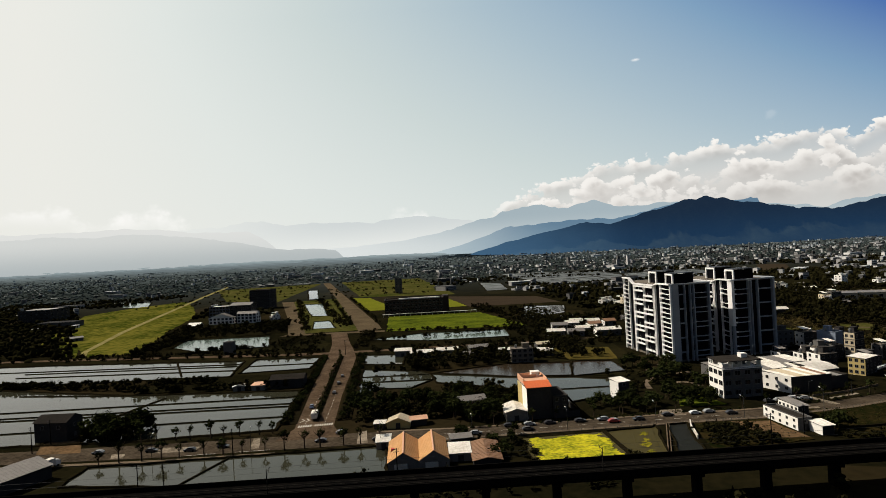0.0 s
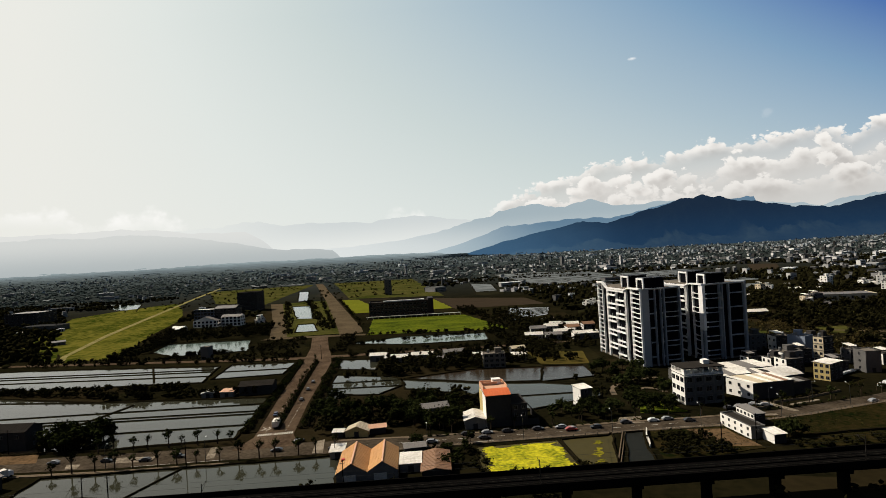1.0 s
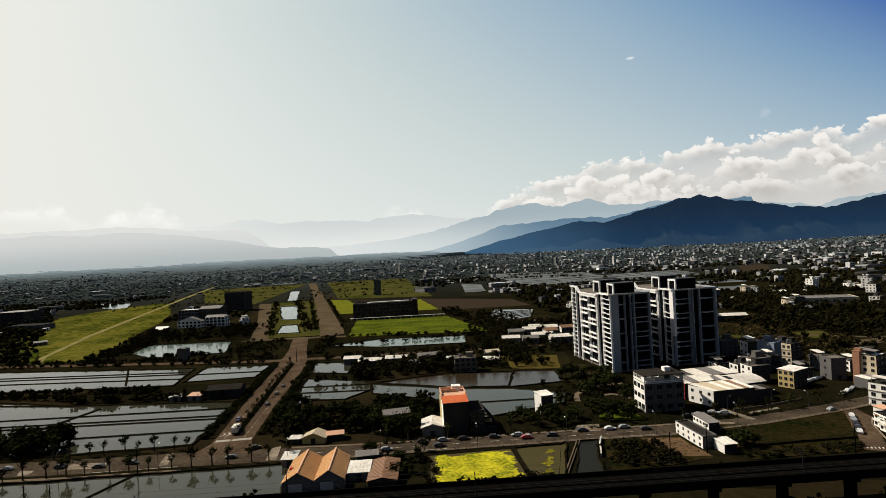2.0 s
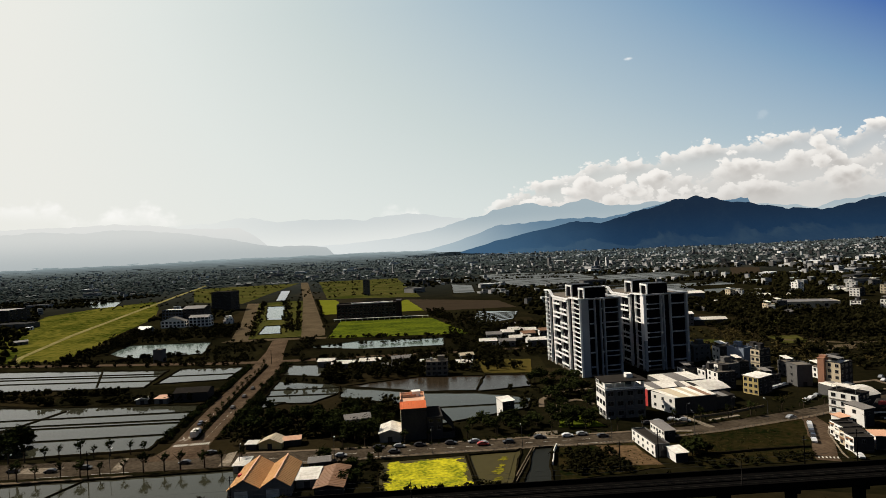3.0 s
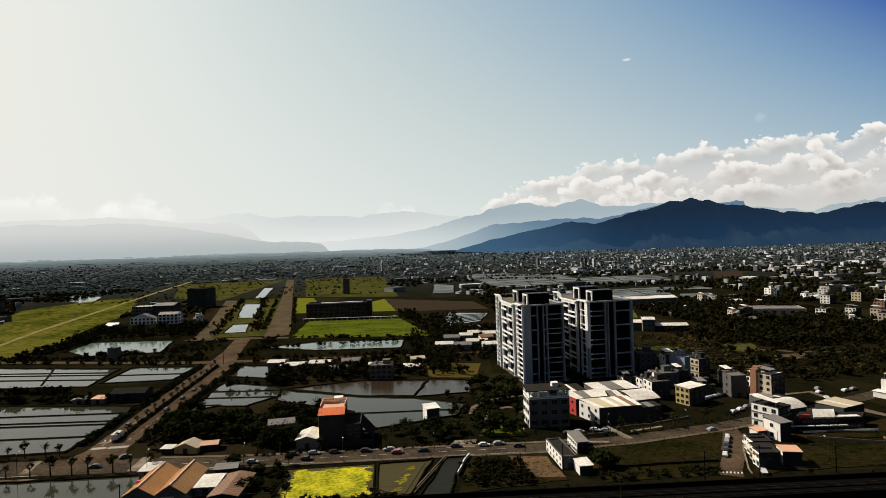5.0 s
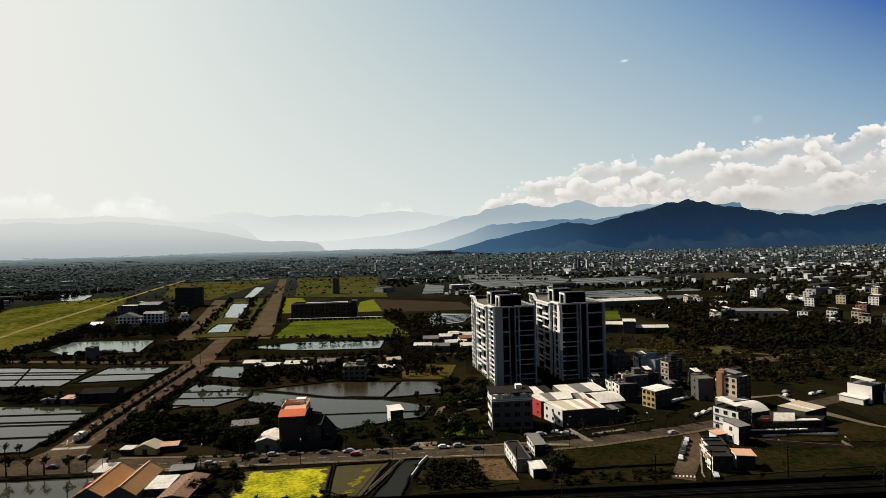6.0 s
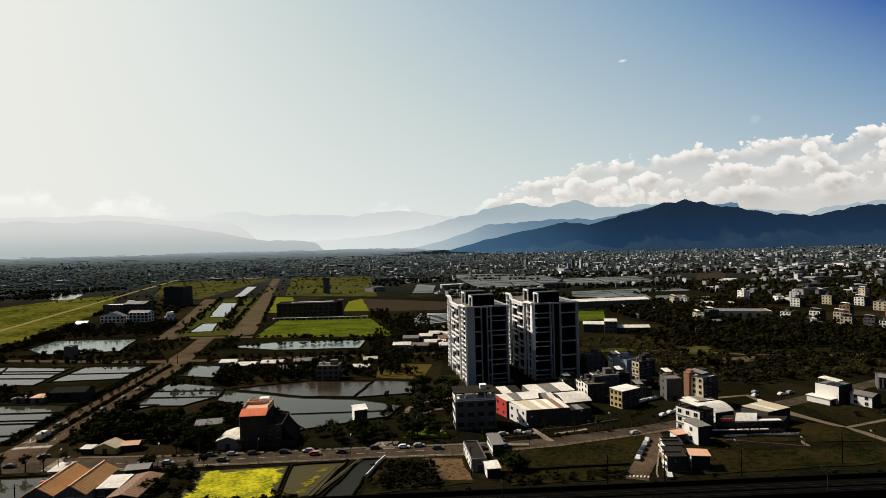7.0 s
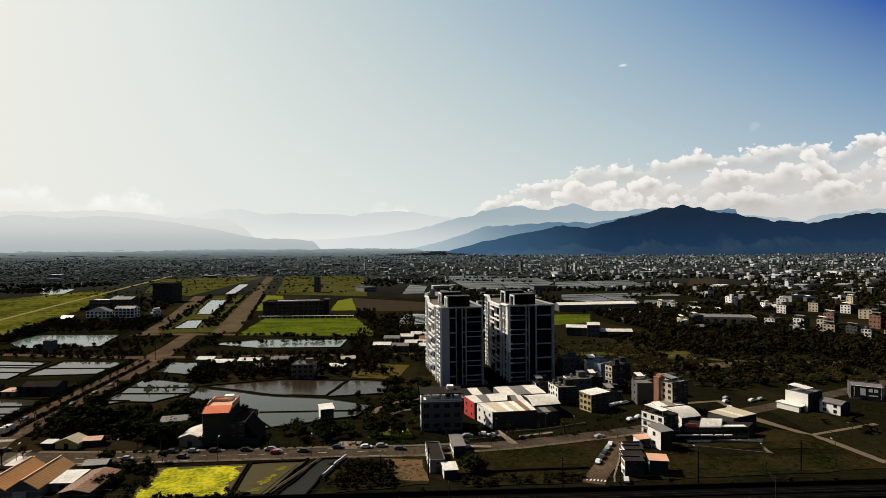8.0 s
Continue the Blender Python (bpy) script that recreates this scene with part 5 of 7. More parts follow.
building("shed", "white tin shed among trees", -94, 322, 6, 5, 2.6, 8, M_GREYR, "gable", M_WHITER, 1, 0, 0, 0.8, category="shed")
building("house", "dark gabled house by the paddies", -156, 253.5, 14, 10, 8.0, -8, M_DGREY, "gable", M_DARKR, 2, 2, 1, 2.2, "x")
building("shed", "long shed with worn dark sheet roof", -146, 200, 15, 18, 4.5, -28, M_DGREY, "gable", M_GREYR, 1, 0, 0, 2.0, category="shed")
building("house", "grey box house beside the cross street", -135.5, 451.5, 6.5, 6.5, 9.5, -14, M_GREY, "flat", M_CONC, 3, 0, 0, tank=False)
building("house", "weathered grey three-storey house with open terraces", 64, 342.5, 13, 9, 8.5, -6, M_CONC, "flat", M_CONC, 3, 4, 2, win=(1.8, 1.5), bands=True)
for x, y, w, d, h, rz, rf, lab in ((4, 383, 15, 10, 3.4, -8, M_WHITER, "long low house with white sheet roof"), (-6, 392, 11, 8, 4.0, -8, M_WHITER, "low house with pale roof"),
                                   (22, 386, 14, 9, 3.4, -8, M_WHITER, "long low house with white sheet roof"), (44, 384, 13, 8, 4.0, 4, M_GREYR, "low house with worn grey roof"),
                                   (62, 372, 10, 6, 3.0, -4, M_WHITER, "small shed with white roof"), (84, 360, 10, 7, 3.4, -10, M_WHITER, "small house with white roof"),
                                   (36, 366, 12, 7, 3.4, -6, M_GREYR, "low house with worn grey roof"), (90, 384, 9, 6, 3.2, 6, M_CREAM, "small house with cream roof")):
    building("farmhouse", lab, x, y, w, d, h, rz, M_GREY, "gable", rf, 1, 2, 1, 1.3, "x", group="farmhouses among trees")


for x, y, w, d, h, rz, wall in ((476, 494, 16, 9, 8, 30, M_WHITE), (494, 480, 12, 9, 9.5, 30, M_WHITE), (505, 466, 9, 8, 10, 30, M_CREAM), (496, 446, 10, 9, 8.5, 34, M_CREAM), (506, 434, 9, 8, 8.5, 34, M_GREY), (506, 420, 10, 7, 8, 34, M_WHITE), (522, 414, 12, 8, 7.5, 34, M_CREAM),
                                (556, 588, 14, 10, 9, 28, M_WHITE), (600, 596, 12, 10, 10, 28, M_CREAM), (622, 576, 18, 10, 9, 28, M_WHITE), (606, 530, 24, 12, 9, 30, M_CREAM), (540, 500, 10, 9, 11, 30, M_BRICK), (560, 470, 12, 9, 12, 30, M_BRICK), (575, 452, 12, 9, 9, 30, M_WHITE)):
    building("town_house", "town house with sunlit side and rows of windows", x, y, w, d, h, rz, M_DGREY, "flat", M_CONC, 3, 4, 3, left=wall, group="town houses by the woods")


def brown_block():
    b = thing("civic_building", "long dark brown flat-roofed building on a lawn", "building", -16, 648, 0, -1)
    bm = bmesh.new()
    shell(bm, 66, 27, 17.5, 0.5)
    part("wall", bm, M_BROWN, b)
    bm = bmesh.new()
    add_box(bm, 0.5, 0.5, 16, 65.5, 26.5, 16.5)
    part("roof", bm, M_DARKR, b)
    bm = bmesh.new()
    add_box(bm, 16, 1.2, 16.5, 62, 6, 18.6)
    part("roof_louvre", bm, M_WHITER, b)
    bm = bmesh.new()
    add_box(bm, 66.003, 2, 0, 72, 20, 19.2)
    part("end_wing", bm, M_BROWN, b)
    for f in range(4):
        for k in range(16):
            part("window", window_mesh(2.6, 2.2), None, b, place=pose(2.5 + 4.06 * k, 0, 1.5 + 3.9 * f))
    bm = bmesh.new()
    add_box(bm, -2, -9.6, 2.6, 102, -7.6, 3.0)
    for k in range(18):
        add_box(bm, -1 + 6 * k, -8.7, 0, -0.7 + 6 * k, -8.4, 2.6)
    c = solid("walkway", bm, M_WHITER, "long white covered walkway in front of a brown building", "walkway", m=pose(-16, 648, 0, 0, 0, -6))


brown_block()
building("office_block", "dark blue-glass office block with a white roof edge", -219, 692, 24, 16, 19, -10, M_NAVY, "flat", M_WHITER, 5, 6, 4, win=(3, 2.4), category="building", tank=False)
building("office_block", "grey block with pitched roof and light band", -195, 690, 25, 18, 19.5, -10, M_DGREY, "gable", M_GREYR, 5, 5, 3, 2.6, "x", win=(2.6, 1.9), category="building")
building("villa", "white villa with a front gable over columns", -216, 679, 28, 9, 7.2, -10, M_WHITE, "gable", M_GREYR, 2, 6, 2, 4.8, "y", win=(2.6, 2.1), category="building")
building("villa", "white columned villa with tall dark windows", -184, 676, 23, 11, 10.5, -10, M_WHITE, "gable", M_GREYR, 3, 5, 2, 2.4, "x", win=(2.8, 2.3), category="building")
building("house", "small house with steep white roof by a grove", -231, 654, 14, 8, 2.8, -14, M_GREY, "gable", M_WHITER, 1, 2, 1, 3, "x")
building("office_block", "tall dark grey block standing alone", -213, 858, 30, 24, 27, -14, M_DGREY, "flat", M_DARKR, 7, 7, 4, win=(2.4, 1.8), category="building", tank=False)
building("factory", "broad dark factory with flat pale roof", -525, 850, 46, 40, 18, -8, M_DGREY, "flat", M_GREYR, 4, 6, 4, win=(4, 2), category="building", tank=False)
building("factory", "low pink-walled factory behind woods", 427, 530, 48, 26, 6.5, -20, M_CREAM, "flat", M_GREYR, 1, 6, 3, win=(3, 2.4), category="building", tank=False, left=M_PEACH)
building("hall", "long white-roofed hall beside a lawn", 320, 650, 94, 18, 7.5, 1, M_GREY, "gable", M_WHITER, 1, 0, 0, 2.2, "x", category="building")
building("house", "cream house with white upper storey", 274, 478, 17, 13, 7, -20, M_DGREY, "gable", M_WHITER, 2, 3, 3, 1.6, "x", left=M_CREAM)
building("house", "cream block with flat white roof", 289, 468, 10, 12, 10, -20, M_GREY, "shed", M_WHITER, 3, 3, 2, 0.8, left=M_CREAM)
building("shelter", "open pavilion with long white roof", 300, 466, 26, 11, 4.6, -12, M_DGREY, "gable", M_WHITER, 1, 0, 0, 1.6, "x", category="building")
for x, y in ((-3, 1000), (3, 985)):
    building("silo_tower", "slim grey tower standing in fields", x, y, 6, 6, 26, 0, M_GREY, "flat", M_CONC, 6, 1, 1, category="tower", tank=False)


# ---- trees ----
def ico():
    bm = bmesh.new()
    bmesh.ops.create_icosphere(bm, subdivisions=1, radius=1)
    v = np.array([p.co for p in bm.verts])
    f = np.array([[p.index for p in q.verts] for q in bm.faces])
    bm.free()
    return v, f


ICO_V, ICO_F = ico()
rng = np.random.default_rng(7)


def pydata(name, verts, faces, material):
    me = bpy.data.meshes.new(name)
    me.from_pydata(verts.tolist(), [], faces.tolist())
    me.materials.append(material)
    me.update()
    return me


def crown_mesh(seed, wide, high, clumps, leaves):
    """A crown of small clumps and loose leaf sprays round limbs, base at z = 0."""
    r = np.random.default_rng(seed)
    vs, fs, n = [], [], 0
    centres = []
    for _ in range(clumps):
        a, u, s = r.uniform(0, 2 * math.pi), r.uniform(-0.9, 1.0), r.uniform(0.35, 1.0)
        k = math.sqrt(max(0.05, 1 - u * u)) * s
        c = np.array([math.cos(a) * k * wide * r.uniform(0.75, 1.1), math.sin(a) * k * wide * r.uniform(0.75, 1.1), high * (0.5 + 0.5 * u * s)])
        centres.append(c)
        size = r.uniform(0.16, 0.3) * wide
        v = ICO_V * r.uniform(0.65, 1.3, (len(ICO_V), 1)) * size * np.array([1, 1, 0.8]) + c
        vs.append(v)
        fs.append(ICO_F + n)
        n += len(v)
    tri_v, tri_f = [], []
    for _ in range(leaves):
        c = centres[r.integers(len(centres))] + r.normal(0, 0.2, 3) * wide
        d, e = r.normal(0, 1, 3), r.normal(0, 1, 3)
        s = r.uniform(0.07, 0.15) * wide
        tri_v += [c, c + d * s, c + e * s]
        tri_f.append([n, n + 1, n + 2])
        n += 3
    return pydata("crown", np.vstack([*vs, np.array(tri_v)]), np.vstack([*fs, np.array(tri_f)]), M_LEAF)


def trunk_mesh(seed, h, r0, limbs):
    r = random.Random(seed)
    bm = bmesh.new()
    add_cyl(bm, (0, 0, -0.2), (r.uniform(-0.1, 0.1), 0, h), r0, r0 * 0.6, 7)
    for k in range(limbs):
        a = 2 * math.pi * k / limbs + r.uniform(-0.4, 0.4)
        add_cyl(bm, (0, 0, h * 0.8), (math.cos(a) * h * 0.5, math.sin(a) * h * 0.5, h * 1.5), r0 * 0.5, r0 * 0.15, 5)
    return mesh_of("trunk", bm, M_BARK)


KINDS = []
for seed, wide, high, base, clumps, leaves in ((1, 2.6, 4.2, 1.6, 26, 420), (2, 3.0, 3.6, 1.8, 30, 460), (3, 2.2, 4.8, 1.4, 26, 420), (4, 1.5, 2.6, 2.2, 15, 260), (5, 1.3, 2.2, 2.4, 9, 240), (6, 1.9, 1.6, 0.2, 16, 240)):
    KINDS.append((crown_mesh(seed, wide, high, clumps, leaves), trunk_mesh(seed, base + high * 0.25, 0.2, 4), base))
LABELS = ("dark broad-leaved tree with a full crown", "dark spreading tree with an uneven crown", "tall dark tree with a dense crown", "young street tree with a small round crown", "thin street tree with sparse foliage", "low dark shrub with ragged foliage")


def tree(kind, x, y, s, group):
    crown, trunk, base = KINDS[kind]
    t = thing("shrub" if kind == 5 else "tree", LABELS[kind], "shrub" if kind == 5 else "tree", x, y, gz(x, y), rng.uniform(0, 360), group)
    t.scale = (s, s, s * rng.uniform(0.88, 1.15))
    part("trunk", trunk, None, t)
    part("crown", crown, None, t, place=pose(0, 0, base))


# street rows
for k in range(9):
    tree(3 + k % 2, -108 + 6.6 * k + rng.uniform(-1, 1), 239.5 - 0.03 * k, rng.uniform(1.05, 1.5), "trees along the street")
for k in range(15):
    tree(3 + (k % 3 > 0), -113 + 7.2 * k + rng.uniform(-1, 1), 217.6 - 0.06 * k, rng.uniform(1.1, 1.65), "trees along the street")
for k in range(40):
    tree(5, -53.2 - 0.02 * k + rng.uniform(-1.2, 1.2), 252 + 4 * k, rng.uniform(0.8, 1.35), "shrubs along the boulevard")
    tree(5 if k % 5 else 3, -28.6 + rng.uniform(-1.6, 1.6), 252 + 4 * k, rng.uniform(0.8, 1.4), "shrubs along the boulevard")
for k in range(44):
    tree(5 if k % 3 else 4, -40.7 - 0.017 * 3.6 * k + rng.uniform(-0.3, 0.3), 253 + 3.6 * k, rng.uniform(0.6, 0.95) if k % 3 else rng.uniform(0.9, 1.15), "shrubs of the median")
for k in range(20):
    tree(3 + k % 2, 22 + 12.4 * k + rng.uniform(-2, 2), 226.5 - 0.02 * k if k < 9 else 222 + 0.4 * (k - 9) ** 1.6, rng.uniform(0.95, 1.4), "trees along the street")
for k in range(34):
    x = 20 + 3.4 * k
    if not 46 < x < 50:
        tree(5, x + rng.uniform(-0.8, 0.8), 224.6 - 0.03 * (x - 20) + rng.uniform(-0.4, 0.4), rng.uniform(0.3, 0.55), "shrubs along the street")
for k in range(22):
    x = 158 + 4.2 * k
    tree(5 if k % 3 else 4, x, 221.5 + 0.0026 * (x - 150) ** 2 - 0.001 * (x - 150) + rng.uniform(-0.4, 0.4), rng.uniform(0.35, 0.6), "shrubs along the street")
# groves near by
for x0, x1, y0, y1, n, s0, s1 in ((2, 44, 232, 250, 24, 0.9, 1.35), (-24, 46, 250, 298, 44, 0.9, 1.45), (74, 131, 229, 243, 22, 0.7, 1.15), (100, 133, 243, 262, 10, 0.7, 1.1), (118, 146, 258, 312, 20, 0.9, 1.5),
                                  (26, 40, 186, 210, 16, 0.45, 0.75), (-134, -112, 246, 268, 22, 1.1, 1.6)):
    for _ in range(n):
        x, y = rng.uniform(x0, x1), rng.uniform(y0, y1)
        if (44 < x < 72 and 224 < y < 250) or (88 < x < 100 and 243 < y < 253) or (20 < x < 36 and 249 < y < 262) or x > 104 + 0.4 * (y - 250) and y < 262 and y > 246 and x < 115 or (2 < x < 16 and y < 235):
            continue
        if y > 262 and x < 60 and x - 16 > (306 - y) * -1.2 and y > 276:
            continue
        if -18 < x < 9 and y < 242 or 36 < x < 49 and y < 245 or -24 < x < 15 and 298 < y < 340:
            continue
        tree(int(rng.integers(0, 3)), x, y, rng.uniform(s0, s1), "grove")


for x, y, k, z in ((147.5, 189.5, 1, 1.0), (150.2, 191.6, 0, 1.1), (148.6, 194.2, 1, 0.9), (152.4, 189.4, 1, 0.8), (95, 240, 2, 1.1), (104, 236, 1, 1.0), (18, 214.6, 1, 0.9), (38, 213, 2, 0.8), (118, 232, 2, 1.3), (122, 238, 1, 1.2), (113, 246, 2, 1.2)):
    tree(k, x, y, z, "grove")


def woods(name, spots, label, leaf=M_WOODS, clumps=0, sprays=0):
    """Many trees that nobody could count, as one mesh: spots are rows of x, y, radius, height. Each is a ragged heap of clumps and leaf sprays."""
    vs, fs, n = [], [], 0
    for x, y, r, h in spots:
        z = gz(x, y)
        for k in range(max(clumps, 1)):
            if clumps:
                a, q = rng.uniform(0, 2 * math.pi), rng.uniform(0.0, 0.8)
                c = np.array([x + math.cos(a) * q * r, y + math.sin(a) * q * r, z + h * rng.uniform(0.25, 0.85)])
                size = rng.uniform(0.28, 0.5) * np.array([r, r, min(r, h * 0.45)])
            else:
                c, size = np.array([x, y, z + h * 0.4]), np.array([r, r, h * 0.6]) * rng.uniform(0.7, 1.0)
            vs.append(ICO_V * rng.uniform(0.6, 1.3, (len(ICO_V), 1)) * size + c)
            fs.append(ICO_F + n)
            n += len(ICO_V)
        if sprays:
            c = np.array([x, y, z + h * 0.55]) + rng.normal(0, 0.42, (sprays, 3)) * np.array([r, r, h * 0.5])
            c[:, 2] = np.maximum(c[:, 2], z + 0.2)
            d = rng.normal(0, 0.2, (sprays, 2, 3)) * r
            vs.append(np.stack([c, c + d[:, 0], c + d[:, 1]], 1).reshape(-1, 3))
            fs.append(np.arange(3 * sprays).reshape(-1, 3) + n)
            n += 3 * sprays
    ob = new(name, pydata(name, np.vstack(vs), np.vstack(fs), leaf))
    return tagged(ob, label, "trees", kind="stuff")


def fill(x0, x1, y0, y1, n, r0=1.6, r1=3.2, h0=4, h1=8, skew=0.0):
    out = []
    for _ in range(n):
        y = rng.uniform(y0, y1)
        x = rng.uniform(x0, x1) + skew * (y - y0)
        out.append((x, y, rng.uniform(r0, r1), rng.uniform(h0, h1)))
    return out


def along(p, q, n, r0=1.4, r1=2.6, h0=2.5, h1=5, wob=1.5):
    return [(p[0] + (q[0] - p[0]) * f + rng.normal(0, wob), p[1] + (q[1] - p[1]) * f + rng.normal(0, wob), rng.uniform(r0, r1), rng.uniform(h0, h1)) for f in rng.uniform(0, 1, n)]


spots = along((-300, 385), (-110, 350), 150, h0=2, h1=5) + along((-150, 336), (-60, 322), 90, h0=2, h1=5.5) + along((-245, 378), (-150, 340), 60)
spots += along((-41, 253), (-43.4, 408), 120, 0.7, 1.2, 0.9, 1.9, 0.2) + along((-53.5, 250), (-56, 410), 130, 0.9, 1.7, 1.2, 2.6, 0.5) + along((-28.5, 250), (-29, 410), 130, 0.9, 1.7, 1.2, 2.8, 0.6)
spots += fill(-22, 62, 342, 382, 150) + fill(60, 128, 344, 378, 60) + fill(-22, 120, 402, 428, 130, 1.2, 2.4, 2, 4.2) + along((-25, 470), (100, 482), 50, h0=2, h1=4) + fill(92, 130, 440, 500, 60, 1.4, 2.6, 2, 5)
spots += along((-280, 490), (-60, 436), 170, 1.0, 2.0, 2, 4, wob=2) + along((-272, 474), (-66, 420), 60, h0=2, h1=4) + fill(-228, -110, 555, 640, 240) + fill(-215, -195, 470, 560, 70) + along((-165, 473), (-108, 475), 40, h0=2.5, h1=4.5)
spots += fill(-105, -66, 440, 530, 90, 1.2, 2.5, 2, 4.5) + fill(-36, -22, 436, 525, 50, 1.2, 2.5, 2, 4.5) + along((-55, 575), (-127, 960), 160, h0=2, h1=5, wob=3) + along((-90, 560), (-160, 960), 120, h0=2, h1=5, wob=3) + along((-48, 580), (-105, 960), 90, h0=1.5, h1=4, wob=1.5)
spots += along((-20, 585), (-76, 950), 60, h0=1.5, h1=4, wob=1) + along((-10, 520), (110, 498), 40, h0=1.5, h1=3.5, wob=2) + along((90, 628), (150, 520), 40, h0=2, h1=5, wob=4)
spots += fill(300, 540, 312, 470, 700, 1.5, 3.4, 2.5, 6.5) + fill(120, 240, 385, 520, 170, 2, 4, 4, 8) + fill(262, 420, 285, 340, 90, 2, 3.4, 3, 6) + fill(300, 480, 180, 240, 20, 2, 3, 2, 4)
spots += along((-560, 176 + 10), (-118, 178), 60, h0=2, h1=5, wob=4) + along((-115, 180), (420, 152 + 6), 170, 1.0, 2.0, 1.2, 3.0, 2.5) + fill(103, 122, 181, 201, 70, 1, 2, 1.5, 3.4) + fill(144, 186, 178, 184.5, 60, 0.8, 1.6, 0.8, 2.2) + fill(46, 76, 176, 181, 26, 1, 1.8, 1.2, 3) + fill(-80, 10, 174, 181, 26, 1.2, 2.4, 2, 4)
spots += [p for p in fill(-22, 45, 236, 292, 260, 1.6, 3.0, 2.5, 6.0) if not (p[1] > 276 and p[0] < 18) and not (20 < p[0] < 36 and 248 < p[1] < 264) and not (p[0] > 36 and p[1] < 246)] + fill(18, 56, 262, 276, 50, 1.4, 2.6, 2, 5)
spots += fill(-20, 16, 340, 364, 60) + fill(104, 146, 262, 300, 40, 1.2, 2.4, 1.5, 4) + fill(-134, -112, 245, 266, 40, 1.8, 3.2, 3, 7) + fill(14, 30, 203, 212, 24, 0.8, 1.6, 1, 2.5)
spots += fill(-140, 60, 970, 1490, 150, 1.5, 3.5, 1.5, 4) + fill(-420, -200, 970, 1480, 150, 1.5, 3.5, 1.5, 4) + along((300, 1330), (470, 1290), 40, 2, 4, 3, 6, 4) + along((270, 1240), (420, 1160), 40, 2, 4, 3, 6, 4) + along((460, 780), (560, 880), 30, 2, 4, 3, 6, 4)
spots += fill(95, 150, 500, 640, 130, 1.5, 3, 3, 7) + fill(60, 150, 384, 412, 70, 1.2, 2.6, 2, 5) + fill(96, 118, 385, 440, 40, 1.5, 3, 3, 6) + fill(86, 106, 620, 690, 50, 1.5, 3, 3, 6) + fill(-30, 60, 160, 178, 60, 1, 2, 1, 3)


def open_water(x, y):
    """Places kept clear of trees: ponds, clearings and the pale sheds."""
    return (-24 < x < 14 and 300 < y < 338 or -30 < x < 2 and 344 < y < 408 or 36.5 < x < 48 and 227 < y < 244 or -136 < x < -88 and 700 < y < 870 and -139 - 0.17 * (y - 870) < x - 2 < -87 - 0.15 * (y - 700) or -17 < x < 8 and 229 < y < 241 or 309 < x < 336 and 366 < y < 396 or 318 < x < 352 and 339 < y < 352)


spots = [q for q in spots if not open_water(q[0], q[1])]
woods("woodland", spots, "dark hedges and groves between plots", clumps=6, sprays=34)
# the first fill is added to darken the ground below the viaduct
spots = fill(-260, 480, 74, 146, 900, 1.5, 3.2, 1.6, 4.5) + fill(36, 41, 180, 206, 30, 0.8, 1.6, 1, 2.6) + fill(100, 118, 182, 204, 30, 0.9, 1.8, 1.2, 3)
woods("thicket", spots, "shrubs beside ponds, and thicket added to darken below the viaduct", clumps=4, sprays=20)


def clearing(x, y):
    return open_water(x, y) or 262 < x < 350 and 440 < y < 625 or 354 < x < 415 and 450 < y < 478 or 415 < x < 480 and 498 < y < 565 or x > 470 and y > 400 and x - 470 > 0.2 * (y - 400)


spots = [q for q in fill(318, 560, 372, 620, 1150, 2.2, 4.4, 5, 10) + fill(420, 620, 300, 400, 260, 2.2, 4.2, 4, 9) if not clearing(q[0], q[1])]
woods("wood", spots, "dense dark broad-leaved wood", clumps=7, sprays=40)
spots = [q for q in fill(214, 330, 330, 470, 520, 1.0, 2.6, 1.2, 3.6) + fill(250, 420, 290, 345, 330, 0.9, 2.2, 0.8, 2.6) if not clearing(q[0], q[1]) and q[0] > 225 + 0.1 * (q[1] - 330)]
woods("scrub", spots, "brown thorny scrub with bare twigs", M_SCRUB, 3, 46)
spots = [q for q in fill(148, 200, 184, 214, 420, 0.3, 0.9, 0.2, 0.7) if q[1] < 212 + 0.18 * (q[0] - 170) and q[0] < 184 + 0.6 * (q[1] - 177)]
spots += fill(214, 292, 178, 202, 460, 0.3, 0.9, 0.2, 0.7) + fill(106, 133, 182, 207, 160, 0.3, 0.9, 0.2, 0.8) + fill(296, 420, 178, 250, 500, 0.4, 1.1, 0.2, 0.8)
spots += along((171, 231), (206, 239), 60, 0.6, 1.1, 0.8, 1.6, 0.5) + along((150, 224.5), (163, 226), 24, 0.6, 1.1, 0.8, 1.6, 0.5) + along((214, 243), (232, 252), 30, 0.6, 1.2, 0.8, 2.0, 1.0) + along((36, 226.6), (108, 223.4), 90, 0.5, 0.9, 0.6, 1.3, 0.4)
woods("weeds", spots, "rank brown-green weeds on vacant lots", M_WEEDS, 1, 14)

# ---- cars ----
M_CARS = [mat("car_paint", c, tuple(k * 0.9 for k in c), 0.5, 3, 0.3) for c in ((0.7, 0.7, 0.7), (0.04, 0.04, 0.045), (0.3, 0.31, 0.32), (0.35, 0.04, 0.03), (0.06, 0.08, 0.14))]


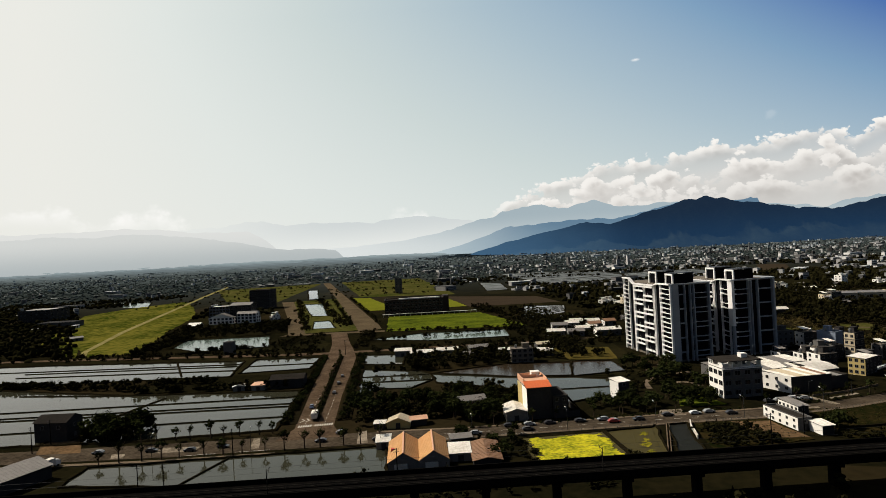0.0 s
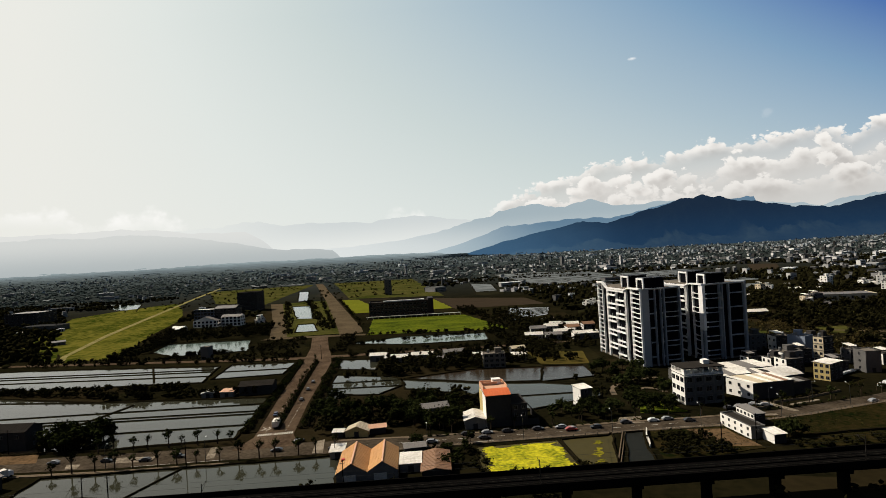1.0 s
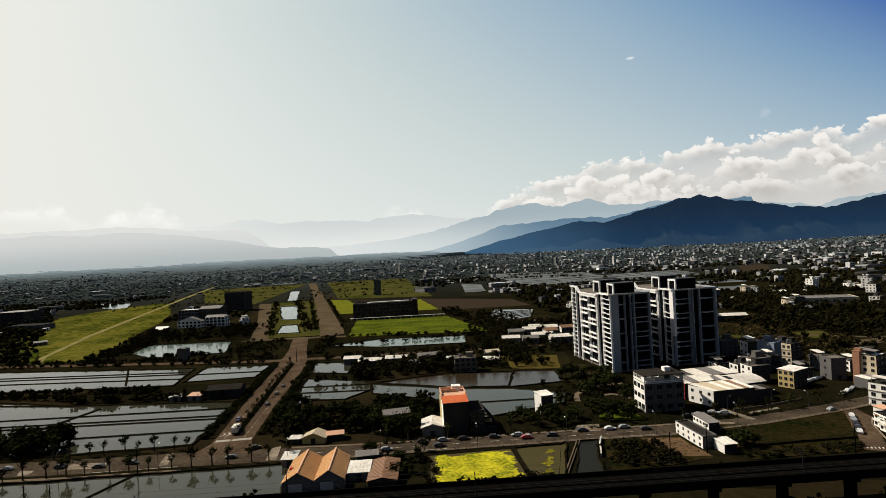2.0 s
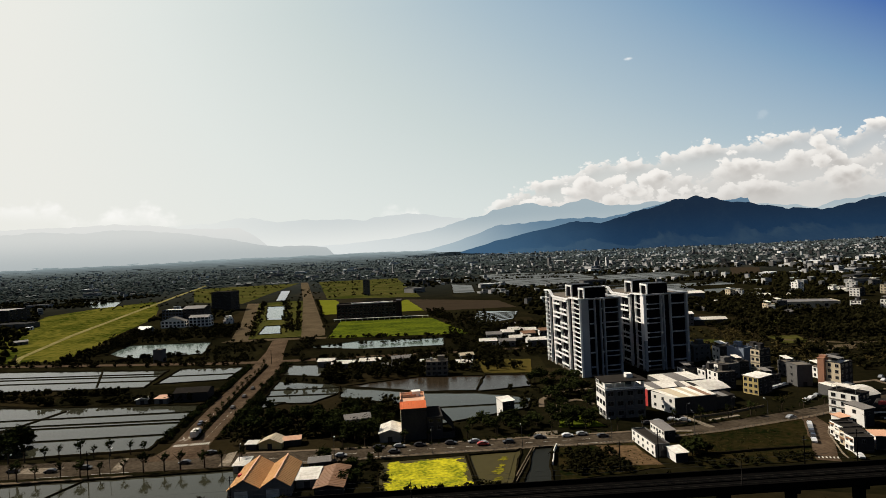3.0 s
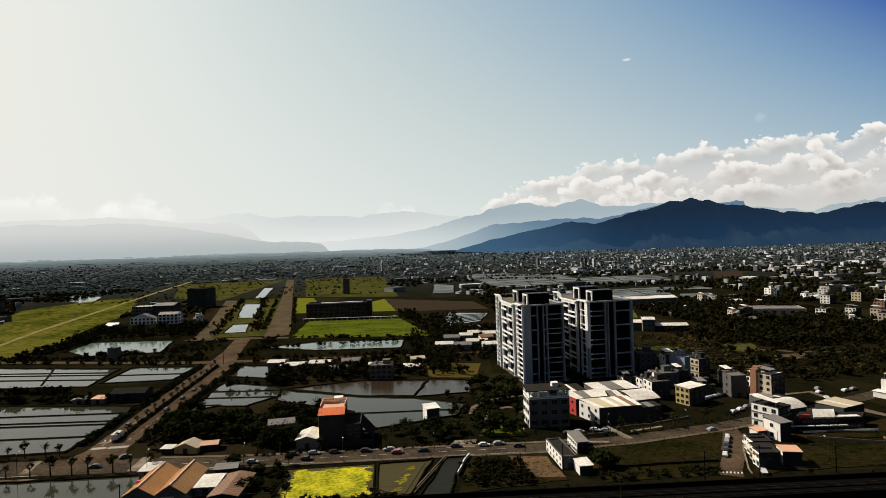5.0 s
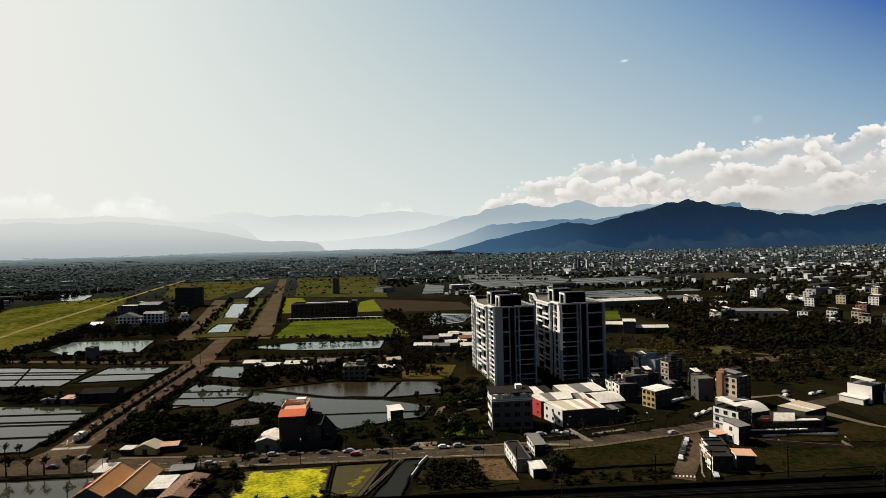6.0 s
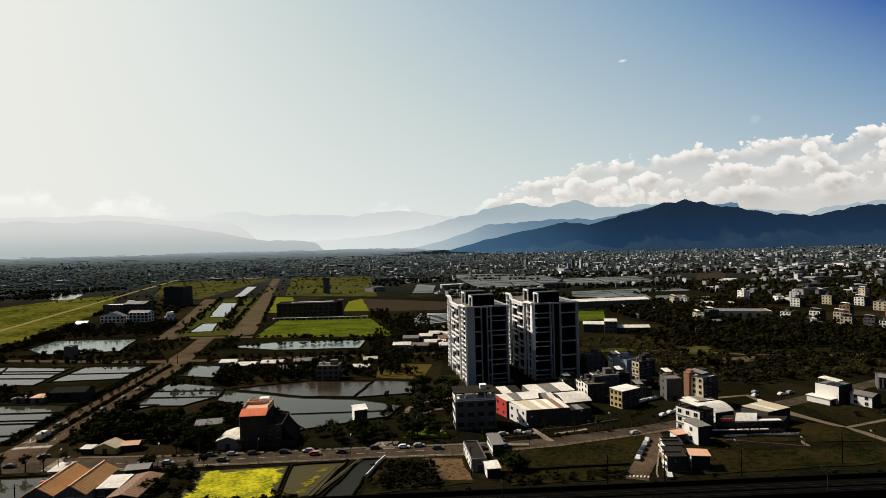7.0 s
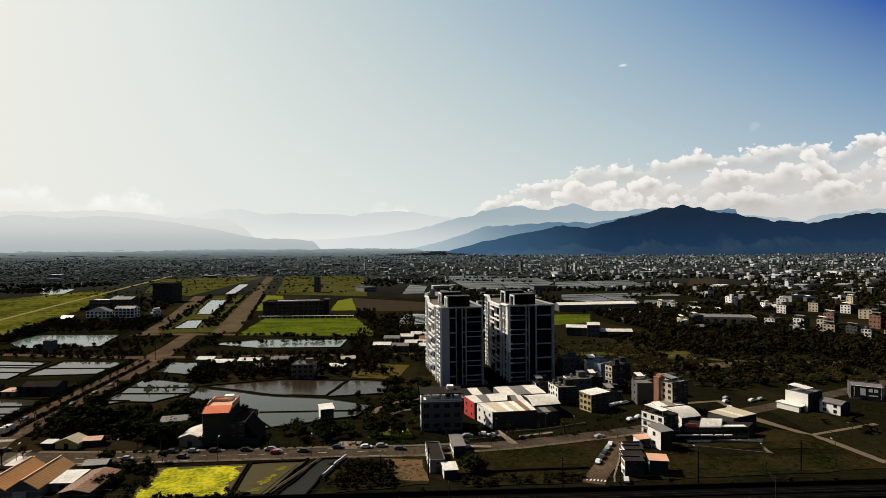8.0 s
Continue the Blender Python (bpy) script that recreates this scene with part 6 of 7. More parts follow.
def car_proto(m, colour):
    c = thing("car", f"{colour} saloon car with dark windows", "car", 0, 0, -50, 0, "cars on the street")
    bm = bmesh.new()
    side = [(-2.2, 0.35), (2.2, 0.35), (2.25, 0.7), (1.3, 0.9), (0.6, 1.42), (-1.2, 1.45), (-2.0, 0.98), (-2.25, 0.85)]
    lo = [bm.verts.new((x, -0.85 + 0.12 * (z > 1), z)) for x, z in side]
    hi = [bm.verts.new((x, 0.85 - 0.12 * (z > 1), z)) for x, z in side]
    bm.faces.new(lo)
    bm.faces.new(hi[::-1])
    for i in range(len(side)):
        j = (i + 1) % len(side)
        bm.faces.new((lo[j], lo[i], hi[i], hi[j]))
    bmesh.ops.recalc_face_normals(bm, faces=bm.faces)
    part("body", bm, m, c)
    bm = bmesh.new()
    add_prism(bm, [(0.72, -0.7), (1.22, -0.76), (1.22, 0.76), (0.72, 0.7)], [1.3, 0.93, 0.93, 1.3], [1.37, 0.98, 0.98, 1.37])
    add_box(bm, -1.3, -0.8, 1.0, 0.6, -0.76, 1.36)
    add_box(bm, -1.3, 0.76, 1.0, 0.6, 0.8, 1.36)
    part("glass", bm, M_GLASS, c)
    for x in (-1.4, 1.4):
        for y in (-0.78, 0.78):
            bm = bmesh.new()
            add_cyl(bm, (x, y - 0.1, 0.33), (x, y + 0.1, 0.33), 0.33, 0.33, 10)
            part("wheel", bm, M_TYRE, c)
    return c


protos = [car_proto(m, n) for m, n in zip(M_CARS, ("white", "black", "grey", "dark red", "dark blue"))]
used = set()


def car(x, y, rz, k, z=0.13):
    p = protos[k]
    if k not in used:
        used.add(k)
        p.matrix_basis = pose(x, y, z, 0, 0, rz)
        return p
    return copy_thing(p, pose(x, y, z, 0, 0, rz))


# the black cars at x -37, y 300 to 340 stand in for tree shadows
for x, y, rz, k in ((-13, 219, -4, 1), (-35, 223, 176, 1), (-72, 226, -4, 1), (-84, 225, 176, 1), (-28, 232, 40, 1), (44, 216.5, -3, 1), (24, 217, -3, 2), (78, 217.6, 177, 2),
                    (88, 217.4, 177, 1), (125, 215.5, -3, 1), (118, 219.5, 0, 2), (142, 212.5, 6, 1), (151, 213.5, 6, 2), (-99, 228, -4, 1), (-120, 231, 174, 2), 
                    (207, 210.4, 58, 0), (204.2, 206.2, 58, 2), (201.4, 202, 58, 1), (195.6, 193.2, 58, 0), (198.6, 197.6, 58, 1), (199, 176.6, 70, 0), (206, 219.4, 15, 2), (228, 240, 30, 0), (233, 243, 30, 0), (238, 246, 30, 2),
                    (160, 228, -30, 0), (164, 226, -30, 2), (38, 222.6, -3, 1), (46, 222.2, -3, 2), (54, 221.8, -3, 1), (66, 221.2, -3, 1), (75, 220.8, 177, 2), (101, 219.8, -3, 1), (112, 219, -3, 0), (150, 219.6, 8, 1), (227, 262, 28, 0), (229.6, 263.2, 28, 0), (232.2, 264.5, 28, 2), (234.8, 265.8, 28, 0), (237.4, 267, 28, 0), (148, 226.5, 5, 1), (153, 227, 5, 2), (286, 262, 30, 0), (290, 268, 30, 2), (-37.5, 300, 91, 1), (-37.2, 322, 91, 1), (-36.8, 340, 91, 1), (-45.5, 275, -89, 4), (282, 252, 70, 0), (300, 262, 20, 0), (306, 264, 20, 2)):
    car(x, y, rz, k)
for k, p in enumerate(protos):
    if k not in used:
        car(60 + 6 * k, 217, -3, k)


def truck(x, y, rz, label):
    t = thing("truck", label, "truck", x, y, 0.13, rz)
    bm = bmesh.new()
    add_box(bm, -3.6, -1.2, 0.9, 2.2, 1.2, 3.3)
    part("cargo_box", bm, M_WHITER, t)
    bm = bmesh.new()
    add_prism(bm, [(2.3, -1.1), (4.1, -1.1), (4.1, 1.1), (2.3, 1.1)], 0.6, [2.7, 2.2, 2.2, 2.7])
    part("cab", bm, M_LAMP, t)
    bm = bmesh.new()
    add_box(bm, -3.5, -0.5, 0.6, 3.8, 0.5, 0.897)
    part("chassis", bm, M_DARKM, t)
    for wx in (-2.4, 3.0):
        for wy in (-1.0, 1.0):
            bm = bmesh.new()
            add_cyl(bm, (wx, wy - 0.14, 0.45), (wx, wy + 0.14, 0.45), 0.45, 0.45, 10)
            part("wheel", bm, M_TYRE, t)


truck(-131, 218, 62, "white box truck parked beside a shed")
truck(-137, 211, 62, "white box truck parked beside a shed")
truck(-41.5, 256, 91, "white box truck on the boulevard")

# ---- street lamps, poles and markings ----
def lamp_proto():
    t = thing("street_lamp", "slim steel street lamp with a white head", "street lamp", 0, 0, 0, 0, "street lamps")
    bm = bmesh.new()
    add_cyl(bm, (0, 0, 0), (0, 0, 8.0), 0.11, 0.07, 8)
    part("pole", bm, M_DARKM, t)
    bm = bmesh.new()
    add_cyl(bm, (0, 0, 7.9), (0, 1.8, 8.5), 0.05, 0.04, 6)
    part("arm", bm, M_DARKM, t)
    bm = bmesh.new()
    add_prism(bm, [(-0.16, 1.6), (0.16, 1.6), (0.12, 2.4), (-0.12, 2.4)], [8.42, 8.42, 8.62, 8.62], [8.56, 8.56, 8.7, 8.7])
    part("head", bm, M_LAMP, t)
    return t


lamps = [(-12, 212.6, 0), (22, 212.5, 0), (58, 211.6, 0), (92, 210.6, 0), (126, 208.6, 0), (160, 210.8, 0), (196, 219.5, 0), (-60, 219, 0), (-96, 220.5, 0), (164, 224, 180), (186, 228, 180), (215, 192, 0), (226, 181, 0), (250, 180, 0), (278, 182, 0), (300, 200, 90), (302, 228, 90)]
lp = lamp_proto()
lp.matrix_basis = pose(*lamps[0][:2], 0.1, 0, 0, lamps[0][2])
for x, y, r in lamps[1:]:
    copy_thing(lp, pose(x, y, 0.1, 0, 0, r))


def pole_proto():
    t = thing("utility_pole", "dark concrete utility pole with crossarms", "pole", -77, 182, 0, 0, "utility poles")
    bm = bmesh.new()
    add_cyl(bm, (0, 0, -0.2), (0, 0, 10.5), 0.2, 0.13, 8)
    part("shaft", bm, M_DECK, t)
    for z in (9.2, 10.0):
        bm = bmesh.new()
        add_box(bm, -0.9, -0.06, z, 0.9, 0.06, z + 0.12)
        part("crossarm", bm, M_DARKM, t)
    return t


pp = pole_proto()
for x, y in ((-85, 183), (-65, 213.5), (-146, 247), (-148, 238), (-6, 178), (118, 181), (134, 187), (176, 172), (196, 174), (222, 173), (-41, 415), (262, 178)):
    copy_thing(pp, pose(x, y, 0, 0, 0, 8))


def marks(rows, label):
    """Painted road marks as thin slabs: rows of x, y, length, width, turn, height."""
    root = thing("road_marking", label, "road marking", kind="structure")
    for x, y, ln, w, rz, z in rows:
        bm = bmesh.new()
        add_box(bm, -ln / 2, -w / 2, 0, ln / 2, w / 2, 0.012)
        part("stripe", bm, M_LINE, root, place=pose(x, y, z, 0, 0, rz))


marks([(-46.8 + 0.98 * k, 245.6 + 0.02 * k, 2.8, 0.5, 90, 0.108) for k in range(15) if k != 6], "worn white zebra crossing")
marks([(-44.6, 250 + 6 * k, 2.5, 0.14, 90, 0.108) for k in range(9)] + [(-36.4, 250 + 6 * k, 2.5, 0.14, 90, 0.108) for k in range(9)], "dashed lane lines")
marks([(-44.2 - 2.2 * k, 253 + 2.5 * j, 3.2, 0.35, 60 + 60 * j, 0.109) for k in range(2) for j in range(2)], "turn arrows before the crossing")
marks([(x, y, 14, 0.16, a, 0.112) for x, y, a in ((-80, 219.8, -2.5), (-60, 219, -3), (10, 215.2, -3.5), (40, 213.9, -3), (70, 212.5, -2.7), (100, 211.2, -3), (120, 210, -3.9))], "white edge line")
marks([(-2 + 7.5 * k, 221.2 - 0.065 * 7.5 * k * (1 - 0.0016 * 7.5 * k), 3.2, 0.15, -3.2, 0.112) for k in range(18)], "dashed centre line of the street")
marks([(186.6 + 1.1 * k, 179.4 - 0.35 * k, 1.6, 0.5, 58, 0.126) for k in range(6)], "white crossing at the end of the lane")
strip("pavement", line_rows([(-14, 229.5), (20, 225.6), (60, 223.2), (95, 221.8), (131, 219.2), (150, 219)], 0.9), M_PAVE, "pale pavement on the house side of the street", "pavement", 0.24)
curb = line_rows([(-620, 285), (-330, 252), (-170, 236), (-90, 228), (-50, 226)], [8.3, 8.8, 9.8, 10.8, 10.8])
strip("pavement", [(c, d, c + 0.02, d - 2.2) for a, b_, c, d in curb], M_PAVE, "concrete pavement along a pond", "pavement", 0.25)
near = [(-14, 213.8), (40, 212.6), (95, 210.4), (133, 208.0), (172, 211.4), (213, 219.2), (262, 233.2)]
strip("pavement", line_rows(near, 0.8), M_PAVE, "concrete pavement along the street", "pavement", 0.25)
rail = thing("guard_rail", "low pale concrete railing along the street", "railing")
bm = bmesh.new()
add_box(bm, -0.07, -0.07, 0, 0.07, 0.07, 1.15)
post = mesh_of("post", bm, M_CONC)
for (a, b_), (c, d) in zip(near, near[1:]):
    for k in range(12):
        f = k / 12
        part("post", post, None, rail, place=pose(a + (c - a) * f, b_ + (d - b_) * f - 0.9, 0))
    for h in (0.6, 1.05):
        bm = bmesh.new()
        add_cyl(bm, (a, b_ - 0.9, h), (c, d - 0.9, h), 0.05, 0.05, 5)
        part("rail", bm, M_CONC, rail)
bm = bmesh.new()
for p, q in (((236, 205), (262, 193)), ((262, 193), (263, 199)), ((238, 211), (266, 205))):
    add_bund(bm, p, q, 0.5, 0.9)
solid("boundary_wall", bm, M_PAVE, "low weathered concrete wall round a forecourt", "wall")
bm = bmesh.new()
bend = [(98.1, 192), (100, 197.3), (101.6, 203), (104.6, 209.5)]
for (a, b_), (c, d) in zip(bend, bend[1:]):
    add_prism(bm, [(a, b_), (a + 0.45, b_), (c + 0.45, d), (c, d)], 0, 1.3)
solid("retaining_wall", bm, M_WHITER, "curved white concrete wall beside a channel", "wall")
bm = bmesh.new()
add_prism(bm, [(81.6, 180), (82.0, 180), (95.4, 209), (95.0, 209)], 0, 0.6)
add_prism(bm, [(82.7, 180), (83.0, 180), (96.4, 209), (96.1, 209)], 0, 0.6)
solid("retaining_wall", bm, M_PAVE, "thin concrete kerb walls beside a pond", "wall")
bm = bmesh.new()
add_bund(bm, (151, 189), (170, 189.2), 1.6, 0.9)
add_bund(bm, (170, 189.2), (190, 188.4), 1.6, 0.9)
solid("verge", bm, M_BANK, "low dark bank across a grass lot", "verge", kind="structure")

bm = bmesh.new()
for p, q in (((170, 229.6), (186, 231.6)), ((186, 231.6), (206, 237.4)), ((150, 222.4), (163.5, 224))):
    add_bund(bm, p, q, 0.5, 0.8)
solid("boundary_wall", bm, M_PAVE, "low concrete wall between street and yards", "wall")

# ---- floating weed pond ----
def weed_pond(x0, y0, x1, y1, holes, label, seed, slant=0.0, lean=0.0, material=M_ALGAE, bank=True):
    """A pond with a lumpy mat of bright floating weed, feathered along its edges."""
    w = sheet("water", [(x0, y0), (x1, y0), (x1 + slant, y1), (x0 + slant, y1)], M_SCUM, "dark pond water below floating weed", "water", rag=False)
    bm = bmesh.new()
    step = 0.3
    nx, ny = int((x1 - x0) / step), int((y1 - y0) / step)
    vv = {}
    def vert(i, j):
        if (i, j) not in vv:
            x, y = x0 + (x1 - x0) * i / nx + slant * j / ny, y0 + (y1 - y0) * j / ny
            k = noise.noise_vector((x * 3, y * 3, seed))
            vv[i, j] = bm.verts.new((x + 0.16 * k.x, y + 0.16 * k.y, LAYER[0] + 0.03 + 0.16 * abs(noise.noise((x * 0.7, y * 0.7, seed))) + 0.08 * abs(noise.noise((x * 2.1, y * 2.1, seed)))))
        return vv[i, j]
    for i in range(nx):
        for j in range(ny):
            x, y = x0 + (x1 - x0) * (i + 0.5) / nx, y0 + (y1 - y0) * (j + 0.5) / ny
            e = min(i - lean * j, nx - 1 - i, j, ny - 1 - j) * step
            k = 0.8 * noise.fractal((x * 0.13, y * 0.26, seed), 1.0, 2.1, 4) + 0.45 * noise.fractal((x * 0.5, y * 1.2, seed + 5), 0.9, 2.1, 3)
            if k > holes - 0.33 * min(max(e, -3) - 0.8, 3.2):
                bm.faces.new((vert(i, j), vert(i + 1, j), vert(i + 1, j + 1), vert(i, j + 1)))
    part("weed_mat", bm, material, w, label)
    if not bank:
        return
    bm = bmesh.new()
    for a, b in (((x0, y0), (x1, y0)), ((x1, y0), (x1 + slant, y1)), ((x1 + slant, y1), (x0 + slant, y1)), ((x0 + slant, y1), (x0, y0))):
        add_bund(bm, a, b, 0.9, 0.4)
    part("bank", bm, M_BANK, w)


weed_pond(38.4, 179, 69.8, 207.5, 0.35, "bright yellow-green floating weed", 3.0, 0.0, 0.05)
weed_pond(72.6, 180.6, 80, 205.5, 0.62, "thin ragged yellow-green floating weed", 9.0, 8.0, material=M_ALGAE2, bank=False)

# ---- distant town ----
M_TOWN = mat("far_walls", (0.44, 0.43, 0.42), (0.3, 0.3, 0.3), 0.03, 0.2, 0.85, island=1.15, stain=0.2, spread=2.0)
M_TOWNR = mat("far_roofs", (0.42, 0.42, 0.41), (0.25, 0.25, 0.26), 0.02, 0.15, 0.85, island=1.15, stain=0.2, spread=2.6)
# wall colour of the farthest houses, with haze mixed in
M_TOWNF = mat("haze_tinted_walls", (0.36, 0.39, 0.41), (0.22, 0.25, 0.27), 0.01, 0.1, 0.85, island=0.9, stain=0.2, spread=1.6)
M_WINROW = mat("far_windows", (0.05, 0.05, 0.055), (0.03, 0.03, 0.03), 0.1, 1, 0.3)

KEEP = [(470, 640, 405, 605), (100, 185, 410, 490), (-240, -98, 470, 650), (-640, 200, 100, 482), (-245, -150, 630, 735), (-222, -178, 850, 892), (-60, 125, 470, 720), (-80, 100, 700, 960), (60, 200, 670, 890), (90, 180, 890, 1085), (-150, 70, 955, 1520), (-40, 250, 100, 480),
        (110, 195, 535, 670), (258, 475, 970, 1445), (200, 440, 100, 480), (360, 560, 705, 905), (410, 640, 980, 1185), (285, 335, 560, 615), (660, 830, 990, 1210), (140, 205, 920, 1160), (420, 485, 495, 570), (310, 425, 640, 675), (265, 350, 440, 625), (-530, -475, 845, 895), (-440, -190, 960, 1500)]


def free(x, y):
    """Whether a place is clear of the named plots, roads and buildings."""
    if any(a < x < b and c < y < d for a, b, c, d in KEEP):
        return False
    if 470 < y < 1560 and -118 - 0.2 * (y - 545) < x < -8 - 0.152 * (y - 560):
        return False
    if 480 < y < 1060 and -264 - 0.5 * (y - 489) < x < -208 - 0.19 * (y - 490):
        return False
    return not (-480 < x < -390 and 995 < y < 1225)


def box_arrays(rows):
    """Walls and roofs of many plain houses: rows of x, y, w, d, h, turn."""
    vs, fs, n = [], [], 0
    for x, y, w, d, h, a in rows:
        c, s = math.cos(a), math.sin(a)
        base = gz(x, y)
        p = [(x + c * u - s * v, y + s * u + c * v) for u, v in ((-w / 2, -d / 2), (w / 2, -d / 2), (w / 2, d / 2), (-w / 2, d / 2))]
        vs += [(*q, base - 1) for q in p] + [(*q, base + h) for q in p]
        fs += [(n + i, n + (i + 1) % 4, n + 4 + (i + 1) % 4, n + 4 + i) for i in range(4)] + [(n + 4, n + 5, n + 6, n + 7)]
        n += 8
    return np.array(vs), np.array(fs)


town, roofs, bands, trees = [], [], [], []
for _ in range(17000):
    y = 430 + 4000 * rng.uniform(0, 1) ** 1.2
    u = rng.uniform(-0.95, 1.05)
    x = u * (y + 250)
    dense = 0.26 + 0.74 / (1 + math.exp(-(u - 0.12) * 9))
    dense *= 0.35 + 1.1 * max(0, noise.noise((x * 0.0016, y * 0.0016, 2.0)) + 0.45)
    if not free(x, y) or y > 3600:
        continue
    if x < -150 and y < 1300 or x > 100 and y < 800:
        dense *= 0.4
    if rng.uniform() < dense * 0.75:
        h = rng.choice([3.2, 6.2, 9.2, 12.2], p=[0.55, 0.3, 0.13, 0.02]) * rng.uniform(0.9, 1.1)
        if rng.uniform() < 0.006 and y > 1300:
            h = rng.uniform(16, 28)
        w, d, a = rng.uniform(4, 9.5), rng.uniform(4, 10), rng.normal(0.1, 0.12) + rng.integers(0, 2) * 0.5
        if rng.uniform() < 0.045:
            w, d, h = rng.uniform(22, 50), rng.uniform(14, 26), rng.uniform(5, 8)
        town.append((x, y, w, d, h, a))
        roofs.append((x, y, w + 0.4, d + 0.4, h + 0.35, a))
        if y < 2200:
            for f in range(int(h / 3.1)):
                bands.append((x, y, w * 0.86, d + 0.12, f, a))
    for _ in range(5):
        trees.append((x + rng.normal(0, 20), y + rng.normal(0, 20), rng.uniform(1.8, 4.8), rng.uniform(3, 7.5)))
town.sort(key=lambda r: r[1])
NEAR = 120
PROTO = []
for w, d, h, wall, rf, lab in ((8, 9, 6.2, M_WHITE, "flat", "white two-storey town house with flat roof"), (10, 8, 9.2, M_GREY, "flat", "grey three-storey town house with flat roof"), (11, 7, 3.2, M_GREY, "gable", "low house with weathered sheet roof"),
                               (7, 9, 9.4, M_CREAM, "flat", "cream three-storey town house with rooftop tank"), (12, 8, 3.4, M_WHITE, "gable", "low white house with pale sheet roof"), (9, 10, 12.2, M_WHITE, "flat", "white four-storey town house")):
    PROTO.append((w * d, h, building("town_house", lab, 0, 0, w, d, h, 0, wall, rf, M_GREYR if wall is M_GREY else M_WHITER if rf == "gable" else M_CONC, max(1, int(h / 3)), 2, 2, 1.3, "x", group="town houses", left=None if wall is M_GREY else wall)))
placed = set()
for x, y, w, d, h, a in town[:NEAR]:
    k = min(range(len(PROTO)), key=lambda i: abs(PROTO[i][1] - h) + 0.02 * abs(PROTO[i][0] - w * d) + 2 * rng.uniform())
    at = pose(x, y, gz(x, y), 0, 0, math.degrees(a) - 6)
    if k in placed:
        copy_thing(PROTO[k][2], at)
    else:
        placed.add(k)
        PROTO[k][2].matrix_basis = at
far_edge = town[NEAR - 1][1]
town, roofs, bands = town[NEAR:], [r for r in roofs if r[1] > far_edge], [r for r in bands if r[1] > far_edge]
HAZY = 2100
ob = new("distant_town", pydata("distant_town", *box_arrays([r for r in town if r[1] < HAZY]), M_TOWN))
tagged(ob, "white and grey houses of a distant town", "town", kind="stuff")


def slabs(rows, lift):
    vs, fs = [], []
    n = 0
    for x, y, w, d, f, a in rows:
        c, s = math.cos(a), math.sin(a)
        lo, hi = lift(f, x, y)
        p = [(x + c * u - s * v, y + s * u + c * v) for u, v in ((-w / 2, -d / 2), (w / 2, -d / 2), (w / 2, d / 2), (-w / 2, d / 2))]
        vs += [(*q, lo) for q in p] + [(*q, hi) for q in p]
        fs += [(n + i, n + (i + 1) % 4, n + 4 + (i + 1) % 4, n + 4 + i) for i in range(4)] + [(n + 4, n + 5, n + 6, n + 7), (n + 3, n + 2, n + 1, n)]
        n += 8
    return np.array(vs), np.array(fs)


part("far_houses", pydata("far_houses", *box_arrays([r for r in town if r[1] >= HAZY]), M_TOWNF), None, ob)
part("roof_slabs", pydata("roof_slabs", *slabs(roofs, lambda f, x, y: (gz(x, y) + f - 0.35, gz(x, y) + f)), M_TOWNR), None, ob)
part("window_bands", pydata("window_bands", *slabs(bands, lambda f, x, y: (gz(x, y) + 3.1 * f + 1.0, gz(x, y) + 3.1 * f + 2.3)), M_WINROW), None, ob)
trees = [t for t in trees if free(t[0], t[1])]
for _ in range(5000):
    y = 1500 + 2900 * rng.uniform(0, 1)
    x = rng.uniform(-1.0, 1.05) * (y + 200)
    if y > 3550:
        continue
    trees.append((x, y, rng.uniform(3, 7), rng.uniform(4, 8)))
woods("distant_woods", [t for t in trees if t[1] < 1300], "dark trees scattered through the far town")
# two leaf colours with haze painted in, stronger farther off
M_WOODS2 = mat("haze_tinted_foliage", (0.026, 0.037, 0.037), (0.052, 0.064, 0.06), 0.01, 0.1, 0.9, island=0.5)
M_WOODS3 = mat("strongly_haze_tinted_foliage", (0.055, 0.072, 0.076), (0.09, 0.107, 0.105), 0.01, 0.1, 0.9, island=0.4)
woods("farther_woods", [(x, y, 1.5 * r, 0.6 * h) for x, y, r, h in trees[::2] if 1300 <= y < 2300], "trees scattered over the far plain, tinted bluish as haze", M_WOODS2)
woods("farthest_woods", [(x, y, 1.9 * r, 0.6 * h) for x, y, r, h in trees[::2] if 2300 <= y], "trees at the plain's far edge, tinted pale as haze", M_WOODS3)

bm = bmesh.new()
for _ in range(70):
    y = 1350 + 2300 * rng.uniform(0, 1)
    x = rng.uniform(-0.75, 0.6) * y
    w, d = rng.uniform(25, 90), rng.uniform(15, 50)
    if not free(x, y):
        continue
    pts = [(x - w / 2, y - d / 2 + 0.1 * w), (x + w / 2, y - d / 2), (x + w / 2 + 8, y + d / 2), (x - w / 2 + 8, y + d / 2 + 0.1 * w)]
    bm.faces.new([bm.verts.new((*p, gz(*p) + 0.5)) for p in pts])
solid("far_water", bm, M_PADDYMUD, "flooded plots scattered over the far plain", "water", kind="structure")

# ---- mountains and clouds, far behind ----
SKY_GLOW = 1.0
AHEAD = Vector((math.sin(radians(5.5)), math.cos(radians(5.5)), 0))
ASIDE = Vector((AHEAD.y, -AHEAD.x, 0))


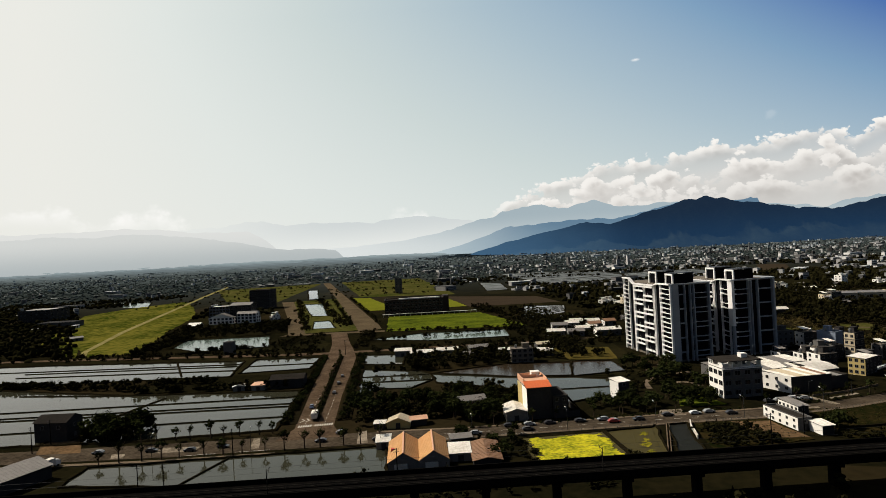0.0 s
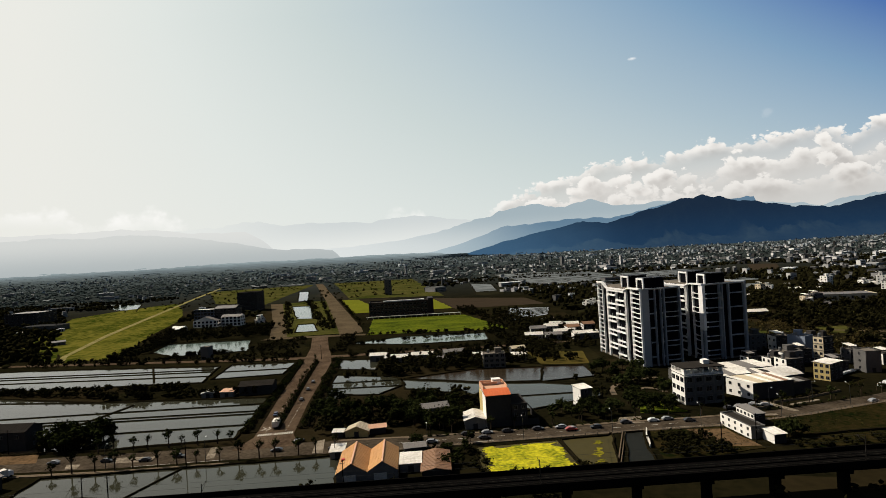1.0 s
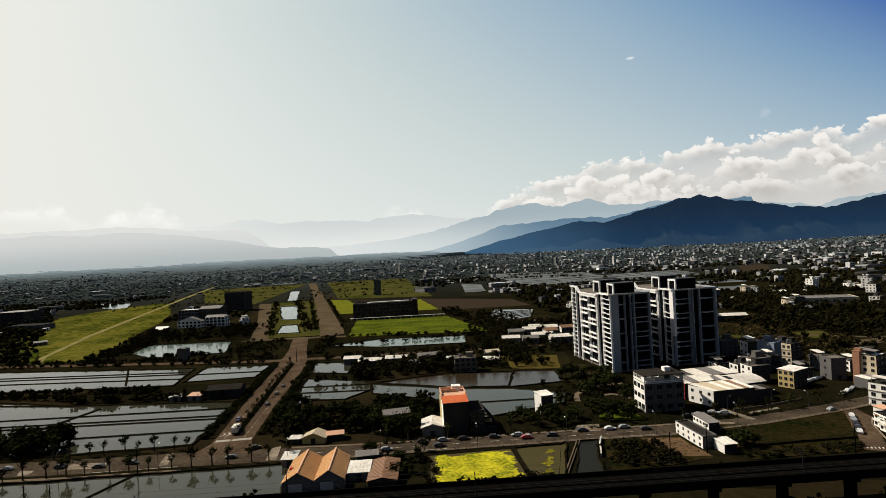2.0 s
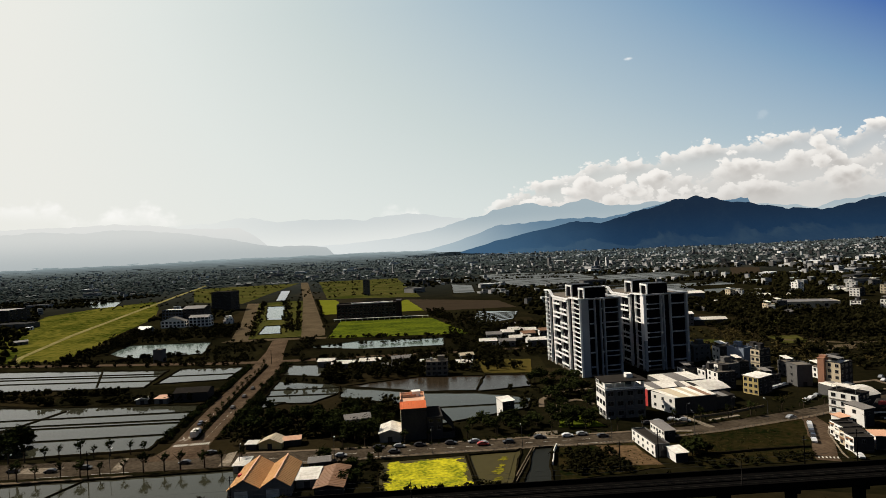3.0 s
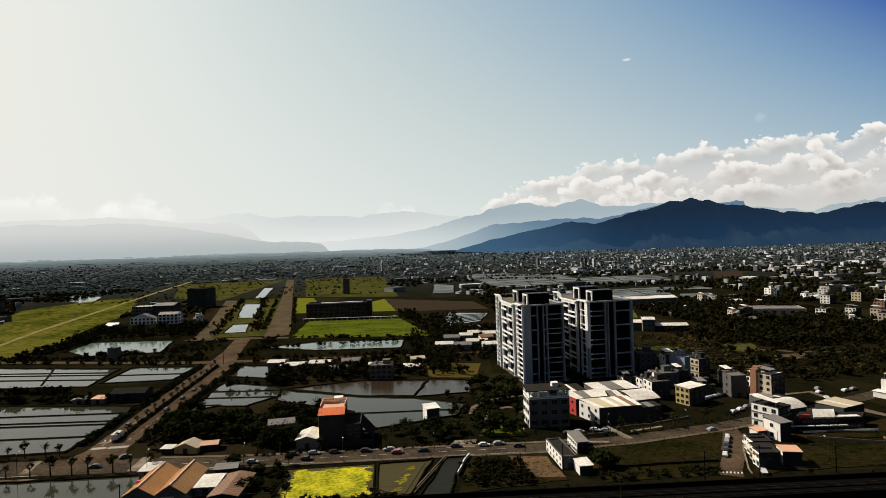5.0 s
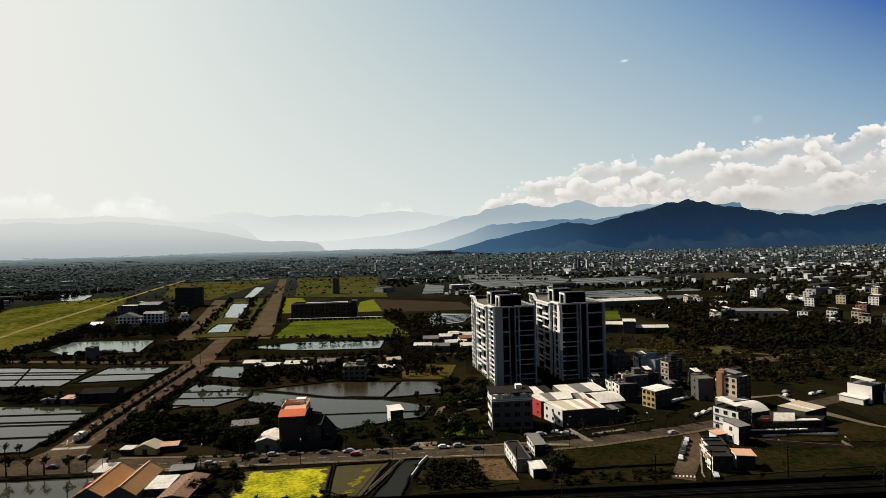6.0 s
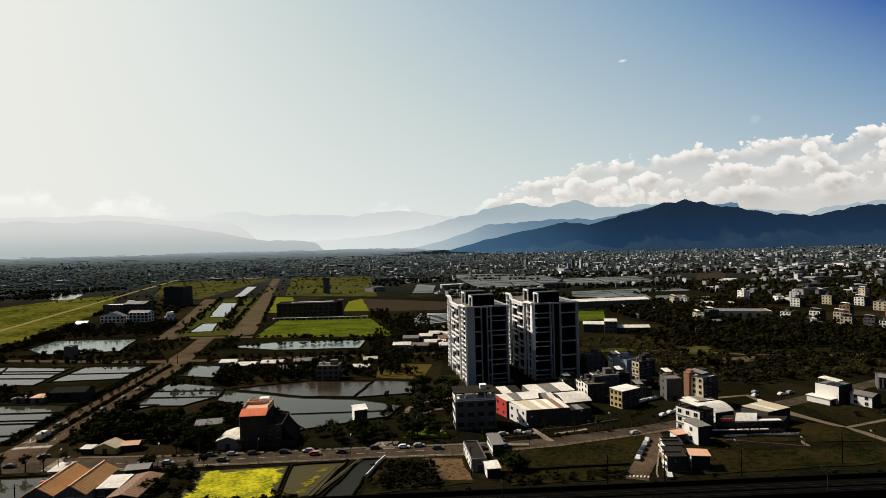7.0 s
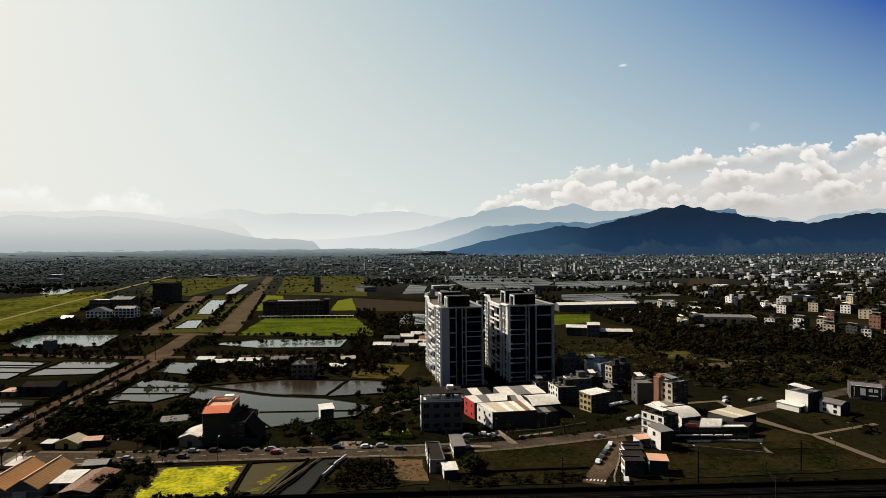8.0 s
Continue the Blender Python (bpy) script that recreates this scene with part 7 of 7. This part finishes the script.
def ridge(far, run, crest, material, label, rough, seed, left=0, right=0, step=26, peaks=0.09):
    """A mountain range: crest gives (sideways, height) pairs at the distance far; it falls towards the plain over run metres with spurs."""
    us = np.arange(crest[0][0] - left, crest[-1][0] + right + 1, step)
    top = np.interp(us, [c[0] for c in crest], [c[1] for c in crest])
    rows = 26
    vs, fs = [], []
    for j in range(rows + 1):
        f = j / rows
        for u, z in zip(us, top):
            warp = 120 * noise.noise((u * 0.003, f * 2.5, seed + 7))
            spur = abs(noise.fractal(((u + warp) * 0.0021, f * 0.9, seed), 0.8, 2.3, 6))
            fine = noise.fractal((u * 0.016, f * 6, seed + 3), 0.8, 2.2, 4)
            crag = 0.32 - abs(noise.fractal((u * 0.0042, 0.3, seed + 11), 0.9, 2.2, 5))
            h = z * (1 + peaks * 2.2 * crag) * (1 - f) ** 1.15 + rough * z * (0.32 - spur) * math.sin(math.pi * min(f * 1.05, 1)) + 5 * fine * (0.6 + rough * f * (1 - f) * 3)
            p = AHEAD * (far - run * f) + ASIDE * u
            vs.append((p.x, p.y, max(h, -20) if f < 1 else -30))
    n = len(us)
    for j in range(rows):
        for i in range(n - 1):
            fs.append((j * n + i + 1, j * n + i, (j + 1) * n + i, (j + 1) * n + i + 1))
    me = pydata("backdrop", np.array(vs), np.array(fs), material)
    me.polygons.foreach_set("use_smooth", [True] * len(me.polygons))
    return tagged(new("backdrop", me), label, "mountains", kind="structure")


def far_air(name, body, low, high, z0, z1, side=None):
    """Distant forested slopes with haze painted on as emission: its glow runs from low at the foot to high at the
    crest, and may change sideways.
    """
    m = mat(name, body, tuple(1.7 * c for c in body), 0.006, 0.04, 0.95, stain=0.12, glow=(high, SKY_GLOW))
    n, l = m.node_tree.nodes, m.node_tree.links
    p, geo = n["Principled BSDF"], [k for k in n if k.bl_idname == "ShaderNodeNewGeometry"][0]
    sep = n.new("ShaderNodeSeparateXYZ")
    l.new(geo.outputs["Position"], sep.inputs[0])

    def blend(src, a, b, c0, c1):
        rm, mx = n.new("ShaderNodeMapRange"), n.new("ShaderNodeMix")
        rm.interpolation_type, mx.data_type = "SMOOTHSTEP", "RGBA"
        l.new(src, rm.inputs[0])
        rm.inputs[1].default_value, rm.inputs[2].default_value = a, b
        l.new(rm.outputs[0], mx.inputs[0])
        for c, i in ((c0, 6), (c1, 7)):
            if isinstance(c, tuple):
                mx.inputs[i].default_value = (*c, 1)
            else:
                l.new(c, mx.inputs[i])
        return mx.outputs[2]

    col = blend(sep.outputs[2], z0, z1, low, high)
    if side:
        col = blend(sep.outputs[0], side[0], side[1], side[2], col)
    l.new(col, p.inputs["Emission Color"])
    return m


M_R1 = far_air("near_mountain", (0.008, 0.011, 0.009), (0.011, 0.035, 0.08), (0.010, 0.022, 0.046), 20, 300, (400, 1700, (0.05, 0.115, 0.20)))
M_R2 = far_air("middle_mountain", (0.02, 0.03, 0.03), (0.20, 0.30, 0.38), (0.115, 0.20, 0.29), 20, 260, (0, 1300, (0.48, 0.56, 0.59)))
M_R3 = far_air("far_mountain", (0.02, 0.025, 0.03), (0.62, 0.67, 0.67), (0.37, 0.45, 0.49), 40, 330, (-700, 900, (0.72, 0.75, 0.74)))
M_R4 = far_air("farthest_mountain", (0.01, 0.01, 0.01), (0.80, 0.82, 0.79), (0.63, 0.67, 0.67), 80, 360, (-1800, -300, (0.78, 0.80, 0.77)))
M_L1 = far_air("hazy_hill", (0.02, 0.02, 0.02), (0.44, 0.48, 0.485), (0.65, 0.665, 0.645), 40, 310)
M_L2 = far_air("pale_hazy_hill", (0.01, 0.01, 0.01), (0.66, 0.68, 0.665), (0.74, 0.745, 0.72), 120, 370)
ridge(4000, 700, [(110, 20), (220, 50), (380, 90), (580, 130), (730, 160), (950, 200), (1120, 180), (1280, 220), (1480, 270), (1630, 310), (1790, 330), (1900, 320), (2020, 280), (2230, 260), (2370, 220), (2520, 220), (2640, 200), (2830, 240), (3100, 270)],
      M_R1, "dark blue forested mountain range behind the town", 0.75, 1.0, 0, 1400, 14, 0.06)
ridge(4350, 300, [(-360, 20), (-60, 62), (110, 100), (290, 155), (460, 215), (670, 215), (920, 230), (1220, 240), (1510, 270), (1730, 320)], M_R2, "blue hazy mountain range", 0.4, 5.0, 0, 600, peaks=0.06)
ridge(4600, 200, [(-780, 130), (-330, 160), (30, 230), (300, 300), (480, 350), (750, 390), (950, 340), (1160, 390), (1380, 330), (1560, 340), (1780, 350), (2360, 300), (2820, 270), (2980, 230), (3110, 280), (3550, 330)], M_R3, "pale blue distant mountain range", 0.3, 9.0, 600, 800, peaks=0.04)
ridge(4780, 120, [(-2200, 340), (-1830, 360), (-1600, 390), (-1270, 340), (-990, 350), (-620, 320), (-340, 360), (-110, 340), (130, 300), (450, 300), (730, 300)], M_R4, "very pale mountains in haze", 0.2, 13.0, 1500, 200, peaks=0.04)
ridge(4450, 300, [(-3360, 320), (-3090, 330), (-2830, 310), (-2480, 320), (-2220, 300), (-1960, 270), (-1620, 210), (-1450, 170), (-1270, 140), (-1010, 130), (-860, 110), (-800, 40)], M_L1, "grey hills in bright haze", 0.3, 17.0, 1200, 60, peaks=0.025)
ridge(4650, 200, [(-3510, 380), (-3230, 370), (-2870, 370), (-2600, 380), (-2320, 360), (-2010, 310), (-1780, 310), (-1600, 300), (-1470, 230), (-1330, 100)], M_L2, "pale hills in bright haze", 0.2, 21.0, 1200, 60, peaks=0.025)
# low strips one behind another, added as haze: each glows paler with depth
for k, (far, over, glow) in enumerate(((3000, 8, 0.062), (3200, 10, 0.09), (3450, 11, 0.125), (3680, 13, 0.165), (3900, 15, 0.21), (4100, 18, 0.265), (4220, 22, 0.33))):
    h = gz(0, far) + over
    air = far_air("haze_glow_belt", (0.02, 0.024, 0.022), (0.86 * glow, 1.06 * glow, 1.12 * glow), (0.84 * glow, 1.02 * glow, 1.06 * glow), h - 20, h)
    right = 250 if far < 3300 else 120
    ridge(far, 50, [(-3700, h + 1), (-1500, h), (-600, h - 2), (-150, h - 6), (right, h - over - 6)], air, "low glowing strip added as haze across the far plain", 0.1, 31.0 + 3 * k, 400, 0, 14)


def sky_backdrop():
    """The bright hazy sky ahead: whitest towards the sun's side, blue away from it, with a bank of heaped clouds."""
    m = bpy.data.materials.new("hazy_sky")
    m.use_nodes = True
    n, l = m.node_tree.nodes, m.node_tree.links
    n.clear()

    def val(s, k):
        if isinstance(s, (int, float)):
            k.default_value = s
        else:
            l.new(s, k)

    def math_(op, a, b=0.0, c=0.0, clamp=False):
        k = n.new("ShaderNodeMath")
        k.operation, k.use_clamp = op, clamp
        for i, s in enumerate((a, b, c)):
            val(s, k.inputs[i])
        return k.outputs[0]

    def smooth(x, a, b):
        k = n.new("ShaderNodeMapRange")
        k.interpolation_type = "SMOOTHSTEP"
        l.new(x, k.inputs[0])
        k.inputs[1].default_value, k.inputs[2].default_value = a, b
        return k.outputs[0]

    def ramp(x, stops, smooth_=True):
        k = n.new("ShaderNodeValToRGB")
        k.color_ramp.interpolation = "EASE" if smooth_ else "LINEAR"
        e = k.color_ramp.elements
        while len(e) < len(stops):
            e.new(0.5)
        for el, (pos, col) in zip(e, stops):
            el.position, el.color = pos, (*col, 1) if isinstance(col, tuple) else (col, col, col, 1)
        l.new(x, k.inputs[0])
        return k.outputs[0]

    def mix(f, a, b):
        k = n.new("ShaderNodeMix")
        k.data_type = "RGBA"
        val(f, k.inputs[0])
        for s, i in ((a, 6), (b, 7)):
            if isinstance(s, tuple):
                k.inputs[i].default_value = (*s, 1)
            else:
                l.new(s, k.inputs[i])
        return k.outputs[2]

    co = n.new("ShaderNodeTexCoord").outputs["Object"]
    sep = n.new("ShaderNodeSeparateXYZ")
    l.new(co, sep.inputs[0])
    u, z = sep.outputs[0], sep.outputs[2]
    side = math_("MULTIPLY_ADD", u, 1 / 7300, 3500 / 7300, True)
    up = math_("MULTIPLY_ADD", z, 0.75 / 2000, 0.22, True)
    f = math_("MULTIPLY", math_("POWER", side, 1.25), up, 0, True)
    sky_col = ramp(f, [(0.0, (0.83, 0.83, 0.78)), (0.1, (0.75, 0.79, 0.76)), (0.25, (0.60, 0.675, 0.67)), (0.45, (0.41, 0.525, 0.60)), (0.7, (0.215, 0.355, 0.52)), (1.0, (0.04, 0.12, 0.40))], False)

    # heaped clouds: banks one before another, each with a billowing top edge that rises to the right
    def billow(dx, dz, detail):
        mp = n.new("ShaderNodeMapping")
        mp.inputs["Location"].default_value, mp.inputs["Scale"].default_value = (dx, 0, dz), (0.0027, 0, 0.0040)
        l.new(co, mp.inputs["Vector"])
        warp = n.new("ShaderNodeTexNoise")
        warp.inputs["Scale"].default_value, warp.inputs["Detail"].default_value = 2.2, 4
        l.new(mp.outputs[0], warp.inputs["Vector"])
        ad = n.new("ShaderNodeVectorMath")
        ad.operation = "MULTIPLY_ADD"
        l.new(warp.outputs["Color"], ad.inputs[0])
        ad.inputs[1].default_value = (0.28, 0.28, 0.28)
        l.new(mp.outputs[0], ad.inputs[2])
        v = n.new("ShaderNodeTexVoronoi")
        v.feature = "SMOOTH_F1"
        v.inputs["Scale"].default_value, v.inputs["Detail"].default_value, v.inputs["Roughness"].default_value = 1.2, detail + 1, 0.6
        v.inputs["Smoothness"].default_value = 0.25
        l.new(ad.outputs[0], v.inputs["Vector"])
        ns = n.new("ShaderNodeTexNoise")
        ns.inputs["Scale"].default_value, ns.inputs["Detail"].default_value = 0.8, 5
        l.new(mp.outputs[0], ns.inputs["Vector"])
        return math_("ADD", math_("MULTIPLY", math_("SUBTRACT", 0.75, v.outputs["Distance"]), 1.0), math_("MULTIPLY_ADD", ns.outputs[0], 1.3, -0.25))

    pos = math_("MULTIPLY_ADD", u, 1 / 8000, 3700 / 8000, True)
    edge = [(0.495, 0.36), (0.515, 0.46), (0.535, 0.56), (0.57, 0.66), (0.60, 0.71), (0.64, 0.83), (0.66, 0.78), (0.715, 0.85), (0.775, 0.90), (0.81, 0.90), (0.86, 1.0), (0.89, 0.90), (0.915, 1.0), (0.95, 1.0)]
    top = math_("MULTIPLY", ramp(pos, edge, False), 1085)
    here = billow(0, 0, 3)
    start = smooth(pos, 0.49, 0.54)
    # soft pale mist behind and below the heaps
    mist = math_("MULTIPLY", smooth(math_("SUBTRACT", top, z), 130.0, 420.0), start)
    col = mix(math_("MULTIPLY", mist, 0.8), sky_col, (0.68, 0.66, 0.63))
    for scale, drop, dx, thick, tone in ((1.0, 20, 0.0, 150, 1.0), (0.95, 75, 3.7, 230, 0.96), (0.82, 90, 8.2, 260, 0.9)):
        edge_z = math_("MULTIPLY_ADD", top, scale, -drop)
        rise = math_("MULTIPLY", math_("SUBTRACT", edge_z, z), 1 / thick)
        puff = here if dx == 0 else billow(dx, dx, 3)
        lee = billow(dx - 0.10, dx + 0.16, 1.5)
        dens = math_("MULTIPLY_ADD", math_("SUBTRACT", puff, 0.52), 1.25, rise)
        over = math_("MULTIPLY_ADD", math_("SUBTRACT", lee, 0.52), 1.25, math_("SUBTRACT", rise, 0.28))
        alpha = math_("MULTIPLY", smooth(dens, 0.0, 0.22), smooth(rise, 2.4, 0.7))
        shade = mix(smooth(over, -0.15, 1.25), (0.95 * tone, 0.92 * tone, 0.875 * tone), (0.47, 0.445, 0.42))
        shade = mix(smooth(rise, 0.7, 2.0), shade, (0.60, 0.575, 0.545))
        col = mix(math_("MULTIPLY", alpha, start), col, shade)
    # faint white clouds in the bright haze, and a few wisps
    edge2 = [(0.0, 0.70), (0.06, 0.66), (0.09, 0.52), (0.12, 0.56), (0.15, 0.60), (0.2, 0.46), (0.24, 0.25), (0.36, 0.2), (0.385, 0.35), (0.42, 0.50), (0.44, 0.46), (0.455, 0.2)]
    top2 = math_("MULTIPLY", ramp(pos, edge2, False), 1000)
    dens2 = math_("MULTIPLY_ADD", math_("SUBTRACT", billow(5.1, 2.0, 2), 0.42), 0.8, math_("MULTIPLY", math_("SUBTRACT", top2, z), 1 / 200))
    fade = smooth(math_("SUBTRACT", top2, z), 260.0, 60.0)
    col = mix(math_("MULTIPLY", math_("MULTIPLY", smooth(dens2, -0.1, 0.75), fade), 0.95), col, (0.97, 0.96, 0.93))

    def wisp(col, cu, cz, wu, wz, amount):
        du, dz = math_("MULTIPLY", math_("SUBTRACT", u, cu), 1 / wu), math_("MULTIPLY", math_("SUBTRACT", z, cz), 1 / wz)
        dz = math_("MULTIPLY_ADD", du, -0.35, dz)
        r = math_("SQRT", math_("ADD", math_("MULTIPLY", du, du), math_("MULTIPLY", dz, dz)))
        k = smooth(math_("SUBTRACT", here, r), -0.6, 0.15)
        return mix(math_("MULTIPLY", k, amount), col, (0.85, 0.87, 0.88))

    col = wisp(col, 1640, 1560, 95, 32, 1.0)
    col = wisp(col, 2720, 1040, 70, 60, 0.14)
    em, out = n.new("ShaderNodeEmission"), n.new("ShaderNodeOutputMaterial")
    l.new(col, em.inputs["Color"])
    em.inputs["Strength"].default_value = SKY_GLOW
    l.new(em.outputs[0], out.inputs["Surface"])
    bm = bmesh.new()
    cols = 24
    a = [[bm.verts.new((-5200 + 10400 * i / cols, 0, z_)) for i in range(cols + 1)] for z_ in (-40, 3200)]
    for i in range(cols):
        bm.faces.new((a[0][i], a[0][i + 1], a[1][i + 1], a[1][i]))
    solid("backdrop", bm, m, "pale hazy sky with heaped white clouds", "sky", kind="structure", m=Matrix.Translation(AHEAD * 4850) @ pose(0, 0, 0, 0, 0, -5.5))


sky_backdrop()
